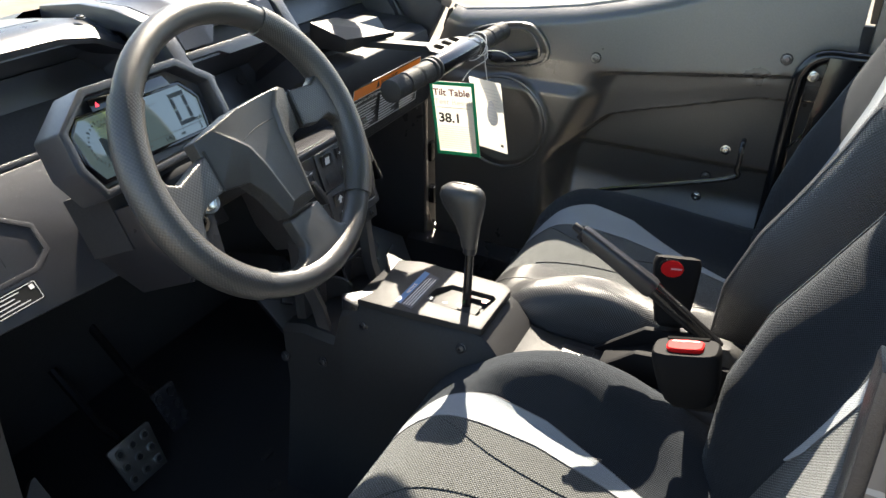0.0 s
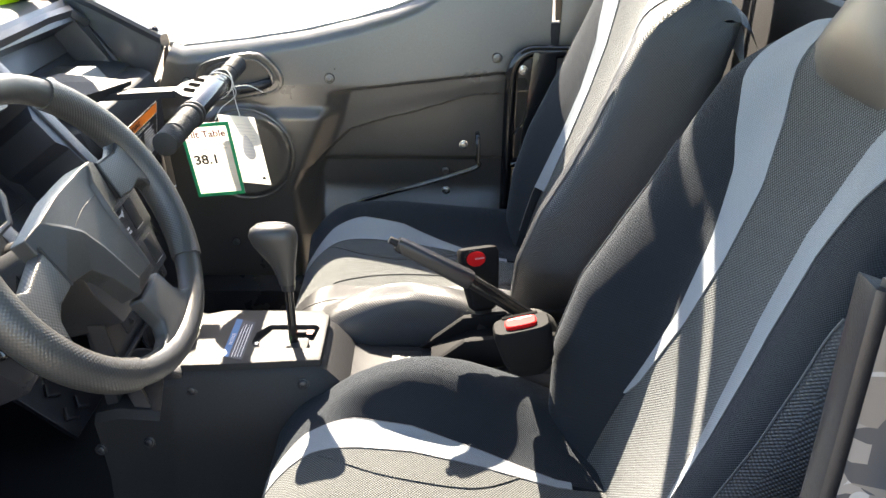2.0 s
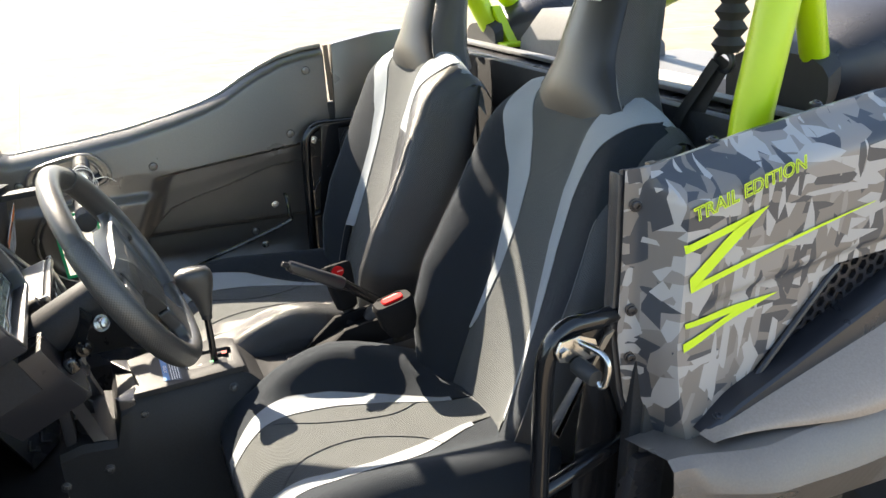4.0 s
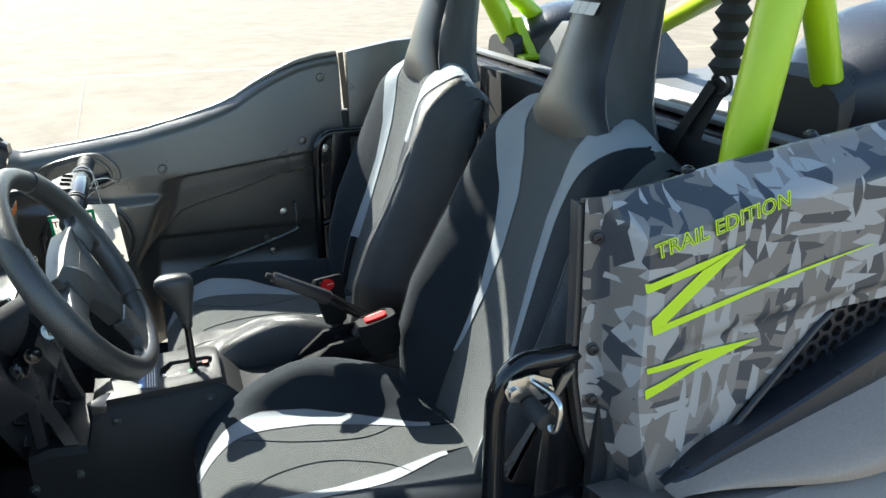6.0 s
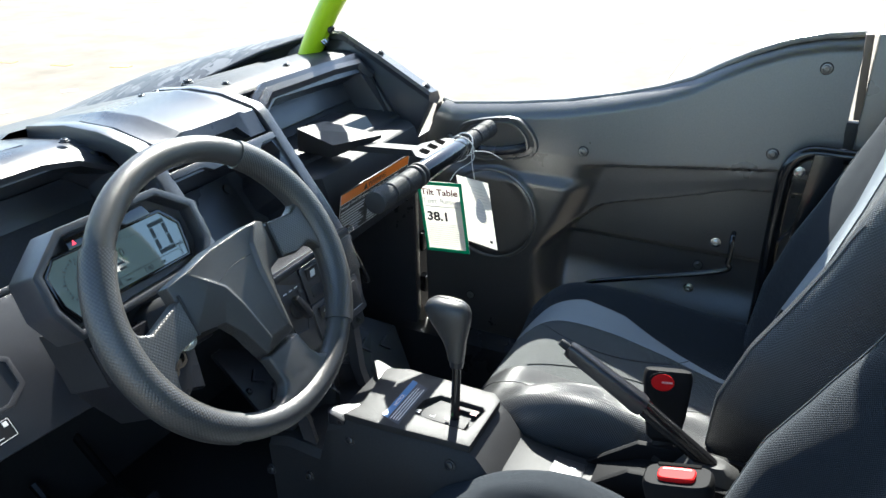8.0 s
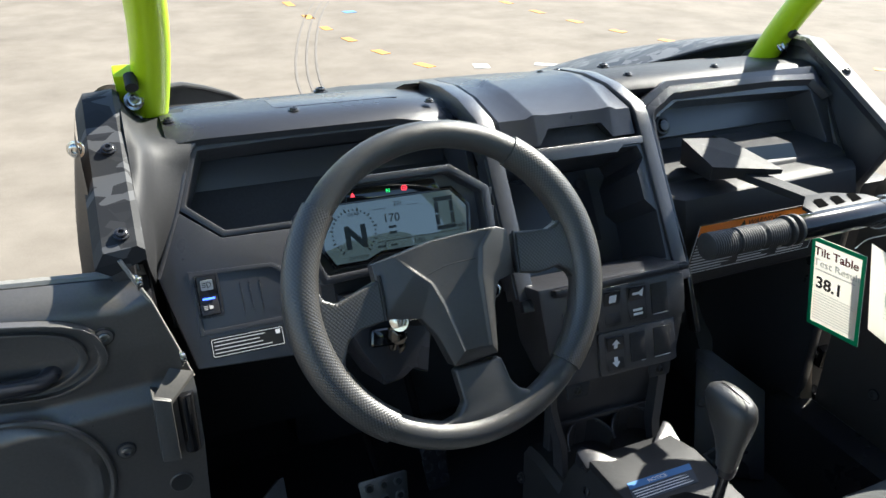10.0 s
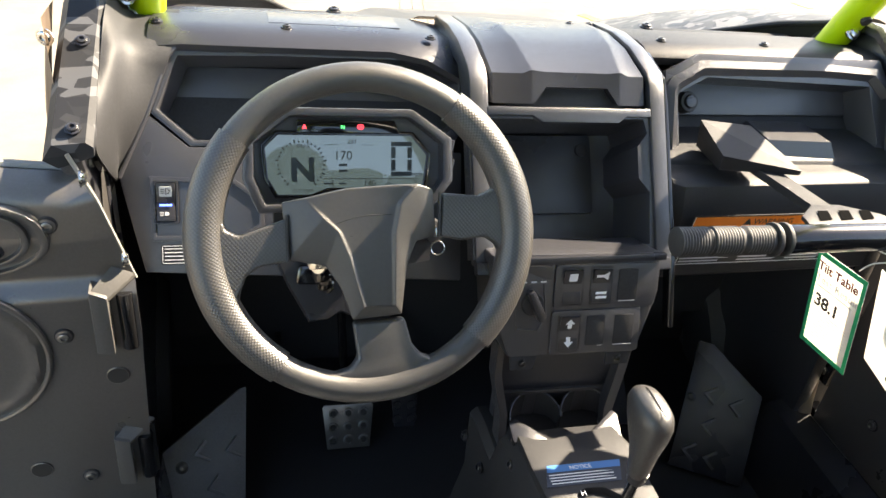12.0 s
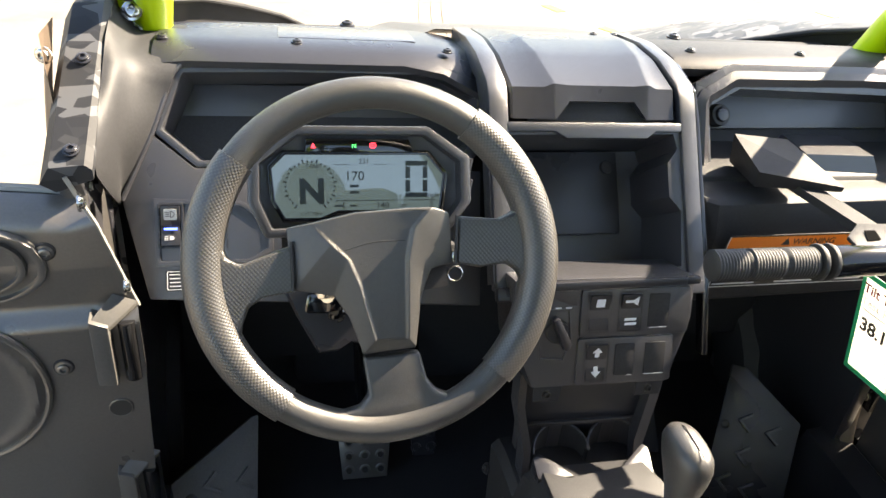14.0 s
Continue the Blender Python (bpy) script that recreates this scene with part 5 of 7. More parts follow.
def build_tags():
    f1 = Face((0.402, 0.655, 0.946), (0.006, -0.095, 0.006), (-0.030, -0.016, 0.174))
    t = thing("hang_tag", (0.33, 0.56, 1.0), "white card hang tag with green border tied to grab bar", "tag")

    def sheet(name, u0, v0, u1, v1, fc, w, material, bend, parent, label=""):
        rows = []
        for i in range(9):
            v = v0 + (v1 - v0) * i / 8
            rows.append([fc.at(u0 + (u1 - u0) * k / 8, v, w + bend * math.sin(math.pi * (i / 8)) + bend * 0.6 * (k / 8) ** 2) for k in range(9)])
        bm = loft(rows, closed=False)
        ext = bmesh.ops.extrude_face_region(bm, geom=list(bm.faces))
        bmesh.ops.translate(bm, verts=[x for x in ext["geom"] if isinstance(x, bmesh.types.BMVert)], vec=fc.w * -0.0004)
        return part(name, bm, material, parent, label)

    card = sheet("card", 0, 0, 0.096, 0.168, f1, 0, PAPER, 0.0, t, "white printed card")
    part("border", bezel(f1, [(0, 0), (0.096, 0), (0.096, 0.168), (0, 0.168)], [(0.0065, 0.008), (0.0895, 0.008), (0.0895, 0.160), (0.0065, 0.160)], 0.0003, 0.0004, 0, w=0.0012, floor=False), GREEN_CARD, card, "green border")
    words("tag_text", "Tilt Table", 0.0205, f1, 0.006, 0.138, flat("dark red printing", (0.10, 0.015, 0.02), 0.6), card, 0.0018, bold=0.0004)
    words("tag_text", "Test Result", 0.0185, f1, 0.006, 0.118, GREY_INK, card, 0.0018)
    words("tag_text", "38.1", 0.029, f1, 0.012, 0.078, INK_AND_SHADE, card, 0.0018, bold=0.0008)
    rnd = random.Random(2)
    for k in range(11):
        v = 0.068 - 0.0052 * k
        part("print_line", plate(f1, [(0.010, v), (0.076 + rnd.random() * 0.01, v), (0.078, v + 0.0014), (0.010, v + 0.0014)], 0.0002, 0.0016, 0), GREY_INK, card)
    part("print_line", plate(f1, [(0.010, 0.110), (0.082, 0.110), (0.082, 0.112), (0.010, 0.112)], 0.0002, 0.0016, 0), GREY_INK, card)
    f2 = Face((0.464, 0.590, 0.958), (-0.018, -0.075, 0.0), (-0.050, -0.010, 0.178))
    t2 = thing("paper_tag", (0.38, 0.53, 1.0), "plain white printed paper tag behind the green card", "tag")
    pg = sheet("page", -0.004, -0.008, 0.076, 0.160, f2, -0.004, PAPER, 0.0, t2, "white printed sheet")
    for k in range(14):
        v = 0.140 - 0.0078 * k
        part("print_line", plate(f2, [(0.030, v), (0.062 + rnd.random() * 0.006, v), (0.068, v + 0.001), (0.030, v + 0.001)], 0.0002, -0.0038, 0), GREY_INK, pg)
    # soft shadow on the sheet, painted as a grey-blue teardrop
    drop = [(0.046 + 0.013 * math.cos(a) * (1 - 0.35 * math.sin(a)), 0.085 + 0.030 * math.sin(a)) for a in (2 * math.pi * i / 24 for i in range(24))]
    part("print_shape", plate(f2, drop, 0.0002, -0.0039, 0), flat("blue grey painted shade", (0.40, 0.43, 0.50), 0.6), pg, "grey teardrop painted as shade on the sheet")
    part("print_block", plate(f2, [(0.060, 0.006), (0.067, 0.006), (0.067, 0.013), (0.060, 0.013)], 0.0002, -0.0038, 0), INK_AND_SHADE, pg)
    tie = thing("tag_strings", (0.40, 0.583, 1.18), "white cotton strings looped round the grab bar", "string")
    cotton = flat("white string", (0.7, 0.7, 0.68), 0.8)
    Y, Z = 0.583, 1.182
    for x, tilt in ((0.408, 0.02), (0.416, -0.015)):
        part("loop", tube([(x + tilt * math.sin(a), Y + 0.024 * math.cos(a), Z + 0.024 * math.sin(a)) for a in (2 * math.pi * i / 24 for i in range(24))], 0.0011, 6, closed=True), cotton, tie)
    part("tail", tube(spline([(0.41, Y - 0.024, Z), (0.40, Y - 0.030, Z - 0.02), (0.385, 0.580, 1.140), (0.382, 0.594, 1.118)], 6), 0.0010, 6), cotton, tie)
    part("tail", tube(spline([(0.415, Y - 0.022, Z - 0.008), (0.43, Y - 0.05, Z - 0.01), (0.455, Y - 0.07, Z - 0.03)], 6), 0.0010, 6), cotton, tie)
    part("tail", tube(spline([(0.405, Y - 0.024, Z), (0.400, Y - 0.028, Z - 0.03), (0.408, 0.552, 1.118)], 6), 0.0010, 6), cotton, tie)


build_tags()

# ---- floor, pedals ----


# lighter copy for the driver's foot rest: sky light put into the grey
FOOT_SKYLIT = mat("foot rest plastic with sky light in its grey", (0.085, 0.087, 0.092), 0.45, grain=0.3, bump=0.3, bump_scale=700)


def build_floor():
    fl = thing("floor_pan", (0, 0.4, 0.45), "black plastic floor pan with foot rests and raised tread marks", "floor pan")
    part("floor", box((0, 0.42, 0.435), (1.30, 1.75, 0.03), 0.006), PLASTIC_DARK, fl)
    part("firewall", box((0, 1.24, 0.80), (1.30, 0.03, 0.76), 0.006), PLASTIC_DARK, fl)
    part("rear_wall", box((0, -0.40, 0.92), (1.34, 0.03, 0.96), 0.006), PLASTIC_DARK, fl)
    part("seat_riser", box((0, -0.14, 0.56), (1.30, 0.48, 0.22), 0.02), PLASTIC_DARK, fl)
    for s in (-1, 1):
        part("side_sill", loft([[Vector((s * x, y, z)) for x, z in ((0.56, 0.45), (0.60, 0.60), (0.66, 0.61), (0.70, 0.58), (0.70, 0.40))] for y in (-0.1, 0.2, 0.5, 0.84)]), PLASTIC_SMOOTH, fl)
    # foot rests
    near, far = [(-0.035, 0), (0.088, 0), (0.152, 0.254), (0.140, 0.254), (-0.016, 0.183)], [(0, 0), (0.15, 0), (0.15, 0.19), (0.03, 0.27), (0.0, 0.27)]
    rests = ((Face((-0.552, 0.735, 0.455), (0.15, 0.05, 0.0), (0.0, 0.16, 0.17)), near), (Face((0.40, 0.825, 0.455), (0.17, -0.10, 0.0), (0.0, 0.16, 0.17)), far), (Face((0.20, 0.93, 0.47), (0.17, 0.0, 0.0), (0.0, 0.17, 0.17)), far))
    for fc, shape in rests:
        rest = part("foot_rest", plate(fc, shape, 0.012, 0, 0.003), FOOT_SKYLIT if shape is near else PLASTIC_SMOOTH, fl)
        for u, v in ((0.030, 0.04), (0.075, 0.035), (0.055, 0.10), (0.046, 0.165), (0.100, 0.155)):
            part("tread_mark", plate(fc, [(u + 0.012, v + 0.02), (u - 0.012, v), (u + 0.012, v - 0.02), (u + 0.016, v - 0.016), (u - 0.004, v), (u + 0.016, v + 0.016)], 0.008, 0.0115, 0.001), PLASTIC, rest)
        bolt_on(rest, fc.at(0.012, 0.15, 0.012), fc.w, 0.008)
    for x, y in ((-0.16, 0.72), (-0.10, 0.78), (-0.34, 0.62), (-0.20, 0.60), (-0.42, 0.7)):
        part("floor_rib", box((x, y, 0.453), (0.03, 0.012, 0.008), 0.003), PLASTIC_DARK, fl)
    # pedals
    for name, cx, w in (("brake_pedal", -0.2665, 0.100), ("accelerator_pedal", -0.150, 0.058)):
        ped = thing(name, (cx, 0.93, 0.52), "drilled steel foot pedal with round studs" if w > 0.06 else "black plastic accelerator pedal with round studs", "pedal", "pedals")
        fc = Face((cx - w / 2, 0.923 if w > 0.06 else 0.95, 0.481 if w > 0.06 else 0.50), (1, 0, 0), (0, 0.05, 0.1))
        steel = PLASTIC_SMOOTH if w < 0.06 else mat("worn steel pedal", (0.36, 0.355, 0.34), 0.33, metal=0.9, blotch_scale=30)
        pad = part("pad", plate(fc, [(0.008, 0), (w - 0.008, 0), (w, 0.086), (w - 0.004, 0.090), (0.004, 0.090), (0, 0.086)], 0.006, 0, 0.0015), steel, ped)
        for i in range(3 if w > 0.06 else 2):
            for j in range(3):
                u, v = w / 2 + (i - (1 if w > 0.06 else 0.5)) * 0.030, 0.017 + j * 0.028
                part("stud", loft([[fc.at(u + r * math.cos(a), v + r * math.sin(a), h) for a in (2 * math.pi * k / 14 for k in range(14))] for r, h in ((0.0105, 0.005), (0.0095, 0.010), (0.0068, 0.010), (0.006, 0.007))]), steel, pad)
                # hole shade is a black disc set inside the stud
                part("stud_hole", cyl(fc.at(u, v, 0.0068), fc.at(u, v, 0.0078), 0.0060, n=12), INK_AND_SHADE, pad)
        part("pedal_arm", tube([fc.at(w / 2, 0.06, -0.002), fc.at(w / 2, 0.12, -0.06), fc.at(w / 2, 0.25, -0.10)], 0.009, 8), STEEL_BLACK, ped)


build_floor()

# ---- console ----
BUCKLE = mat("black plastic of buckles and shaded lever housing", (0.010, 0.010, 0.011), 0.7, spec=0.12, grain=0.1, bump=0.15, bump_scale=900)


def build_console():
    c = thing("centre_console", (0, 0.35, 0.45), "black plastic centre console with gear gate and tray", "console")
    rows = []
    prof = [(0.70, 0.80, 0.105, 0.105), (0.66, 0.81, 0.105, 0.105), (0.60, 0.80, 0.10, 0.10), (0.585, 0.862, 0.098, 0.075), (0.555, 0.874, 0.092, 0.066), (0.36, 0.874, 0.078, 0.066), (0.335, 0.862, 0.078, 0.06), (0.305, 0.828, 0.08, 0.055), (0.28, 0.822, 0.085, 0.055), (0.20, 0.822, 0.08, 0.05), (0.10, 0.84, 0.075, 0.05), (-0.10, 0.86, 0.07, 0.06), (-0.20, 0.86, 0.07, 0.06)]
    for y, h, wl, wr in prof:
        rows.append([Vector((x, y, z)) for x, z in ((-0.145, 0.44), (-0.105, h - 0.13), (-wl - 0.006, h - 0.012), (-wl + 0.004, h), (wr - 0.004, h), (wr + 0.006, h - 0.012), (0.105, h - 0.13), (0.145, 0.44))])
    part("console_body", bevelled(loft(rows), 0.004, 2, 25), GATE, c)
    # gear gate plate
    z = 0.8745
    gp = Face((0, 0, z), (1, 0, 0), (0, 1, 0))
    gate_o = [(-0.078, 0.345), (0.048, 0.345), (0.062, 0.362), (0.064, 0.52), (0.050, 0.560), (-0.060, 0.545), (-0.092, 0.558), (-0.090, 0.50)]
    gate_i = [(-0.046, 0.366), (0.010, 0.358), (0.018, 0.364), (0.018, 0.440), (-0.004, 0.458), (-0.030, 0.460), (-0.044, 0.452), (-0.046, 0.42)]
    plate_ob = part("gate_plate", bezel(gp, gate_o, gate_i, 0.012, 0.012, 0.003, w=0.012), GATE, c, "satin black gate plate")
    part("gate_channel", plate(gp, [(-0.040, 0.372), (-0.018, 0.372), (-0.018, 0.400), (0.004, 0.400), (0.004, 0.366), (0.012, 0.366), (0.012, 0.436), (-0.022, 0.452), (-0.040, 0.448)], 0.006, 0.0008, 0.001), PLASTIC_DARK, plate_ob)
    for letter, v in (("H", 0.449), ("L", 0.424)):
        words("gear_mark", letter, 0.011, gp, -0.039, v, WHITE_PRINT, plate_ob, 0.0122, "white gear letter")
    part("gear_mark", plate(gp, [(-0.036, 0.400), (-0.029, 0.400), (-0.029, 0.407), (-0.036, 0.407)], 0.0003, 0.0121, 0), flat("green printing", (0.02, 0.35, 0.10), 0.5), plate_ob, "green neutral mark")
    part("reverse_mark", plate(gp, [(-0.002, 0.368), (0.010, 0.368), (0.010, 0.378), (-0.002, 0.378)], 0.0003, 0.0069, 0), flat("red printing", (0.4, 0.03, 0.02), 0.5), plate_ob)
    nf = Face((-0.080, 0.466, z + 0.0122), (1, 0.0, 0), (0.0, 1, 0))
    dec = part("notice_decal", plate(nf, [(0, 0), (0.104, 0.0), (0.116, 0.034), (0.010, 0.034)], 0.0006, 0, 0), flat("dark blue label", (0.012, 0.022, 0.045), 0.4), c, "blue and dark notice decal")
    part("notice_band", plate(nf, [(0.0075, 0.0225), (0.1115, 0.0225), (0.115, 0.0335), (0.0105, 0.0335)], 0.0002, 0.0006, 0), BLUE, dec, "blue heading band")
    words("notice_text", "NOTICE", 0.0085, nf, 0.040, 0.0245, WHITE_PRINT, dec, 0.0011)
    for k in range(4):
        part("print_line", plate(nf, [(0.008, 0.0035 + 0.0045 * k), (0.098, 0.0035 + 0.0045 * k), (0.098 - 0.016 * (k % 2), 0.0050 + 0.0045 * k), (0.008, 0.0050 + 0.0045 * k)], 0.0002, 0.0007, 0), WHITE_PRINT, dec)
    # raised front horns beside the cup wells
    for pts in ([(-0.096, 0.556, 0.874), (-0.096, 0.585, 0.882), (-0.085, 0.592, 0.884), (-0.060, 0.572, 0.878), (-0.045, 0.552, 0.878)], [(0.062, 0.545, 0.878), (0.070, 0.585, 0.884), (0.062, 0.592, 0.886), (0.035, 0.572, 0.880), (0.01, 0.552, 0.878)]):
        part("console_horn", prism(pts, (0, 0, -0.06), 0.004), PLASTIC_SMOOTH, c)
    # cup wells
    part("cup_front", prism([(-0.092, 0.588, 0.70), (0.092, 0.588, 0.70), (0.088, 0.588, 0.800), (0.05, 0.588, 0.793), (0.0, 0.588, 0.800), (-0.05, 0.588, 0.793), (-0.088, 0.588, 0.800)], (0, 0.008, 0), 0.002), PLASTIC, c)
    part("cup_back", prism([(x, 0.668, zz) for x, zz in [(-0.100, 0.97), (0.105, 0.97), (0.108, 0.935), (0.098, 0.70), (-0.08, 0.70), (-0.092, 0.935)]], (0, 0.02, 0), 0.003), PLASTIC, c)
    for x0 in (-0.070, 0.012):
        # a deep scalloped pocket: an upright half-round shell, open towards the seat
        rows = []
        for z in (0.70, 0.74, 0.79, 0.832):
            rows.append([Vector((x0 + 0.040 + 0.042 * math.cos(a), 0.635 + 0.034 * math.sin(a), z + 0.024 * math.sin(a) * (z > 0.83))) for a in (math.pi * i / 16 for i in range(17))])
        part("cup_pocket", loft(rows, closed=False), PLASTIC_DARK, c, "dark scalloped cup pocket", angle=60)
        part("scallop_rim", tube([p + Vector((0, -0.001, 0.001)) for p in rows[-1]], 0.0022, 8), PLASTIC_SMOOTH, c)
    part("pocket_head", prism([(-0.090, 0.664, 0.860), (0.092, 0.664, 0.860), (0.094, 0.664, 0.866), (-0.091, 0.664, 0.868)], (0, -0.006, 0), 0.0015), PLASTIC, c)
    for s in (-1, 1):
        part("console_stay", bevelled(loft([[Vector((s * (x + dx), y + dy, z)) for dx, dy in ((-0.006, 0.0), (0.006, -0.004), (0.008, 0.020), (-0.006, 0.020))] for x, y, z in ((0.100, 0.655, 0.968), (0.098, 0.650, 0.91), (0.084, 0.632, 0.845), (0.086, 0.618, 0.80), (0.095, 0.60, 0.76))]), 0.002), PLASTIC, c)
    # side details
    for p in ((-0.089, 0.373, 0.848), (-0.097, 0.545, 0.842), (-0.110, 0.622, 0.748), (-0.112, 0.70, 0.735)):
        bolt_on(c, p, (-1, 0, 0.28), 0.007)
    # brake lever housing, near black: the passenger seat's shadow is in its colour
    for s, x in ((-1, -0.040), (1, 0.028)):
        part("lever_cheek", prism([(x, 0.195, 0.83), (x, 0.12, 0.893), (x, 0.02, 0.905), (x, -0.06, 0.905), (x, -0.06, 0.83)], (0.012, 0, 0), 0.004), BUCKLE, c)
    part("lever_slot", prism([(-0.026, 0.175, 0.838), (-0.026, 0.11, 0.870), (-0.026, -0.05, 0.890), (-0.026, -0.05, 0.83)], (0.054, 0, 0), 0.003), BUCKLE, c)
    for p in ((0.012, 0.208, 0.822), (-0.030, 0.222, 0.822)):
        bolt_on(c, p, (0, 0, 1), 0.006, CHROME, label="zinc screw")
    part("tray_tab", box((-0.008, 0.215, 0.823), (0.075, 0.05, 0.006), 0.002), PLASTIC_SMOOTH, c)
    return c


build_console()


def rounded_ring(c, axes, a, b, n=20, p=2.6):
    """A squarish oval round c."""
    u, v = axes
    out = []
    for k in range(n):
        t = 2 * math.pi * k / n
        ct, st = math.cos(t), math.sin(t)
        out.append(c + u * (a * math.copysign(abs(ct) ** (2 / p), ct)) + v * (b * math.copysign(abs(st) ** (2 / p), st)))
    return out


def build_shifter():
    s = thing("gear_shifter", (-0.018, 0.40, 0.875), "black moulded gear shifter knob on steel lever", "gear shifter")
    part("lever", tube([(-0.020, 0.396, 0.876), (-0.015, 0.397, 0.94), (-0.010, 0.398, 0.985)], lambda t: 0.0075 - 0.001 * t, 14), STEEL_BLACK, s)
    part("collar", cyl((-0.012, 0.398, 0.972), (-0.009, 0.398, 0.990), 0.0105, 0.012, 18, 0.002), PLASTIC_SMOOTH, s)
    rings = []
    X, Yv = Vector((1, 0, 0)), Vector((0, 1, 0))
    for z, dy, a, b in ((0.985, 0.0, 0.011, 0.012), (1.00, 0.0, 0.0125, 0.0145), (1.02, 0.003, 0.0145, 0.019), (1.04, 0.008, 0.0175, 0.028), (1.055, 0.012, 0.0195, 0.0345), (1.068, 0.014, 0.0205, 0.037), (1.078, 0.014, 0.019, 0.034), (1.085, 0.013, 0.0135, 0.026), (1.088, 0.012, 0.006, 0.012)):
        rings.append(rounded_ring(Vector((-0.012, 0.399 + dy, z)), (X, Yv), a, b, 22, 2.4))
    part("knob", loft(rings), WHEEL_SMOOTH, s, "matt black moulded knob")
    part("knob_seam", tube([(-0.012, 0.399 + dy, z) for z, dy in ((1.0884, -0.012), (1.0888, 0.012), (1.0885, 0.03), (1.0815, 0.042), (1.068, 0.0505), (1.05, 0.045))], 0.0006, 6), PLASTIC_DARK, s)


def build_brake():
    b = thing("parking_brake", (-0.01, 0.10, 0.93), "black hand brake lever with ribbed grip and push button", "hand brake")
    tip, mid, base = Vector((-0.014, 0.225, 1.056)), Vector((-0.016, 0.112, 0.992)), Vector((-0.004, 0.012, 0.915))
    d = (tip - mid).normalized()
    side = d.cross(Vector((0, 0, 1))).normalized()
    up = side.cross(d)
    prof = ((0.0, 0.0115, 0.013), (0.06, 0.0125, 0.015), (0.5, 0.0108, 0.013), (0.92, 0.0104, 0.0122), (1.0, 0.0088, 0.0105))
    part("grip", loft([rounded_ring(mid.lerp(tip, t), (side, up), a, c, 20, 3.2) for t, a, c in prof]), PLASTIC_SMOOTH, b, "ribbed black grip")
    part("button", cyl(tip, tip + d * 0.014, 0.0062, 0.0055, 16, 0.0012), PLASTIC_DARK, b)
    d2 = (mid - base).normalized()
    s2 = d2.cross(Vector((0, 0, 1))).normalized()
    u2 = s2.cross(d2)
    part("lever", loft([rounded_ring(base.lerp(mid, t), (s2, u2), a, c, 16, 4) for t, a, c in ((-0.05, 0.009, 0.011), (0.5, 0.0085, 0.011), (1.05, 0.0085, 0.0115))]), STEEL_BLACK, b)
    part("boot", loft([rounded_ring(Vector((-0.004, 0.015 + dy, z)), (Vector((1, 0, 0)), Vector((0, 1, 0))), a, c, 18, 3) for z, dy, a, c in ((0.895, 0.0, 0.028, 0.05), (0.912, 0.0, 0.022, 0.04), (0.924, 0.002, 0.014, 0.024))]), RUBBER, b)




def build_buckle(at, tilt, size, label):
    k = thing("seat_belt_buckle", at, label, "seat belt buckle", "seat belt buckles")
    m = Matrix.Translation(at) @ pose(0, 0, 0, *tilt)
    w, d, h = size

    def put(bm):
        bm.transform(m)
        return bm

    X, Y = Vector((1, 0, 0)), Vector((0, 1, 0))
    part("shell", put(loft([rounded_ring(Vector((0, 0, z)), (X, Y), a * w, b * d, 24, 4) for z, a, b in ((-h * 1.06, 0.16, 0.2), (-h * 1.02, 0.27, 0.36), (-h * 0.9, 0.375, 0.46), (-h * 0.72, 0.42, 0.49), (-h * 0.70, 0.445, 0.51), (-h * 0.3, 0.485, 0.52), (-0.012, 0.50, 0.50), (-0.003, 0.49, 0.47), (0.0, 0.46, 0.43), (0.0, 0.38, 0.34))])), BUCKLE, k, "black buckle shell")
    part("button", put(bevelled(loft([rounded_ring(Vector((0, 0.002, z)), (X, Y), a * w, b * d, 20, 4) for z, a, b in ((-0.004, 0.27, 0.25), (0.004, 0.27, 0.25), (0.0055, 0.25, 0.22))]), 0.0006, 1)), RED, k, "red release button")
    f = Face((-w * 0.2, -d * 0.12, 0.0057), (1, 0, 0), (0, 1, 0))
    bar = plate(f, [(0, 0), (w * 0.4, 0), (w * 0.4, 0.0022), (0, 0.0022)], 0.0003, 0, 0)
    part("press_mark", put(bar), flat("pale pink printing", (0.75, 0.35, 0.33), 0.5), k)
    # the slot's shade is a black patch on the top face
    part("slot", put(box((0, -d * 0.40, 0.0005), (w * 0.62, d * 0.12, 0.002), 0.0005)), mat("black patch for slot shade", (0.01, 0.01, 0.01), 0.9, spec=0.05), k)
    part("stalk", put(tube([(0, 0, -h + 0.01), (0, -0.02, -h - 0.01), (0, -0.05, -h - 0.05)], 0.012, 10, flat=(0.016, 0.004))), STRAP, k)


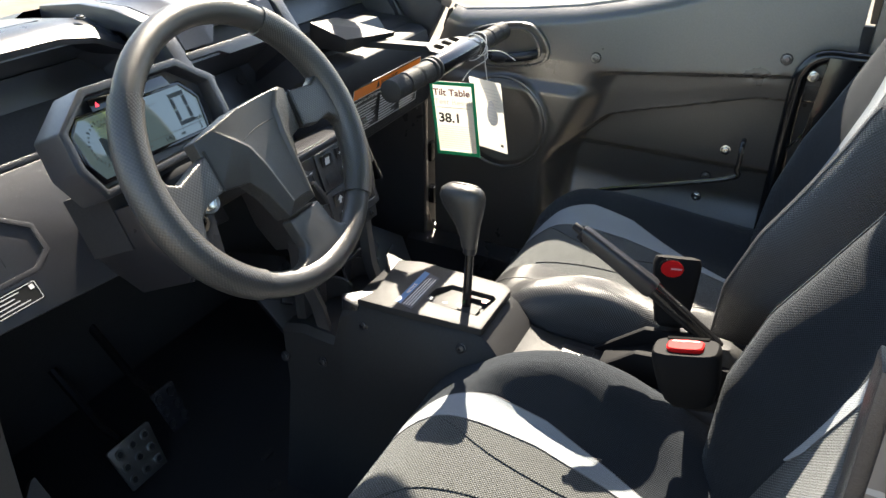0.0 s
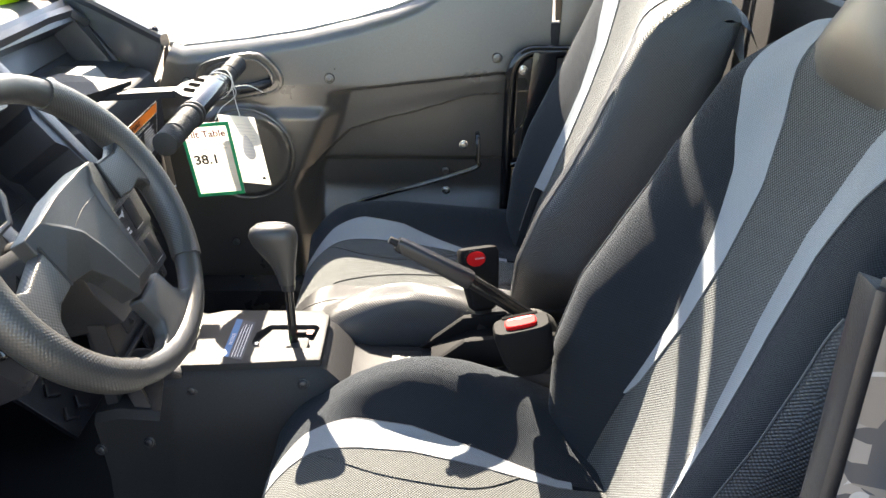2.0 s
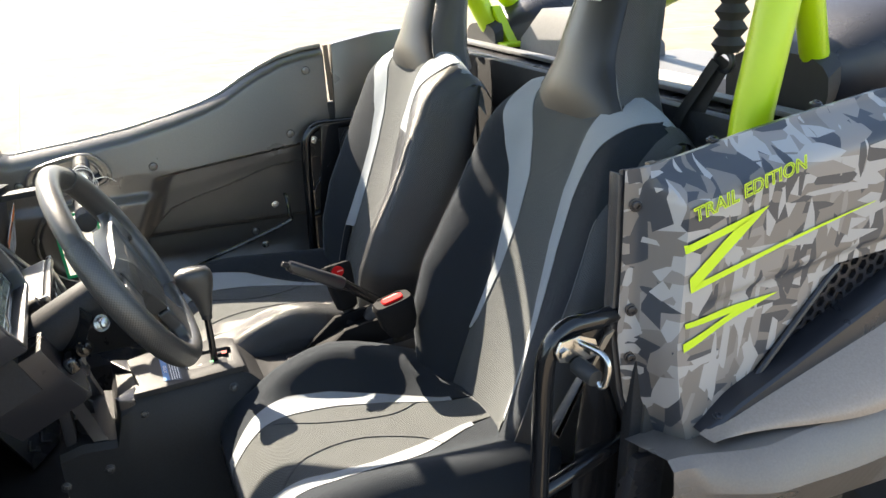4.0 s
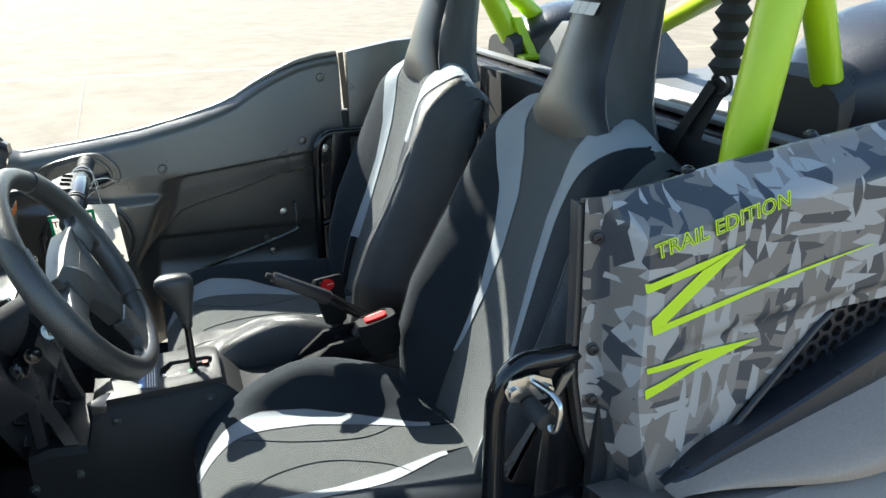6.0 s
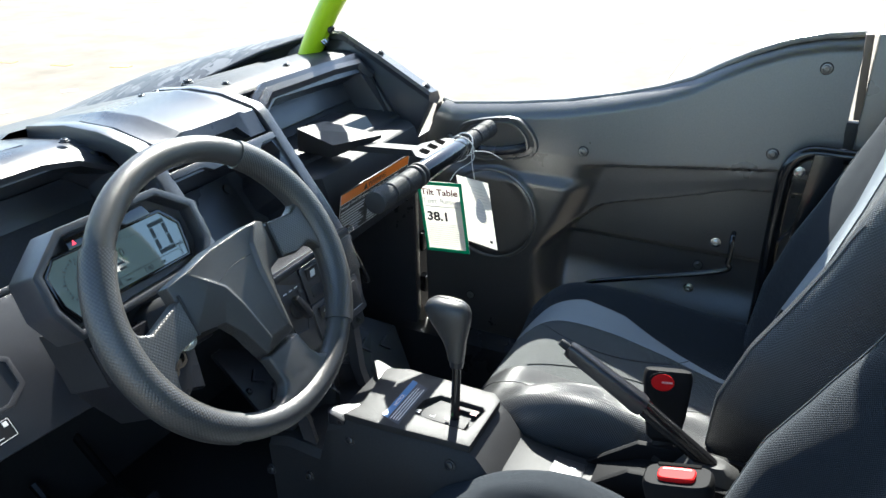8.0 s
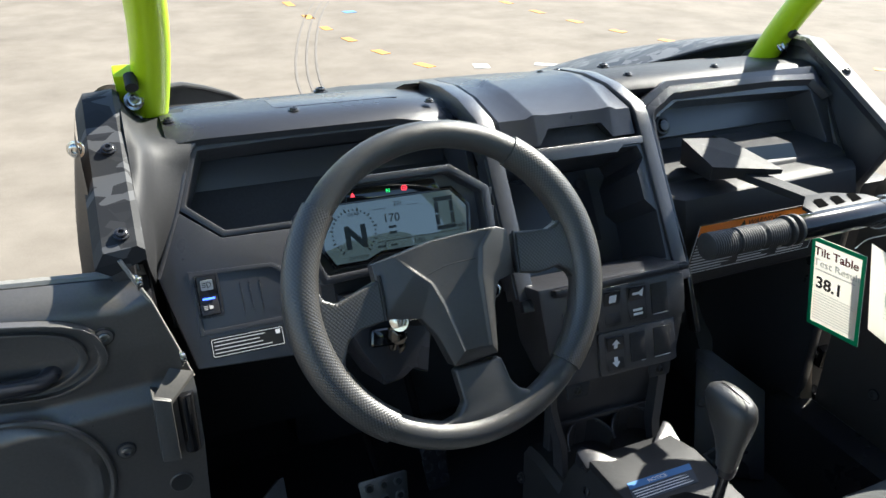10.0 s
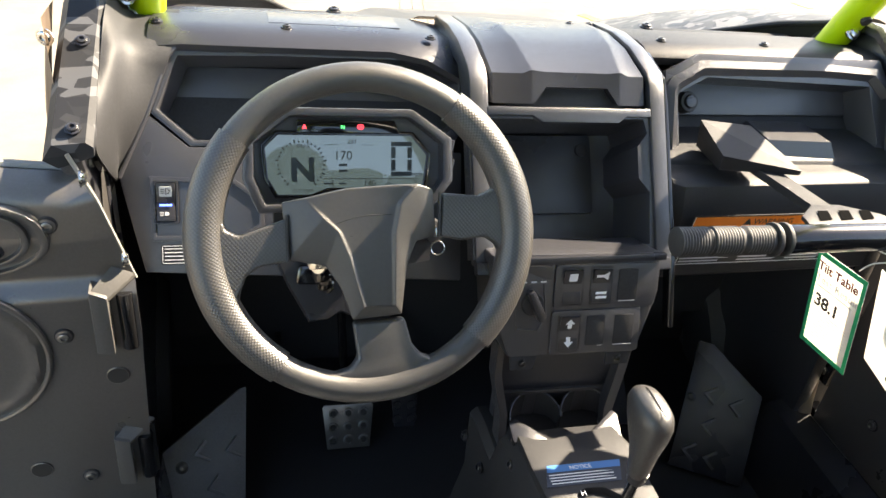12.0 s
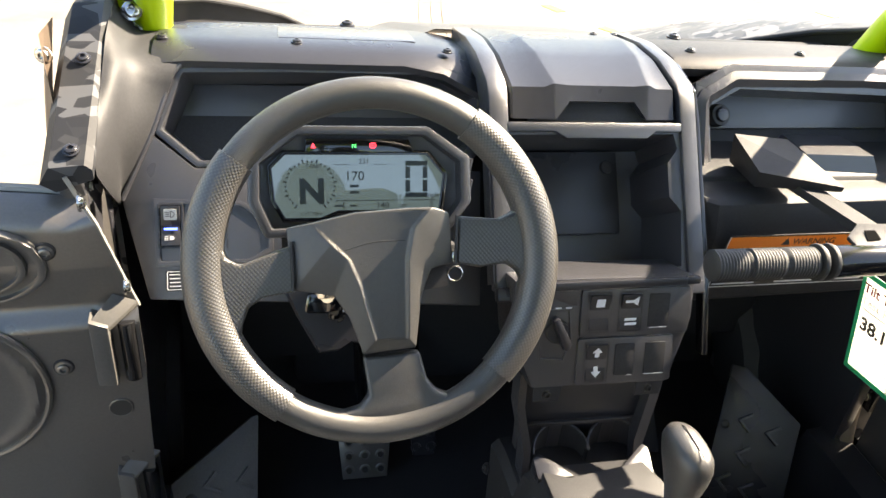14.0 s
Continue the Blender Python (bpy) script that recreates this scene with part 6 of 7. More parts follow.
def build_tall_buckle():
    k = thing("seat_belt_buckle", (0.05, 0.08, 0.94), "black seat belt buckle with red button beside the passenger seat", "seat belt buckle", "seat belt buckles")
    fc = Face((0.060, 0.090, 0.980), (0.30, -0.95, -0.02), (0.34, 0.22, 0.9))
    rings = []
    for v, a, b in ((-0.080, 0.016, 0.008), (-0.074, 0.023, 0.013), (-0.04, 0.029, 0.015), (0.006, 0.034, 0.0165), (0.018, 0.0345, 0.0165), (0.025, 0.032, 0.014), (0.027, 0.025, 0.009)):
        rings.append(rounded_ring(fc.at(0.0, v, -0.016), (fc.u, fc.w), a, b, 28, 5))
    part("shell", loft(rings), BUCKLE, k, "black buckle shell")
    oval = [(-0.010 + 0.0165 * math.cos(a), 0.009 + 0.0125 * math.sin(a)) for a in (2 * math.pi * i / 28 for i in range(28))]
    part("button_rim", plate(fc, [(u * 1.14, 0.009 + (v - 0.009) * 1.16) for u, v in oval], 0.0015, 0.0, 0.0005), BUCKLE, k)
    part("button", plate(fc, oval, 0.0028, 0.0, 0.001), RED, k, "red release button")
    part("press_mark", plate(fc, [(-0.012, 0.008), (0.004, 0.008), (0.004, 0.0105), (-0.012, 0.0105)], 0.0003, 0.0029, 0), flat("pale pink printing", (0.75, 0.35, 0.33), 0.5), k)
    part("stalk", tube([fc.at(0, -0.08, -0.016), fc.at(0.004, -0.14, -0.02)], 0.012, 10, flat=(0.016, 0.006)), STRAP, k)


build_shifter()
build_brake()
build_tall_buckle()
build_buckle((-0.135, 0.046, 0.992), (0, 14, 90), (0.084, 0.048, 0.080), "black seat belt buckle with red button on the driver seat edge")

# ---- doors ----
BOLT_STEEL = mat("dark phosphated steel", (0.22, 0.22, 0.22), 0.35, metal=0.9, blotch_scale=60)
# door plastic made greyer, since light on the brackets' front is coloured in
HINGE_LIT = mat("bracket plastic with its lit face in the grey", (0.09, 0.087, 0.083), 0.3, grain=0.2, bump=0.2, bump_scale=900)
# pale colour stands in for the sun's glint along the door edges
EDGE_GLINT = mat("sill edge with sun glint put into a pale colour", (0.24, 0.235, 0.22), 0.28, blotch=0.1)
SILL_S = [-0.02, 0.01, 0.16, 0.29, 0.41, 0.50, 0.56, 0.613, 0.67, 0.73, 0.79, 0.856]
SILL_Z = [1.185, 1.178, 1.195, 1.215, 1.242, 1.268, 1.292, 1.325, 1.355, 1.380, 1.395, 1.403]


def door_depth(s, z, sc=0.145):
    """How far the door's lining lies behind its upper face, s metres back from the front edge."""
    y = 0.76 - s
    top = interp(s, SILL_S, SILL_Z)
    zc1 = interp(y, [-0.1, 0.021, 0.203, 0.322, 0.45, 0.62], [1.140, 1.131, 1.111, 1.097, 1.082, 1.046])
    zc2 = interp(y, [-0.1, 0.015, 0.087, 0.26, 0.436, 0.50], [1.125, 1.121, 1.095, 1.068, 1.043, 1.048])
    za = interp(y, [-0.1, 0.071, 0.193, 0.312, 0.375, 0.438, 0.518, 0.6], [1.08, 1.069, 1.034, 1.002, 0.982, 0.923, 0.841, 0.72])
    back = ss((0.50 - 0.42 * min(max(z - 0.90, -0.05), 0.25) - y) / 0.07)
    d = 0.0
    deep = 1.5 if sc < 0.16 else 1.0
    d += 0.022 * deep * back * ss((zc1 - z) / (0.010 * deep))
    d += 0.003 * back * ss((zc2 - z) / max(0.03, zc2 - za))
    d += 0.026 * deep * back * ss((za - z) / 0.012) * ss((z - 0.70) / 0.12)
    d += 0.020 * ss((0.90 - z) / 0.02) * back
    d += 0.030 * max(0.0, (z - 1.10) / 0.25)
    front = 1 - back
    d -= 0.016 * front * ss((1.05 - z) / 0.03)
    r = math.hypot(s - sc, (z - 0.94) * 0.98)
    d -= front * 0.010 * ss((0.114 - r) / 0.018) * (1 - 0.5 * ss((0.108 - r) / 0.03))
    d += 0.03 * max(0.0, (z - (top - 0.035)) / 0.035) ** 2
    return d


def build_door(name, put, normal, label, swung):
    door = thing(name, put(0.2, 0.0, 0.9), label, "door", "doors")
    ns, nz = 150, 190
    sc = 0.17 if swung else 0.145
    rows = []
    for i in range(ns + 1):
        q = i / ns
        row = []
        for j in range(nz + 1):
            s = -0.02 + 0.876 * q
            top = interp(s, SILL_S, SILL_Z)
            z = 0.58 + (top - 0.58) * j / nz
            s0 = interp(z, [0.58, 0.77, 0.95, 1.04, 1.154, 1.215], [-0.045, -0.05, -0.057, -0.057, -0.023, -0.005]) if swung else interp(z, [0.58, 1.05, 1.09, 1.213], [-0.03, -0.045, -0.045, 0.0])
            s = s0 + (0.856 - s0) * q
            row.append(put(s, door_depth(s, z, sc), z))
        row.append(put(s, 0.062, z - 0.01))
        rows.append(row)
    lining = part("lining", loft(rows, closed=False), DOOR_PLASTIC, door, "grained black inner lining", angle=28)
    outer = [[put(-0.03 + 0.886 * i / 40, dd, zz) for dd, zz in ((0.064, interp(-0.03 + 0.886 * i / 40, SILL_S, SILL_Z) - 0.006), (0.145, 1.10), (0.150, 0.85), (0.12, 0.58))] for i in range(41)]
    part("outer_skin", loft(outer, closed=False), CAMO, door, "grey camouflage outer skin")
    part("sill_trim", tube([put(s, 0.052, interp(s, SILL_S, SILL_Z) - 0.002) for s in np.linspace(-0.02, 0.853, 60)], 0.0065, 8), EDGE_GLINT, door, "sill edge with sun glint put into a pale colour")
    for s in (-0.03, 0.856):
        part("end_cap", loft([[put(s, door_depth(max(s, 0), z, sc) + 0.003, z), put(s, 0.06, z)] for z in np.linspace(0.58, interp(s, SILL_S, SILL_Z) - 0.01, 20)], closed=False), DOOR_PLASTIC, door)
    # handle in its recess
    o = put(0.0, 0.0, 0.0)
    fc = Face(put(0.0, -0.004, 0.0), put(1.0, 0, 0) - o, (0, 0, 1))
    if fc.w.dot(normal) < 0:
        fc = Face(put(0.0, -0.004, 0.0), o - put(1.0, 0, 0), (0, 0, 1))
        flip = -1
    else:
        flip = 1
    hs = [(p.x, p.y) for p in spline([(0.043, 1.112, 0), (0.062, 1.143, 0), (0.120, 1.162, 0), (0.190, 1.168, 0), (0.232, 1.128, 0), (0.226, 1.090, 0), (0.160, 1.072, 0), (0.095, 1.064, 0), (0.052, 1.084, 0)], 3, True)]
    grow = lambda k: [(flip * (0.140 + (s - 0.140) * k), 1.114 + (z - 1.114) * k) for s, z in hs]  # noqa: E731
    part("handle_surround", bezel(fc, grow(1.08), grow(0.98), 0.008, 0.012, 0.003, w=0.003), DOOR_PLASTIC, door)
    part("handle_recess", bezel(fc, grow(0.86), grow(0.78), 0.026, 0.012, 0.003, w=0.002, shrink=0.85), DOOR_PLASTIC, door)
    hp = [fc.at(flip * s, z, w) for s, z, w in ((0.095, 1.092, -0.010), (0.112, 1.090, 0.008), (0.16, 1.096, 0.012), (0.198, 1.104, 0.008), (0.212, 1.106, -0.010))]
    part("handle", tube(spline(hp, 6), 0.011, 12), PLASTIC_SMOOTH, door, "black pull handle")
    own = ((0.035, 1.124), (0.037, 0.966), (0.039, 0.697)) if swung else ((0.022, 1.105), (0.09, 0.70), (0.035, 0.96))
    for s, z in ((0.349, 1.115), (0.735, 1.162), (0.80, 1.335), (0.62, 0.85)) + own:
        p = put(s, door_depth(s, z, sc) - 0.001, z)
        part("bolt_cup", cyl(p - normal * 0.002, p + normal * 0.0015, 0.0125, 0.0115, 24, 0.0008), PLASTIC_DARK, door)
        bolt_on(door, p + normal * 0.001, normal, 0.0075, BOLT_STEEL, label="dark steel bolt")
    cup = [put(sc + 0.112 * math.cos(a), -0.0195 if swung else door_depth(0.145, 1.0) - 0.010, 0.94 + 0.112 * math.sin(a)) for a in (2 * math.pi * k / 48 for k in range(48))]
    part("speaker_ring", tube(cup, 0.0045, 8, closed=True), DOOR_PLASTIC, door)
    if swung:
        front = [(0.002, 1.212), (-0.023, 1.154), (-0.045, 1.08), (-0.057, 1.038)]
        # lit front edge drawn as a pale strip
        part("edge_trim", tube([put(s, 0.003 + 0.03 * max(0.0, (z - 1.10) / 0.25), z) for s, z in front], 0.0028, 8), EDGE_GLINT, door, "thin strip coloured pale for the lit door edge")
        for s, z in ((-0.012, 1.188), (-0.046, 1.07)):
            bolt_on(door, put(s, 0.0, z), put(-1, 0, 0) - o, 0.008, CHROME, label="zinc bolt")
        push = put(0, 0.03, 0) - o
        for z0, z1 in ((0.940, 1.040), (0.682, 0.778)):
            block = merge(bevelled(prism([put(-0.002, -0.034, z0 + 0.004), put(-0.024, -0.034, z0), put(-0.024, -0.034, z1 - 0.006), put(-0.003, -0.034, z1 + 0.004)], push), 0.0022), bevelled(prism([put(-0.003, -0.030, z1 + 0.001), put(-0.024, -0.030, z1 - 0.009), put(-0.058, -0.004, z1 + 0.010), put(-0.03, -0.002, z1 + 0.022)], (0, 0, -0.006)), 0.001))
            part("hinge", block, HINGE_LIT, door, "folded hinge bracket, grey for its lit face")
            # no real recess: a black plate carries the pocket's shade
            part("hinge_pocket", prism([put(-0.026, -0.003, z0 - 0.01), put(-0.056, -0.003, z0 - 0.01), put(-0.056, -0.003, z1 - 0.004), put(-0.026, -0.003, z1 - 0.004)], push * 0.1, 0.0), INK_AND_SHADE, door, "black plate standing in for the shaded hinge pocket")
            part("hinge_pin", cyl(put(-0.042, -0.012, z0 - 0.004), put(-0.042, -0.012, z1 - 0.012), 0.011, n=18, bevel=0.002), STEEL_BLACK, door)
        for s, z in ((-0.02, 0.889), (0.101, 0.722)):
            p = put(s, door_depth(s, z, sc) - 0.001, z)
            # solid black disc in place of an open, shaded hole
            part("hole", cyl(p - normal * 0.004, p + normal * 0.0012, 0.0135, n=22), INK_AND_SHADE, door, "black disc standing in for a round hole")
            part("hole_rim", tube([p + fc.u * (0.014 * math.cos(a)) + fc.v * (0.014 * math.sin(a)) for a in (2 * math.pi * k / 24 for k in range(24))], 0.0012, 6, closed=True), DOOR_PLASTIC, door)
    return door


build_door("passenger_door", lambda s, d, z: Vector((0.692 + d, 0.76 - s, z)), Vector((-1, 0, 0)), "closed black passenger door with moulded lining and recessed handle", False)
OA = radians(86)
build_door("driver_door", lambda s, d, z: Vector((-0.645 - s * math.sin(OA) - d * math.cos(OA), 0.740 - s * math.cos(OA) + d * math.sin(OA), z)), Vector((math.cos(OA), -math.sin(OA), 0)), "open black driver door with moulded lining and hinge brackets", True)

# ---- cabin sides ----
BRONZE = mat("dusty bronze plastic", (0.16, 0.12, 0.09), 0.5, grain=0.2)


def build_sides():
    for s, nm in ((1, "passenger"), (-1, "driver")):
        side = thing("cowl_side_panel", (s * 0.64, 0.95, 0.6), "black plastic cowl side panel beside the dashboard on the " + nm + " side", "body panel", "cowl side panels")
        outline = [(1.10, 1.315), (1.02, 1.338), (0.985, 1.338), (0.89, 1.290), (0.756, 1.216), (0.766, 1.19), (0.812, 1.094), (0.80, 0.42), (1.22, 0.42), (1.22, 1.25)]
        part("side_wall", prism([(s * 0.632, y, z) for y, z in outline], (s * 0.03, 0, 0), 0.008), PLASTIC, side)
        cap = [(1.10, 1.318), (1.02, 1.342), (0.985, 1.342), (0.89, 1.294), (0.758, 1.222)]
        mtl = PLASTIC_SMOOTH if s > 0 else CAMO_CAP
        part("cap_strip", loft([[Vector((s * x, y, z + dz)) for x, dz in ((0.618, -0.002), (0.626, 0.004), (0.664, 0.0), (0.676, -0.02), (0.66, -0.03), (0.618, -0.014))] for y, z in cap]), mtl, side, "" if s > 0 else "grey camouflage cap strip")
        for y in (0.775, 0.895):
            bolt_on(side, (s * 0.641, y, interp(y, [0.758, 0.89, 0.985], [1.222, 1.294, 1.342]) + 0.005), (0, -0.45, 1), 0.007)
        part("door_jamb", prism([(s * 0.655, 0.818, 0.42), (s * 0.655, 0.86, 0.42), (s * 0.748, 0.86, 0.42), (s * 0.748, 0.818, 0.42)], (0, 0, 0.68), 0.004), PLASTIC_DARK, side)
        rib = [(s * 0.628, y, z) for y, z in ((1.04, 1.285), (0.93, 1.265), (0.83, 1.12), (0.83, 0.95))]
        part("side_rib", tube(rib, 0.008, 8), PLASTIC_SMOOTH, side)
        # hoop beside the seat
        hoop = thing("door_latch_hoop", (s * 0.69, 0.03, 0.6), "glossy black bent steel tube hoop beside the seat", "steel hoop", "door latch hoops")
        x, dy = (-0.700, 0.0) if s < 0 else (0.655, -0.047)
        part("hoop_tube", tube(spline([(x, 0.042 + dy, 0.55), (x, 0.042 + dy, 0.9), (x, 0.042 + dy, 1.10), (x, 0.036 + dy, 1.155), (x, 0.008 + dy, 1.185), (x, -0.05 + dy, 1.188), (x * 0.985, -0.16 + dy, 1.190)], 8), 0.0145, 16), STEEL_BLACK, hoop)
        part("hoop_foot", tube([(x, 0.042 + dy, 0.92), (x * 0.99, -0.03 + dy, 0.935), (x * 0.97, -0.12 + dy, 0.95)], 0.0125, 12), STEEL_BLACK, hoop)
        part("hoop_stay", tube([(x * 0.985, 0.03 + dy, 1.0), (x * 0.985, -0.08 + dy, 1.17)], 0.006, 8, flat=(0.010, 0.0022)), PLASTIC_SMOOTH, hoop)
        part("web_plate", prism([(x * 0.97, -0.05, 1.19), (x * 0.97, -0.10, 1.19), (x * 0.97, -0.11, 0.70), (x * 0.97, -0.03, 0.70), (x * 0.97, -0.03, 0.95)], (0.004 * s, 0, 0), 0.001), STEEL_BLACK, hoop)
        if s > 0:
            for p in ((0.648, -0.03, 1.148), (0.650, 0.14, 0.855), (0.648, 0.10, 0.972)):
                bolt_on(hoop, p, (-1, 0, 0), 0.008, CHROME, label="zinc bolt")
        # rear inner wall
        low = 0.06 if s < 0 else 0.0
        wall = thing("rear_side_wall", (s * 0.69, -0.3, 0.7), "black plastic inner wall behind the door opening", "body panel", "rear side walls")
        part("wall_sheet", prism([(s * 0.700, y, z) for y, z in ((-0.114, 1.408 - low), (-0.25, 1.432 - low), (-0.42, 1.445 - low), (-0.42, 0.6), (-0.114, 0.6))], (s * 0.03, 0, 0), 0.006), DOOR_PLASTIC, wall)
        part("wall_seam", prism([(s * 0.705, y, z) for y, z in ((-0.094, 1.24), (-0.116, 1.24), (-0.116, 0.6), (-0.094, 0.6))], (s * 0.02, 0, 0), 0.002), PLASTIC_DARK, wall)
        part("jamb_strip", box((s * 0.712, -0.105, 1.325), (0.010, 0.014, 0.16), 0.002, (-4, 0, 0)), BRONZE, wall, "dusty bronze jamb strip")
    hw = thing("hinge_assembly", (0.69, 0.82, 0.6), "black steel hinge parts in the passenger door gap", "hinge")
    for y, z, h in ((0.83, 0.82, 0.05), (0.822, 0.70, 0.045), (0.815, 0.60, 0.03)):
        part("hinge_leaf", box((0.688, y, z), (0.03, 0.05, h), 0.004), STEEL_BLACK, hw)
    part("hinge_bolt", cyl((0.668, 0.815, 0.705), (0.676, 0.815, 0.705), 0.009, n=6, bevel=0.001), CHROME, hw, "zinc bolt")
    part("check_strap", tube(spline([(0.67, 0.83, 0.69), (0.655, 0.80, 0.62), (0.65, 0.76, 0.55), (0.66, 0.70, 0.52)], 6), 0.01, 10, flat=(0.012, 0.003)), BRONZE, hw, "curved check strap")
    # net rod along the passenger door
    rod = thing("net_rod", (0.62, 0.2, 0.9), "thin black bent steel rod beside the passenger seat", "steel rod")
    part("rod", tube(spline([(0.62, 0.42, 0.79), (0.62, 0.35, 0.834), (0.62, 0.30, 0.852), (0.62, 0.085, 0.920), (0.622, 0.068, 0.945), (0.64, 0.068, 0.99), (0.66, 0.068, 0.995)], 6), 0.0055, 10), STEEL_BLACK, rod)
    rail = thing("seat_rail", (0.56, 0.1, 0.8), "steel seat rail with bright runner", "rail")
    part("rail_body", box((0.60, 0.06, 0.80), (0.03, 0.36, 0.02), 0.003, (3, 0, 0)), STEEL_BLACK, rail)
    part("runner", box((0.585, 0.10, 0.815), (0.008, 0.16, 0.004), 0.001, (3, 0, 0)), CHROME, rail)
    # latch on the driver's side hoop
    latch = thing("striker_bolt", (-0.72, 0.0, 1.15), "zinc plated door striker loop on the steel hoop", "latch")
    fc = Face((-0.722, 0.006, 1.162), (0, -1, -0.1), (0, -0.1, 1))
    part("flange", plate(fc, [(-0.036, 0.0), (-0.03, 0.016), (0.0, 0.022), (0.026, 0.014), (0.032, 0.0), (0.024, -0.014), (0.0, -0.018), (-0.028, -0.014)], 0.004, 0, 0.0012), CHROME, latch)
    for u in (-0.024, 0.021):
        part("flange_bolt", cyl(fc.at(u, 0.0, 0.004), fc.at(u, 0.0, 0.011), 0.009, 0.0085, 6, 0.001), CHROME, latch)
    part("striker", tube(spline([fc.at(0.0, 0.012, 0.0), fc.at(0.012, 0.010, 0.035), fc.at(0.016, -0.002, 0.048), fc.at(0.016, -0.028, 0.048), fc.at(0.012, -0.034, 0.042), fc.at(0.008, -0.022, 0.030), fc.at(0.002, -0.012, 0.0)], 6), 0.0045, 12), CHROME, latch)
    part("bush", cyl(fc.at(0.0, -0.020, 0.004), fc.at(0.004, -0.022, 0.042), 0.013, 0.012, 18, 0.002), RUBBER, latch)
    brk = part("latch_plate", prism([(-0.700, 0.03, 1.188), (-0.700, -0.05, 1.188), (-0.700, -0.05, 1.13), (-0.700, -0.02, 1.12), (-0.700, 0.03, 1.15)], (-0.006, 0, 0), 0.001), STEEL_BLACK, latch)
    part("gusset_strap", prism([(-0.712, -0.045, 1.165), (-0.712, -0.06, 1.172), (-0.712, 0.03, 1.03), (-0.712, 0.022, 1.02)], (-0.003, 0, 0), 0.0006), mat("worn bare steel", (0.35, 0.32, 0.27), 0.4, metal=0.7, blotch_scale=20), latch)


build_sides()

# ---- bodywork ----


def build_quarter():
    q = thing("rear_quarter_panel", (-0.76, -0.3, 1.0), "grey shard camouflage rear quarter panel with lime decals", "body panel")

    def yf(z):
        return interp(z, [0.96, 1.06, 1.16, 1.27, 1.40], [-0.126, -0.087, -0.067, -0.065, -0.059])

    def zt(y):
        return interp(y, [-0.9, -0.75, -0.49, -0.26, -0.17, -0.02], [1.485, 1.482, 1.468, 1.432, 1.416, 1.393])

    def zb(y):
        return interp(y, [-0.9, -0.57, -0.395, -0.25, -0.21, -0.13, 0], [1.25, 1.245, 1.232, 1.065, 1.025, 0.992, 0.985])

    def skin(y, z):
        f = yf(z) - y
        front = 0.074 - 0.014 * ss(f / 0.03) - 0.060 * ss((f - 0.018) / 0.024)
        rim = zt(y) - 0.050
        top = 0.062 * ss((z - rim) / 0.05) * (0.4 + 0.6 * ss((z - rim) / 0.05))
        x = -0.786 + max(front, top)
        crease = interp(y, [-0.7, -0.10], [1.30, 1.225])
        x += 0.010 * ss((crease - z) / 0.02) * ss((f - 0.05) / 0.1)
        x -= 0.018 * ss((-0.25 - y) / 0.4)
        return x

    rows = []
    ns, nz = 90, 60
    for i in range(ns + 1):
        row = []
        for j in range(nz + 1):
            y = -0.03 - 0.80 * i / ns
            for _ in range(2):
                z = zb(y) + (zt(y) - zb(y)) * j / nz
                y = yf(z) + (-0.85 - yf(z)) * (i / ns) ** 1.15
            row.append(Vector((skin(y, z), y, z)))
        row.append(row[-1] + Vector((0.012, 0, -0.003)))
        row.append(row[-1] + Vector((0.0, 0, -0.03)))
        rows.append(row)
    part("panel", loft(rows, closed=False), CAMO, q, "grey shard camouflage panel", angle=40)
    part("front_flange", prism([(-0.706, yf(z) + 0.006, z) for z in np.linspace(0.99, 1.393, 12)] + [(-0.706, yf(z) - 0.03, z) for z in np.linspace(1.38, 0.99, 8)], (0.02, 0, 0), 0.003), PLASTIC, q)
    for y, z in ((-0.075, 1.352), (-0.082, 1.201), (-0.088, 1.125), (-0.112, 1.028)):
        bolt_on(q, (skin(y, z) - 0.001, y, z), (-1, 0.35, 0), 0.007)
    for y in (-0.20, -0.385, -0.58):
        bolt_on(q, (-0.712, y, zt(y) - 0.001), (-0.25, 0, 1), 0.007)
    # lettering, lime outline round a dark core
    tf = Face((-0.7885, -0.110, 1.345), (0, -0.186, 0.047), (0, 0.05, 1))
    words("lettering", "TRAIL EDITION", 0.0265, tf, 0.0, 0.0, LIME_DECAL, q, 0.0009, "lime outlined words", spacing=1.04, bold=0.0009)
    words("lettering_core", "TRAIL EDITION", 0.0265, tf, 0.0, 0.0, mat("dark grey decal", (0.05, 0.052, 0.056), 0.35), q, 0.0012, "dark letter cores", spacing=1.04, bold=-0.0007)

    def decal(pts):
        """A four-cornered piece of film laid on the skin."""
        (ay, az), (by, bz), (cy, cz), (dy, dz) = pts
        rows = []
        for i in range(25):
            t = i / 24
            p, e = (ay + (by - ay) * t, az + (bz - az) * t), (dy + (cy - dy) * t, dz + (cz - dz) * t)
            rows.append([Vector((skin(y, z) - 0.0025, y, z)) for y, z in ((p[0] + (e[0] - p[0]) * k / 4, p[1] + (e[1] - p[1]) * k / 4) for k in range(5))])
        part("stripe_decal", loft(rows, closed=False), LIME_DECAL, q, "lime zigzag stripe")

    decal([(-0.101, 1.314), (-0.235, 1.348), (-0.182, 1.324), (-0.103, 1.303)])
    decal([(-0.235, 1.348), (-0.118, 1.246), (-0.113, 1.267), (-0.180, 1.3245)])
    decal([(-0.118, 1.246), (-0.4325, 1.3255), (-0.432, 1.3265), (-0.133, 1.260)])
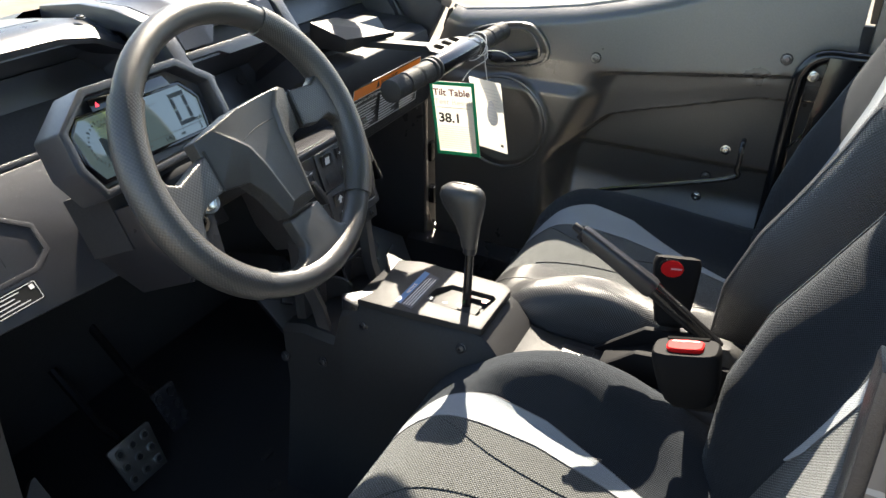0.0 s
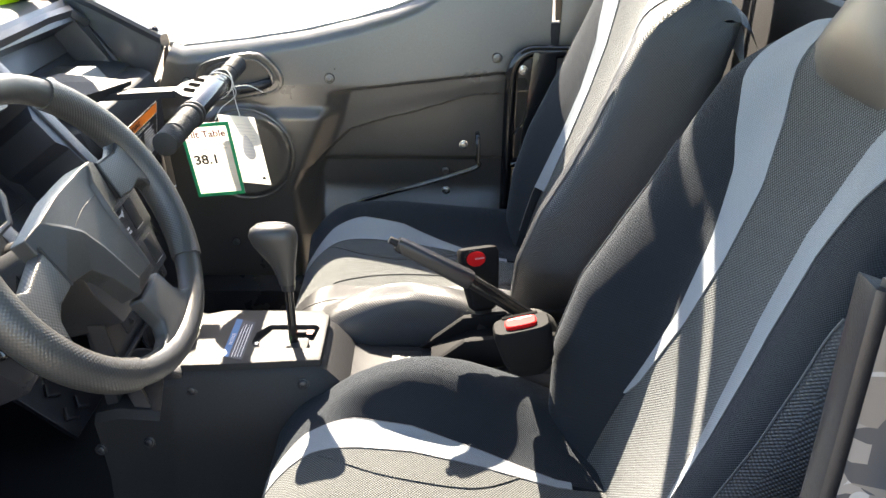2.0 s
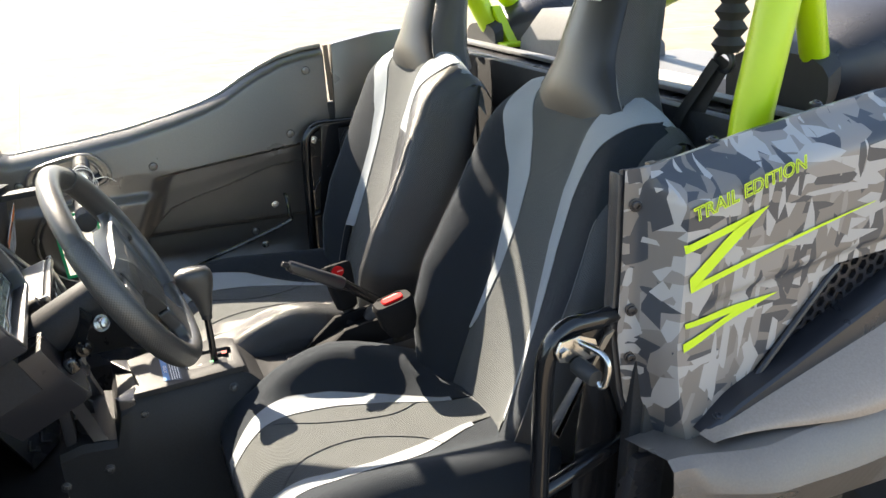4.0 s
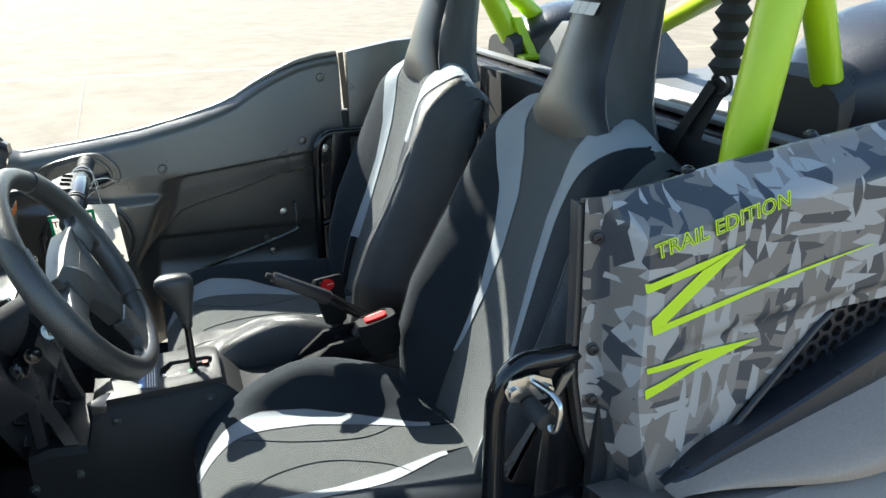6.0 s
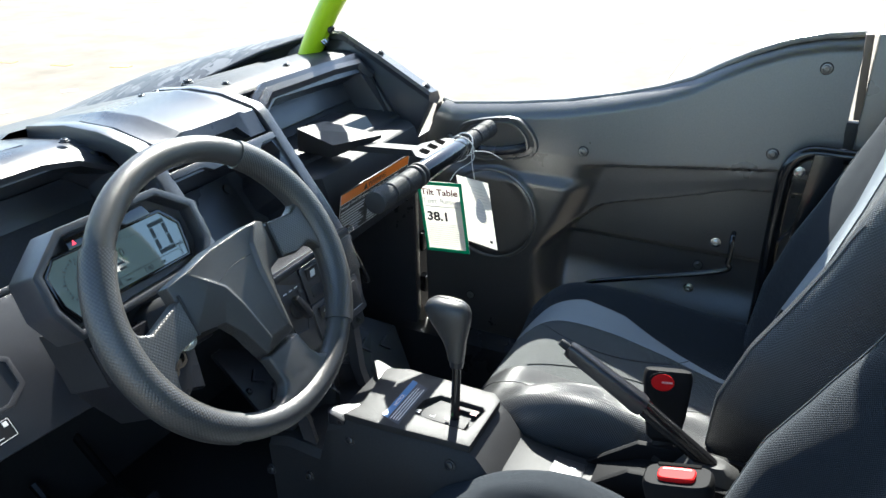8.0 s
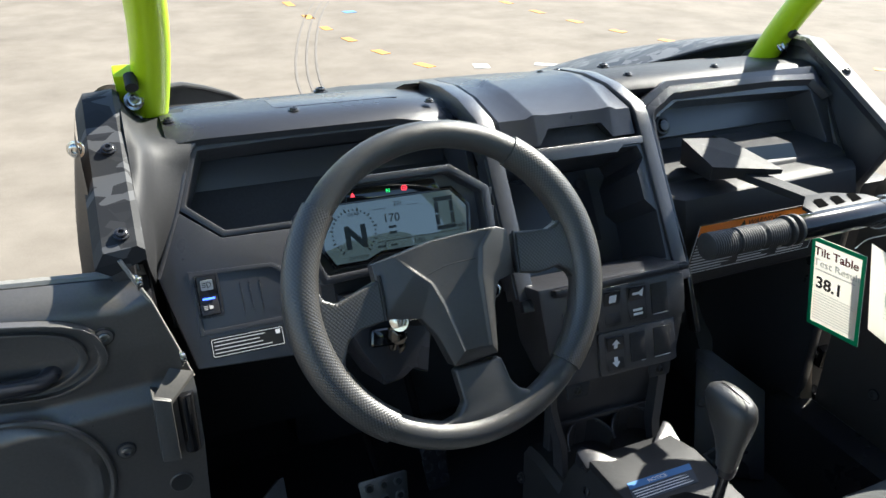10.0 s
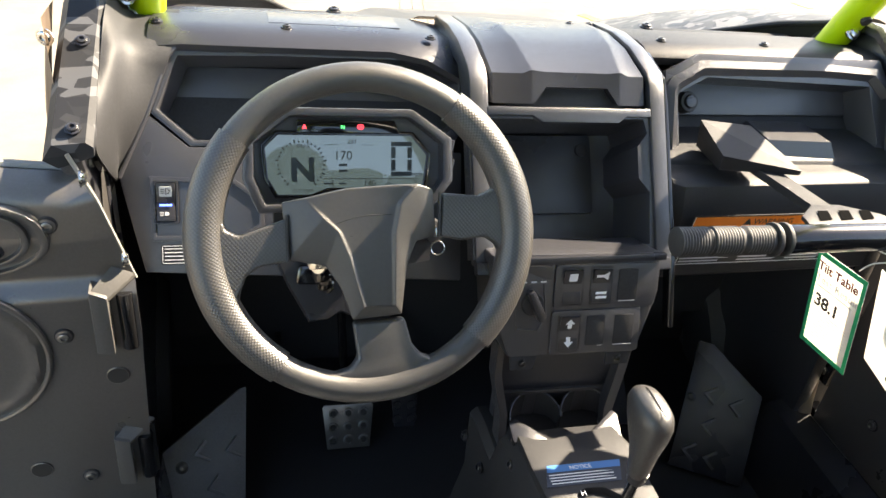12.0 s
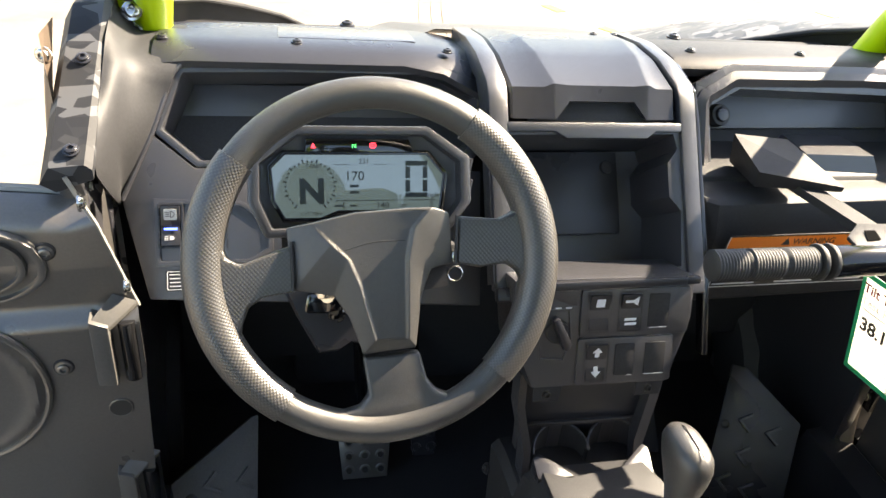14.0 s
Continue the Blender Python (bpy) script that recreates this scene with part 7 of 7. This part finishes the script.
    decal([(-0.114, 1.203), (-0.289, 1.209), (-0.204, 1.1945), (-0.116, 1.195)])
    decal([(-0.289, 1.209), (-0.118, 1.159), (-0.115, 1.173), (-0.204, 1.1945)])
    # mesh grille behind the cut-out
    gr = thing("side_grille", (-0.76, -0.4, 1.1), "black hexagonal mesh side grille", "grille")
    bm = bmesh.new()
    r = 0.0125
    fc = Face((-0.768, -0.24, 1.03), (0, -1, 0), (0, 0, 1))
    for i in range(16):
        for j in range(14):
            u, v = i * r * 1.56, j * r * 1.8 + (r * 0.9 if i % 2 else 0)
            y, z = -0.24 - u, 1.03 + v
            if zb(y) - 0.012 < z or z < interp(y, [-0.60, -0.24], [1.185, 1.03]):
                continue
            o = [bm.verts.new(fc.at(u + r * 1.04 * math.cos(a), v + r * 1.04 * math.sin(a))) for a in (math.pi / 3 * k for k in range(6))]
            n = [bm.verts.new(fc.at(u + r * 0.76 * math.cos(a), v + r * 0.76 * math.sin(a))) for a in (math.pi / 3 * k for k in range(6))]
            nb = [bm.verts.new(fc.at(u + r * 0.74 * math.cos(a), v + r * 0.74 * math.sin(a), -0.008)) for a in (math.pi / 3 * k for k in range(6))]
            for k in range(6):
                bm.faces.new((o[k], o[(k + 1) % 6], n[(k + 1) % 6], n[k]))
                bm.faces.new((n[k], n[(k + 1) % 6], nb[(k + 1) % 6], nb[k]))
    part("mesh", bm, PLASTIC_SMOOTH, gr, smooth=False)
    # the shade behind the mesh is put in as a flat black sheet
    part("grille_back", prism([(-0.735, y, z) for y, z in ((-0.22, 1.03), (-0.62, 1.19), (-0.62, 1.28), (-0.36, 1.26))], (0.004, 0, 0), 0), INK_AND_SHADE, gr, "black sheet standing in for the shaded space behind the mesh")
    part("grille_frame", tube([(-0.783, y, zb(y) - 0.004) for y in np.linspace(-0.22, -0.40, 10)], 0.005, 8), PLASTIC_SMOOTH, gr)
    # fender pieces below
    fd = thing("rear_fender", (-0.84, -0.4, 0.9), "matt black plastic rear fender and side pod", "fender")
    strip = [(-0.150, 1.028), (-0.21, 1.062), (-0.55, 1.205), (-0.85, 1.29), (-0.85, 1.24), (-0.56, 1.148), (-0.21, 1.030)]
    part("edge_strip", prism([(-0.812, y, z) for y, z in strip], (0.05, 0, 0), 0.010, 3), PLASTIC_SMOOTH, fd)
    rows = []
    for i in range(31):
        t = i / 30
        y = -0.15 - 0.75 * t
        top = 1.030 + 0.21 * t ** 0.9
        rows.append([Vector((-0.802 - 0.085 * math.sin(min(1, k / 8 * 1.15) * math.pi / 2) * (0.35 + 0.65 * ss(t / 0.35)), y, top - (top - 1.035 - 0.02 * t) * k / 8)) for k in range(9)])
    # warm light bounced from the ground is put into the pod's pale colour
    part("side_pod", loft(rows, closed=False), mat("satin pod plastic, ground bounce in colour", (0.33, 0.265, 0.215), 0.34, grain=0.2, bump=0.25, bump_scale=800), fd, "satin side pod", angle=60)
    rows = []
    for i in range(31):
        t = i / 30
        y = -0.085 - 0.60 * t
        top = 1.012 + 0.018 * ss(t * 3)
        bulge = 0.018 * math.sin(math.pi * t)
        rows.append([Vector((x, y, z)) for x, z in ((-0.725, top - 0.02), (-0.815 - 0.05 * ss(t * 4), top + 0.004), (-0.83 - 0.05 * ss(t * 4), top - 0.006), (-0.835 - 0.05 * ss(t * 4) - bulge, top - 0.04 - bulge), (-0.82 - 0.05 * ss(t * 4), top - 0.07 - bulge * 1.6), (-0.80 - 0.04 * t, top - 0.20), (-0.72, top - 0.26))])
    # lower panel likewise coloured lighter and warmer for the ground's reflection
    part("lower_panel", loft(rows, closed=False), mat("satin fender plastic, ground bounce in colour", (0.20, 0.172, 0.150), 0.30, grain=0.15, bump=0.2, bump_scale=900), fd, "satin lower panel", angle=40)
    bolt_on(fd, (-0.80, -0.185, 1.046), (-0.4, 0, 1), 0.006)
    part("rocker_cover", prism([(-0.74, y, z) for y, z in ((0.76, 0.62), (-0.05, 0.62), (-0.10, 0.96), (-0.16, 0.96), (-0.14, 0.40), (0.76, 0.40))], (0.03, 0, 0), 0.01), PLASTIC, fd)
    sh = thing("rear_shock", (-0.60, -0.9, 0.7), "rear shock absorber with bright coil spring", "shock absorber")
    part("spring", tube([(-0.60 + 0.055 * math.cos(a), -0.90 + 0.055 * math.sin(a), 0.50 + 0.40 * i / 160) for i, a in ((i, 2 * math.pi * 9 * i / 160) for i in range(161))], 0.0075, 8), CHROME, sh, "bright coil spring")
    part("damper", cyl((-0.60, -0.90, 0.42), (-0.60, -0.90, 1.0), 0.03, n=16), STEEL_BLACK, sh)


build_quarter()


def build_cage():
    cage = thing("roll_cage", (0, 0, 0.6), "lime green tubular steel roll cage with dark roof panel", "roll cage")
    for s in (-1, 1):
        lo = (-0.62, -0.36, 1.30) if s < 0 else (0.58, -0.62, 1.30)
        mid = (-0.62, -0.365, 1.43) if s < 0 else (0.585, -0.59, 1.41)
        up = (-0.615, -0.395, 1.62) if s < 0 else (0.60, -0.50, 1.57)
        lean = 0.016 if s < 0 else 0.0
        part("rear_post", tube([lo, mid, up, (s * 0.58, -0.42, 1.84), (s * 0.55, -0.40, 1.87)], 0.031, 20), LIME, cage)
        part("rear_brace", tube([(s * 0.60, -0.80, 1.38), (s * 0.60, -0.46, 1.66), (s * 0.57, -0.42, 1.84)] if s > 0 else [(-0.50, -0.66, 1.38), (-0.55, -0.50, 1.66), (-0.57, -0.42, 1.84)], 0.024, 16), LIME, cage)
        part("front_post", tube(spline([(s * 0.6 + lean, 1.075, 1.272), (s * 0.6 + 2 * lean, 0.975, 1.44), (s * 0.585, 0.70, 1.76), (s * 0.58, 0.52, 1.86), (s * 0.56, 0.2, 1.88), (s * 0.55, -0.40, 1.87)], 6), 0.0265, 18), LIME, cage)
        foot = part("post_foot", bevelled(prism([(s * 0.6 - 0.016, 1.085, 1.285), (s * 0.6 + 0.016, 1.085, 1.285), (s * 0.6 + 0.022, 1.035, 1.375), (s * 0.6 - 0.022, 1.035, 1.375)], (0, -0.022, -0.012)), 0.004), LIME, cage)
        for yy, zz in ((1.056, 1.296), (1.036, 1.330), (1.016, 1.362)):
            if zz < 1.35:
                bolt_on(foot, (s * 0.6, yy - 0.016, zz - 0.004), (0, -0.85, -0.35 + 0.85), 0.010, CHROME, label="zinc bolt")
            else:
                # black plug carries the shade of the empty bolt hole
                part("hole", cyl((s * 0.6, yy - 0.018, zz - 0.012), (s * 0.6, yy - 0.0, zz + 0.0), 0.009, n=14), INK_AND_SHADE, foot)
    base = [(0.50, -0.59, 1.395), (0.66, -0.59, 1.395), (0.63, -0.56, 1.50), (0.56, -0.56, 1.50)]
    part("post_gusset", prism(base, (0, -0.03, 0), 0.004), LIME, cage)
    part("base_plate", box((0.56, -0.60, 1.398), (0.20, 0.09, 0.010), 0.002), LIME, cage)
    part("cross_tube", tube([(-0.60, -0.40, 1.87), (0.60, -0.40, 1.87)], 0.026, 14), LIME, cage)
    part("cross_tube", tube([(-0.57, 0.5, 1.865), (0.57, 0.5, 1.865)], 0.026, 14), LIME, cage)
    part("diagonal_tube", tube([(-0.58, -0.50, 1.70), (0.45, -0.85, 1.42)], 0.022, 14), LIME, cage)
    part("roof_panel", bevelled(loft([[Vector((x, y, 1.905 + 0.02 * (1 - (x / 0.62) ** 2) + dz)) for x, dz in [(xx, 0) for xx in np.linspace(-0.63, 0.505, 9)] + [(xx, -0.02) for xx in np.linspace(0.505, -0.63, 9)]] for y in (-0.46, 0.1, 0.58)]), 0.003), PLASTIC, cage, "dark plastic roof panel")


build_cage()


def build_rear():
    deck = thing("rear_deck", (0, -0.9, 1.0), "black and grey plastic rear cargo deck", "cargo deck")
    grey = mat("mid grey plastic", (0.12, 0.12, 0.125), 0.5, grain=0.3, bump=0.3, bump_scale=600)
    part("bulkhead", loft([[Vector((x, y, z)) for y, z in ((-0.42, 0.9), (-0.425, 1.36), (-0.44, 1.395), (-0.50, 1.405), (-0.54, 1.39), (-0.54, 0.9))] for x in (-0.66, 0.66)]), PLASTIC_SMOOTH, deck)
    # lighter lip puts the sunlit line along the black wall into colour
    part("bulkhead_lip", box((0, -0.475, 1.408), (1.28, 0.035, 0.010), 0.004), grey, deck, "top lip coloured grey for its lit line")
    part("bed", box((0, -1.0, 1.12), (1.20, 0.95, 0.20), 0.03), PLASTIC, deck)
    part("engine_cover", bevelled(loft([[Vector((x * k, -0.85 + y * k, z)) for x, y in ((-0.30, 0.24), (0.24, 0.24), (0.30, -0.20), (-0.34, -0.24))] for k, z in ((1.0, 1.2), (0.95, 1.33), (0.72, 1.39))]), 0.01, 2), grey, deck, "grey engine cover")
    part("filler_panel", bevelled(loft([[Vector((0.30 + x * k, -0.70 + y * k, z)) for x, y in ((-0.16, 0.12), (0.16, 0.12), (0.18, -0.16), (-0.18, -0.16))] for k, z in ((1.0, 1.2), (0.9, 1.42), (0.6, 1.50))]), 0.012, 2), grey, deck)
    for s, c, k in ((1, (0.60, -0.78, 1.40), 0.9), (-1, (-0.46, -0.88, 1.42), 1.15)):
        hump = thing("intake_cowl", c, "rounded black rear intake cowl on the deck", "intake cowl", "intake cowls")
        rings = []
        for i in range(15):
            t = i / 14
            rr = (math.sin(math.pi * min(max(t, 0.04), 0.96)) ** 0.45)
            cc = Vector(c) + Vector((0, 0.24 - 0.48 * t, 0.02 * math.sin(math.pi * t))) * k
            rings.append(rounded_ring(cc, (Vector((1, 0, 0)), Vector((0, 0, 1))), 0.15 * rr * k, 0.135 * rr * k, 24, 3.4))
        part("cowl", loft(rings), PLASTIC_SMOOTH, hump)
        part("intake_mouth", bevelled(loft([rounded_ring(Vector(c) + Vector((0, 0.225 * k, 0.02)), (Vector((1, 0, 0)), Vector((0, 0, 1))), 0.09 * k, 0.05 * k, 18, 3), rounded_ring(Vector(c) + Vector((0, 0.26 * k, 0.0)), (Vector((1, 0, 0)), Vector((0, 0, 1))), 0.10 * k, 0.055 * k, 18, 3)]), 0.004), RUBBER, hump)
    # belts
    for x, y, nm in ((-0.515, -0.40, "driver"), (0.42, -0.36, "passenger")):
        belt = thing("seat_belt", (x, y, 1.4), "black seat belt with ribbed rubber boot behind the " + nm + " seat", "seat belt", "seat belts")
        rings = []
        for i in range(17):
            z = 1.50 + 0.20 * i / 16
            rr = 0.024 if i % 2 else 0.0155
            rings.append(rounded_ring(Vector((x - 0.005, y, z)), (Vector((1, 0, 0)), Vector((0, 1, 0))), rr, rr, 18, 3))
        part("boot", loft(rings), RUBBER, belt, "ribbed rubber boot")
        part("belt_guide", tube([(x + 0.018 * math.cos(a), y, 1.485 + 0.016 * math.sin(a)) for a in (2 * math.pi * i / 20 for i in range(20))], 0.005, 8, closed=True), PLASTIC_SMOOTH, belt)
        part("webbing", tube([(x, y, 1.49), (x + 0.03, y + 0.01, 1.42), (x + 0.06, y + 0.02, 1.30), (x + 0.06, y + 0.05, 1.1)], 0.02, 10, flat=(0.019, 0.0018), up=(0, 1, 0)), STRAP, belt)
        part("webbing", tube([(x + 0.006, y + 0.012, 1.485), (x + 0.050, y + 0.03, 1.40), (x + 0.085, y + 0.05, 1.28)], 0.02, 10, flat=(0.010, 0.0018), up=(0, 1, 0)), STRAP, belt)
        part("strap_upper", tube([(x - 0.005, y, 1.69), (x - 0.005, y - 0.01, 1.86)], 0.02, 10, flat=(0.02, 0.002), up=(0, 1, 0)), STRAP, belt)


build_rear()


def build_front():
    hood = thing("hood", (0, 1.5, 1.1), "grey shard camouflage hood and raised front fenders", "hood")
    rows = []
    for i in range(25):
        y = 1.095 + 0.95 * i / 24
        row = []
        for k in range(41):
            x = -0.42 + 0.84 * k / 40
            z = 1.283 - 0.26 * (y - 1.095) - 0.10 * max(0, y - 1.5) ** 1.5 + 0.012 * ss((0.2 - abs(x)) / 0.03) - 0.03 * ss((abs(x) - 0.3) / 0.12)
            row.append(Vector((x, y, z)))
        rows.append(row)
    part("hood_panel", loft(rows, closed=False), mat("satin black hood plastic", (0.03, 0.03, 0.032), 0.4, grain=0.2, bump=0.2, bump_scale=800), hood, "satin black hood skin", angle=40)
    for s in (-1, 1):
        # wheel arch fender: from its inner rim over the crown to the outside
        def crown(y):
            return interp(y, [1.10, 1.39, 1.64, 1.99, 2.05], [1.330, 1.260, 1.186, 1.048, 1.02])

        def rim(y):
            if s < 0:
                return interp(y, [1.1, 1.2, 1.35, 1.55, 1.75, 2.05], [0.60, 0.52, 0.47, 0.40, 0.31, 0.22]), interp(y, [1.1, 1.2, 1.35, 1.55, 1.75, 2.05], [1.318, 1.298, 1.250, 1.180, 1.085, 0.96])
            return interp(y, [1.1, 1.2, 1.35, 1.5, 1.8, 2.05], [0.66, 0.58, 0.43, 0.34, 0.25, 0.22]), interp(y, [1.1, 1.2, 1.35, 1.5, 1.8, 2.05], [1.322, 1.285, 1.200, 1.142, 1.035, 0.95])

        rows, inner = [], []
        for i in range(31):
            y = 1.10 + 0.95 * i / 30
            xr, zr = rim(y)
            row = []
            for k in range(13):
                q = k / 12
                x = xr + (max(0.70 if s > 0 else 0.62, xr + 0.03) - xr) * q
                row.append(Vector((s * x, y, zr + (crown(y) + 0.002 - zr) * math.sin(q * math.pi / 2))))
            xe = abs(row[-1].x)
            wide = 0.16 if s > 0 else 0.05
            row += [Vector((s * (xe + wide * k / 8), y, crown(y) + 0.002 - wide * (k / 8) ** 2)) for k in range(1, 9)]
            row.append(Vector((s * (xe + wide + 0.01), y, 0.95)))
            rows.append(row)
            inner.append([Vector((s * xr, y, zr - 0.001)), Vector((s * (xr + 0.012), y, zr - 0.016)), Vector((s * (xr + 0.03), y, zr - 0.06)), Vector((s * (xr + 0.02), y, zr - 0.14)), Vector((s * (xr - 0.10), y, zr - 0.17))])
        part("fender", loft(rows, closed=False), CAMO_SHADED, hood, "camouflage front fender, shade put into its colour", angle=50)
        part("fender_liner", loft(inner, closed=False), PLASTIC_DARK, hood, "black plastic liner", angle=50)
        part("fender_rim", tube([Vector((s * rim(y)[0], y, rim(y)[1])) for y in (1.10 + 0.95 * i / 30 for i in range(31))], 0.005, 8), PLASTIC_DARK, hood)
        part("cowl_tray", box((s * 0.45, 1.14, 1.262), (0.30, 0.10, 0.012), 0.003), PLASTIC_DARK, hood)
    for x, y, z in ((0.26, 1.13, 1.285), (-0.3, 1.15, 1.28), (-0.36, 1.35, 1.205)):
        bolt_on(hood, (x, y, z), (0, 0, 1), 0.009)
    part("front_bulk", box((0, 1.6, 0.75), (0.8, 0.9, 0.5), 0.05), PLASTIC_DARK, hood)
    # outer skin of the driver's front wing, beyond the door
    wing = thing("front_wing", (-0.70, 1.0, 0.9), "grey camouflage front wing panel on the driver side", "body panel")
    rows = []
    for i in range(13):
        t = i / 12
        z = 1.345 - 0.50 * t
        rows.append([Vector((-0.672 - 0.03 * math.sin(math.pi * t) * ss(k / 3), interp(t, [0, 0.25, 1], [0.845, 0.855, 0.90]) + 0.07 * k / 8, z)) for k in range(9)])
    part("wing_skin", loft(rows, closed=False), mat("bronze grey wing plastic", (0.10, 0.072, 0.052), 0.5, grain=0.2), wing, "bronze grey wing edge")
    bolt_on(wing, (-0.676, 0.865, 1.315), (-0.3, -1, 0), 0.008, CHROME, label="zinc bolt")
    # wheels under the body
    for sx in (-1, 1):
        for y in (1.35, -1.05):
            w = thing("wheel", (sx * 0.74, y, 0.38), "black off-road wheel with knobbly tyre", "wheel", "wheels")
            ring = []
            for i in range(48):
                a = 2 * math.pi * i / 48
                rr = 0.38 if i % 2 else 0.365
                ring.append([Vector((sx * 0.74 + dx, y + r * math.cos(a), 0.38 + r * math.sin(a))) for dx, r in ((-0.12, 0.19), (-0.13, 0.33), (-0.09, rr), (0.09, rr), (0.13, 0.33), (0.12, 0.19))])
            part("tyre", loft(ring, False, False, True), RUBBER, w)
            part("rim", cyl((sx * 0.74 - 0.10, y, 0.38), (sx * 0.74 + 0.10, y, 0.38), 0.19, n=32, bevel=0.01), STEEL_BLACK, w)
    # far row of red and white water barriers
    first = None
    for i in range(14):
        if first is None:
            first = thing("barrier", (37.5, 6.5, 0), "red plastic road barrier at the yard edge", "barrier", "yard barriers")
            part("block", bevelled(loft([[Vector((37.5 + x, 6.5 + y, z)) for x, y in ((-w, -0.95), (w, -0.95), (w, 0.95), (-w, 0.95))] for w, z in ((0.28, 0), (0.28, 0.25), (0.12, 0.5), (0.10, 0.9))]), 0.03), mat("red barrier plastic", (0.55, 0.03, 0.03), 0.5), first)
            part("band", box((37.5, 6.5, 0.62), (0.26, 1.2, 0.2), 0.01), mat("white barrier plastic", (0.75, 0.73, 0.7), 0.5), first)
        else:
            copy_thing(first, Matrix.Translation((37.5 + 0.25 * i, 6.5 - 2.05 * i, 0)))


build_front()
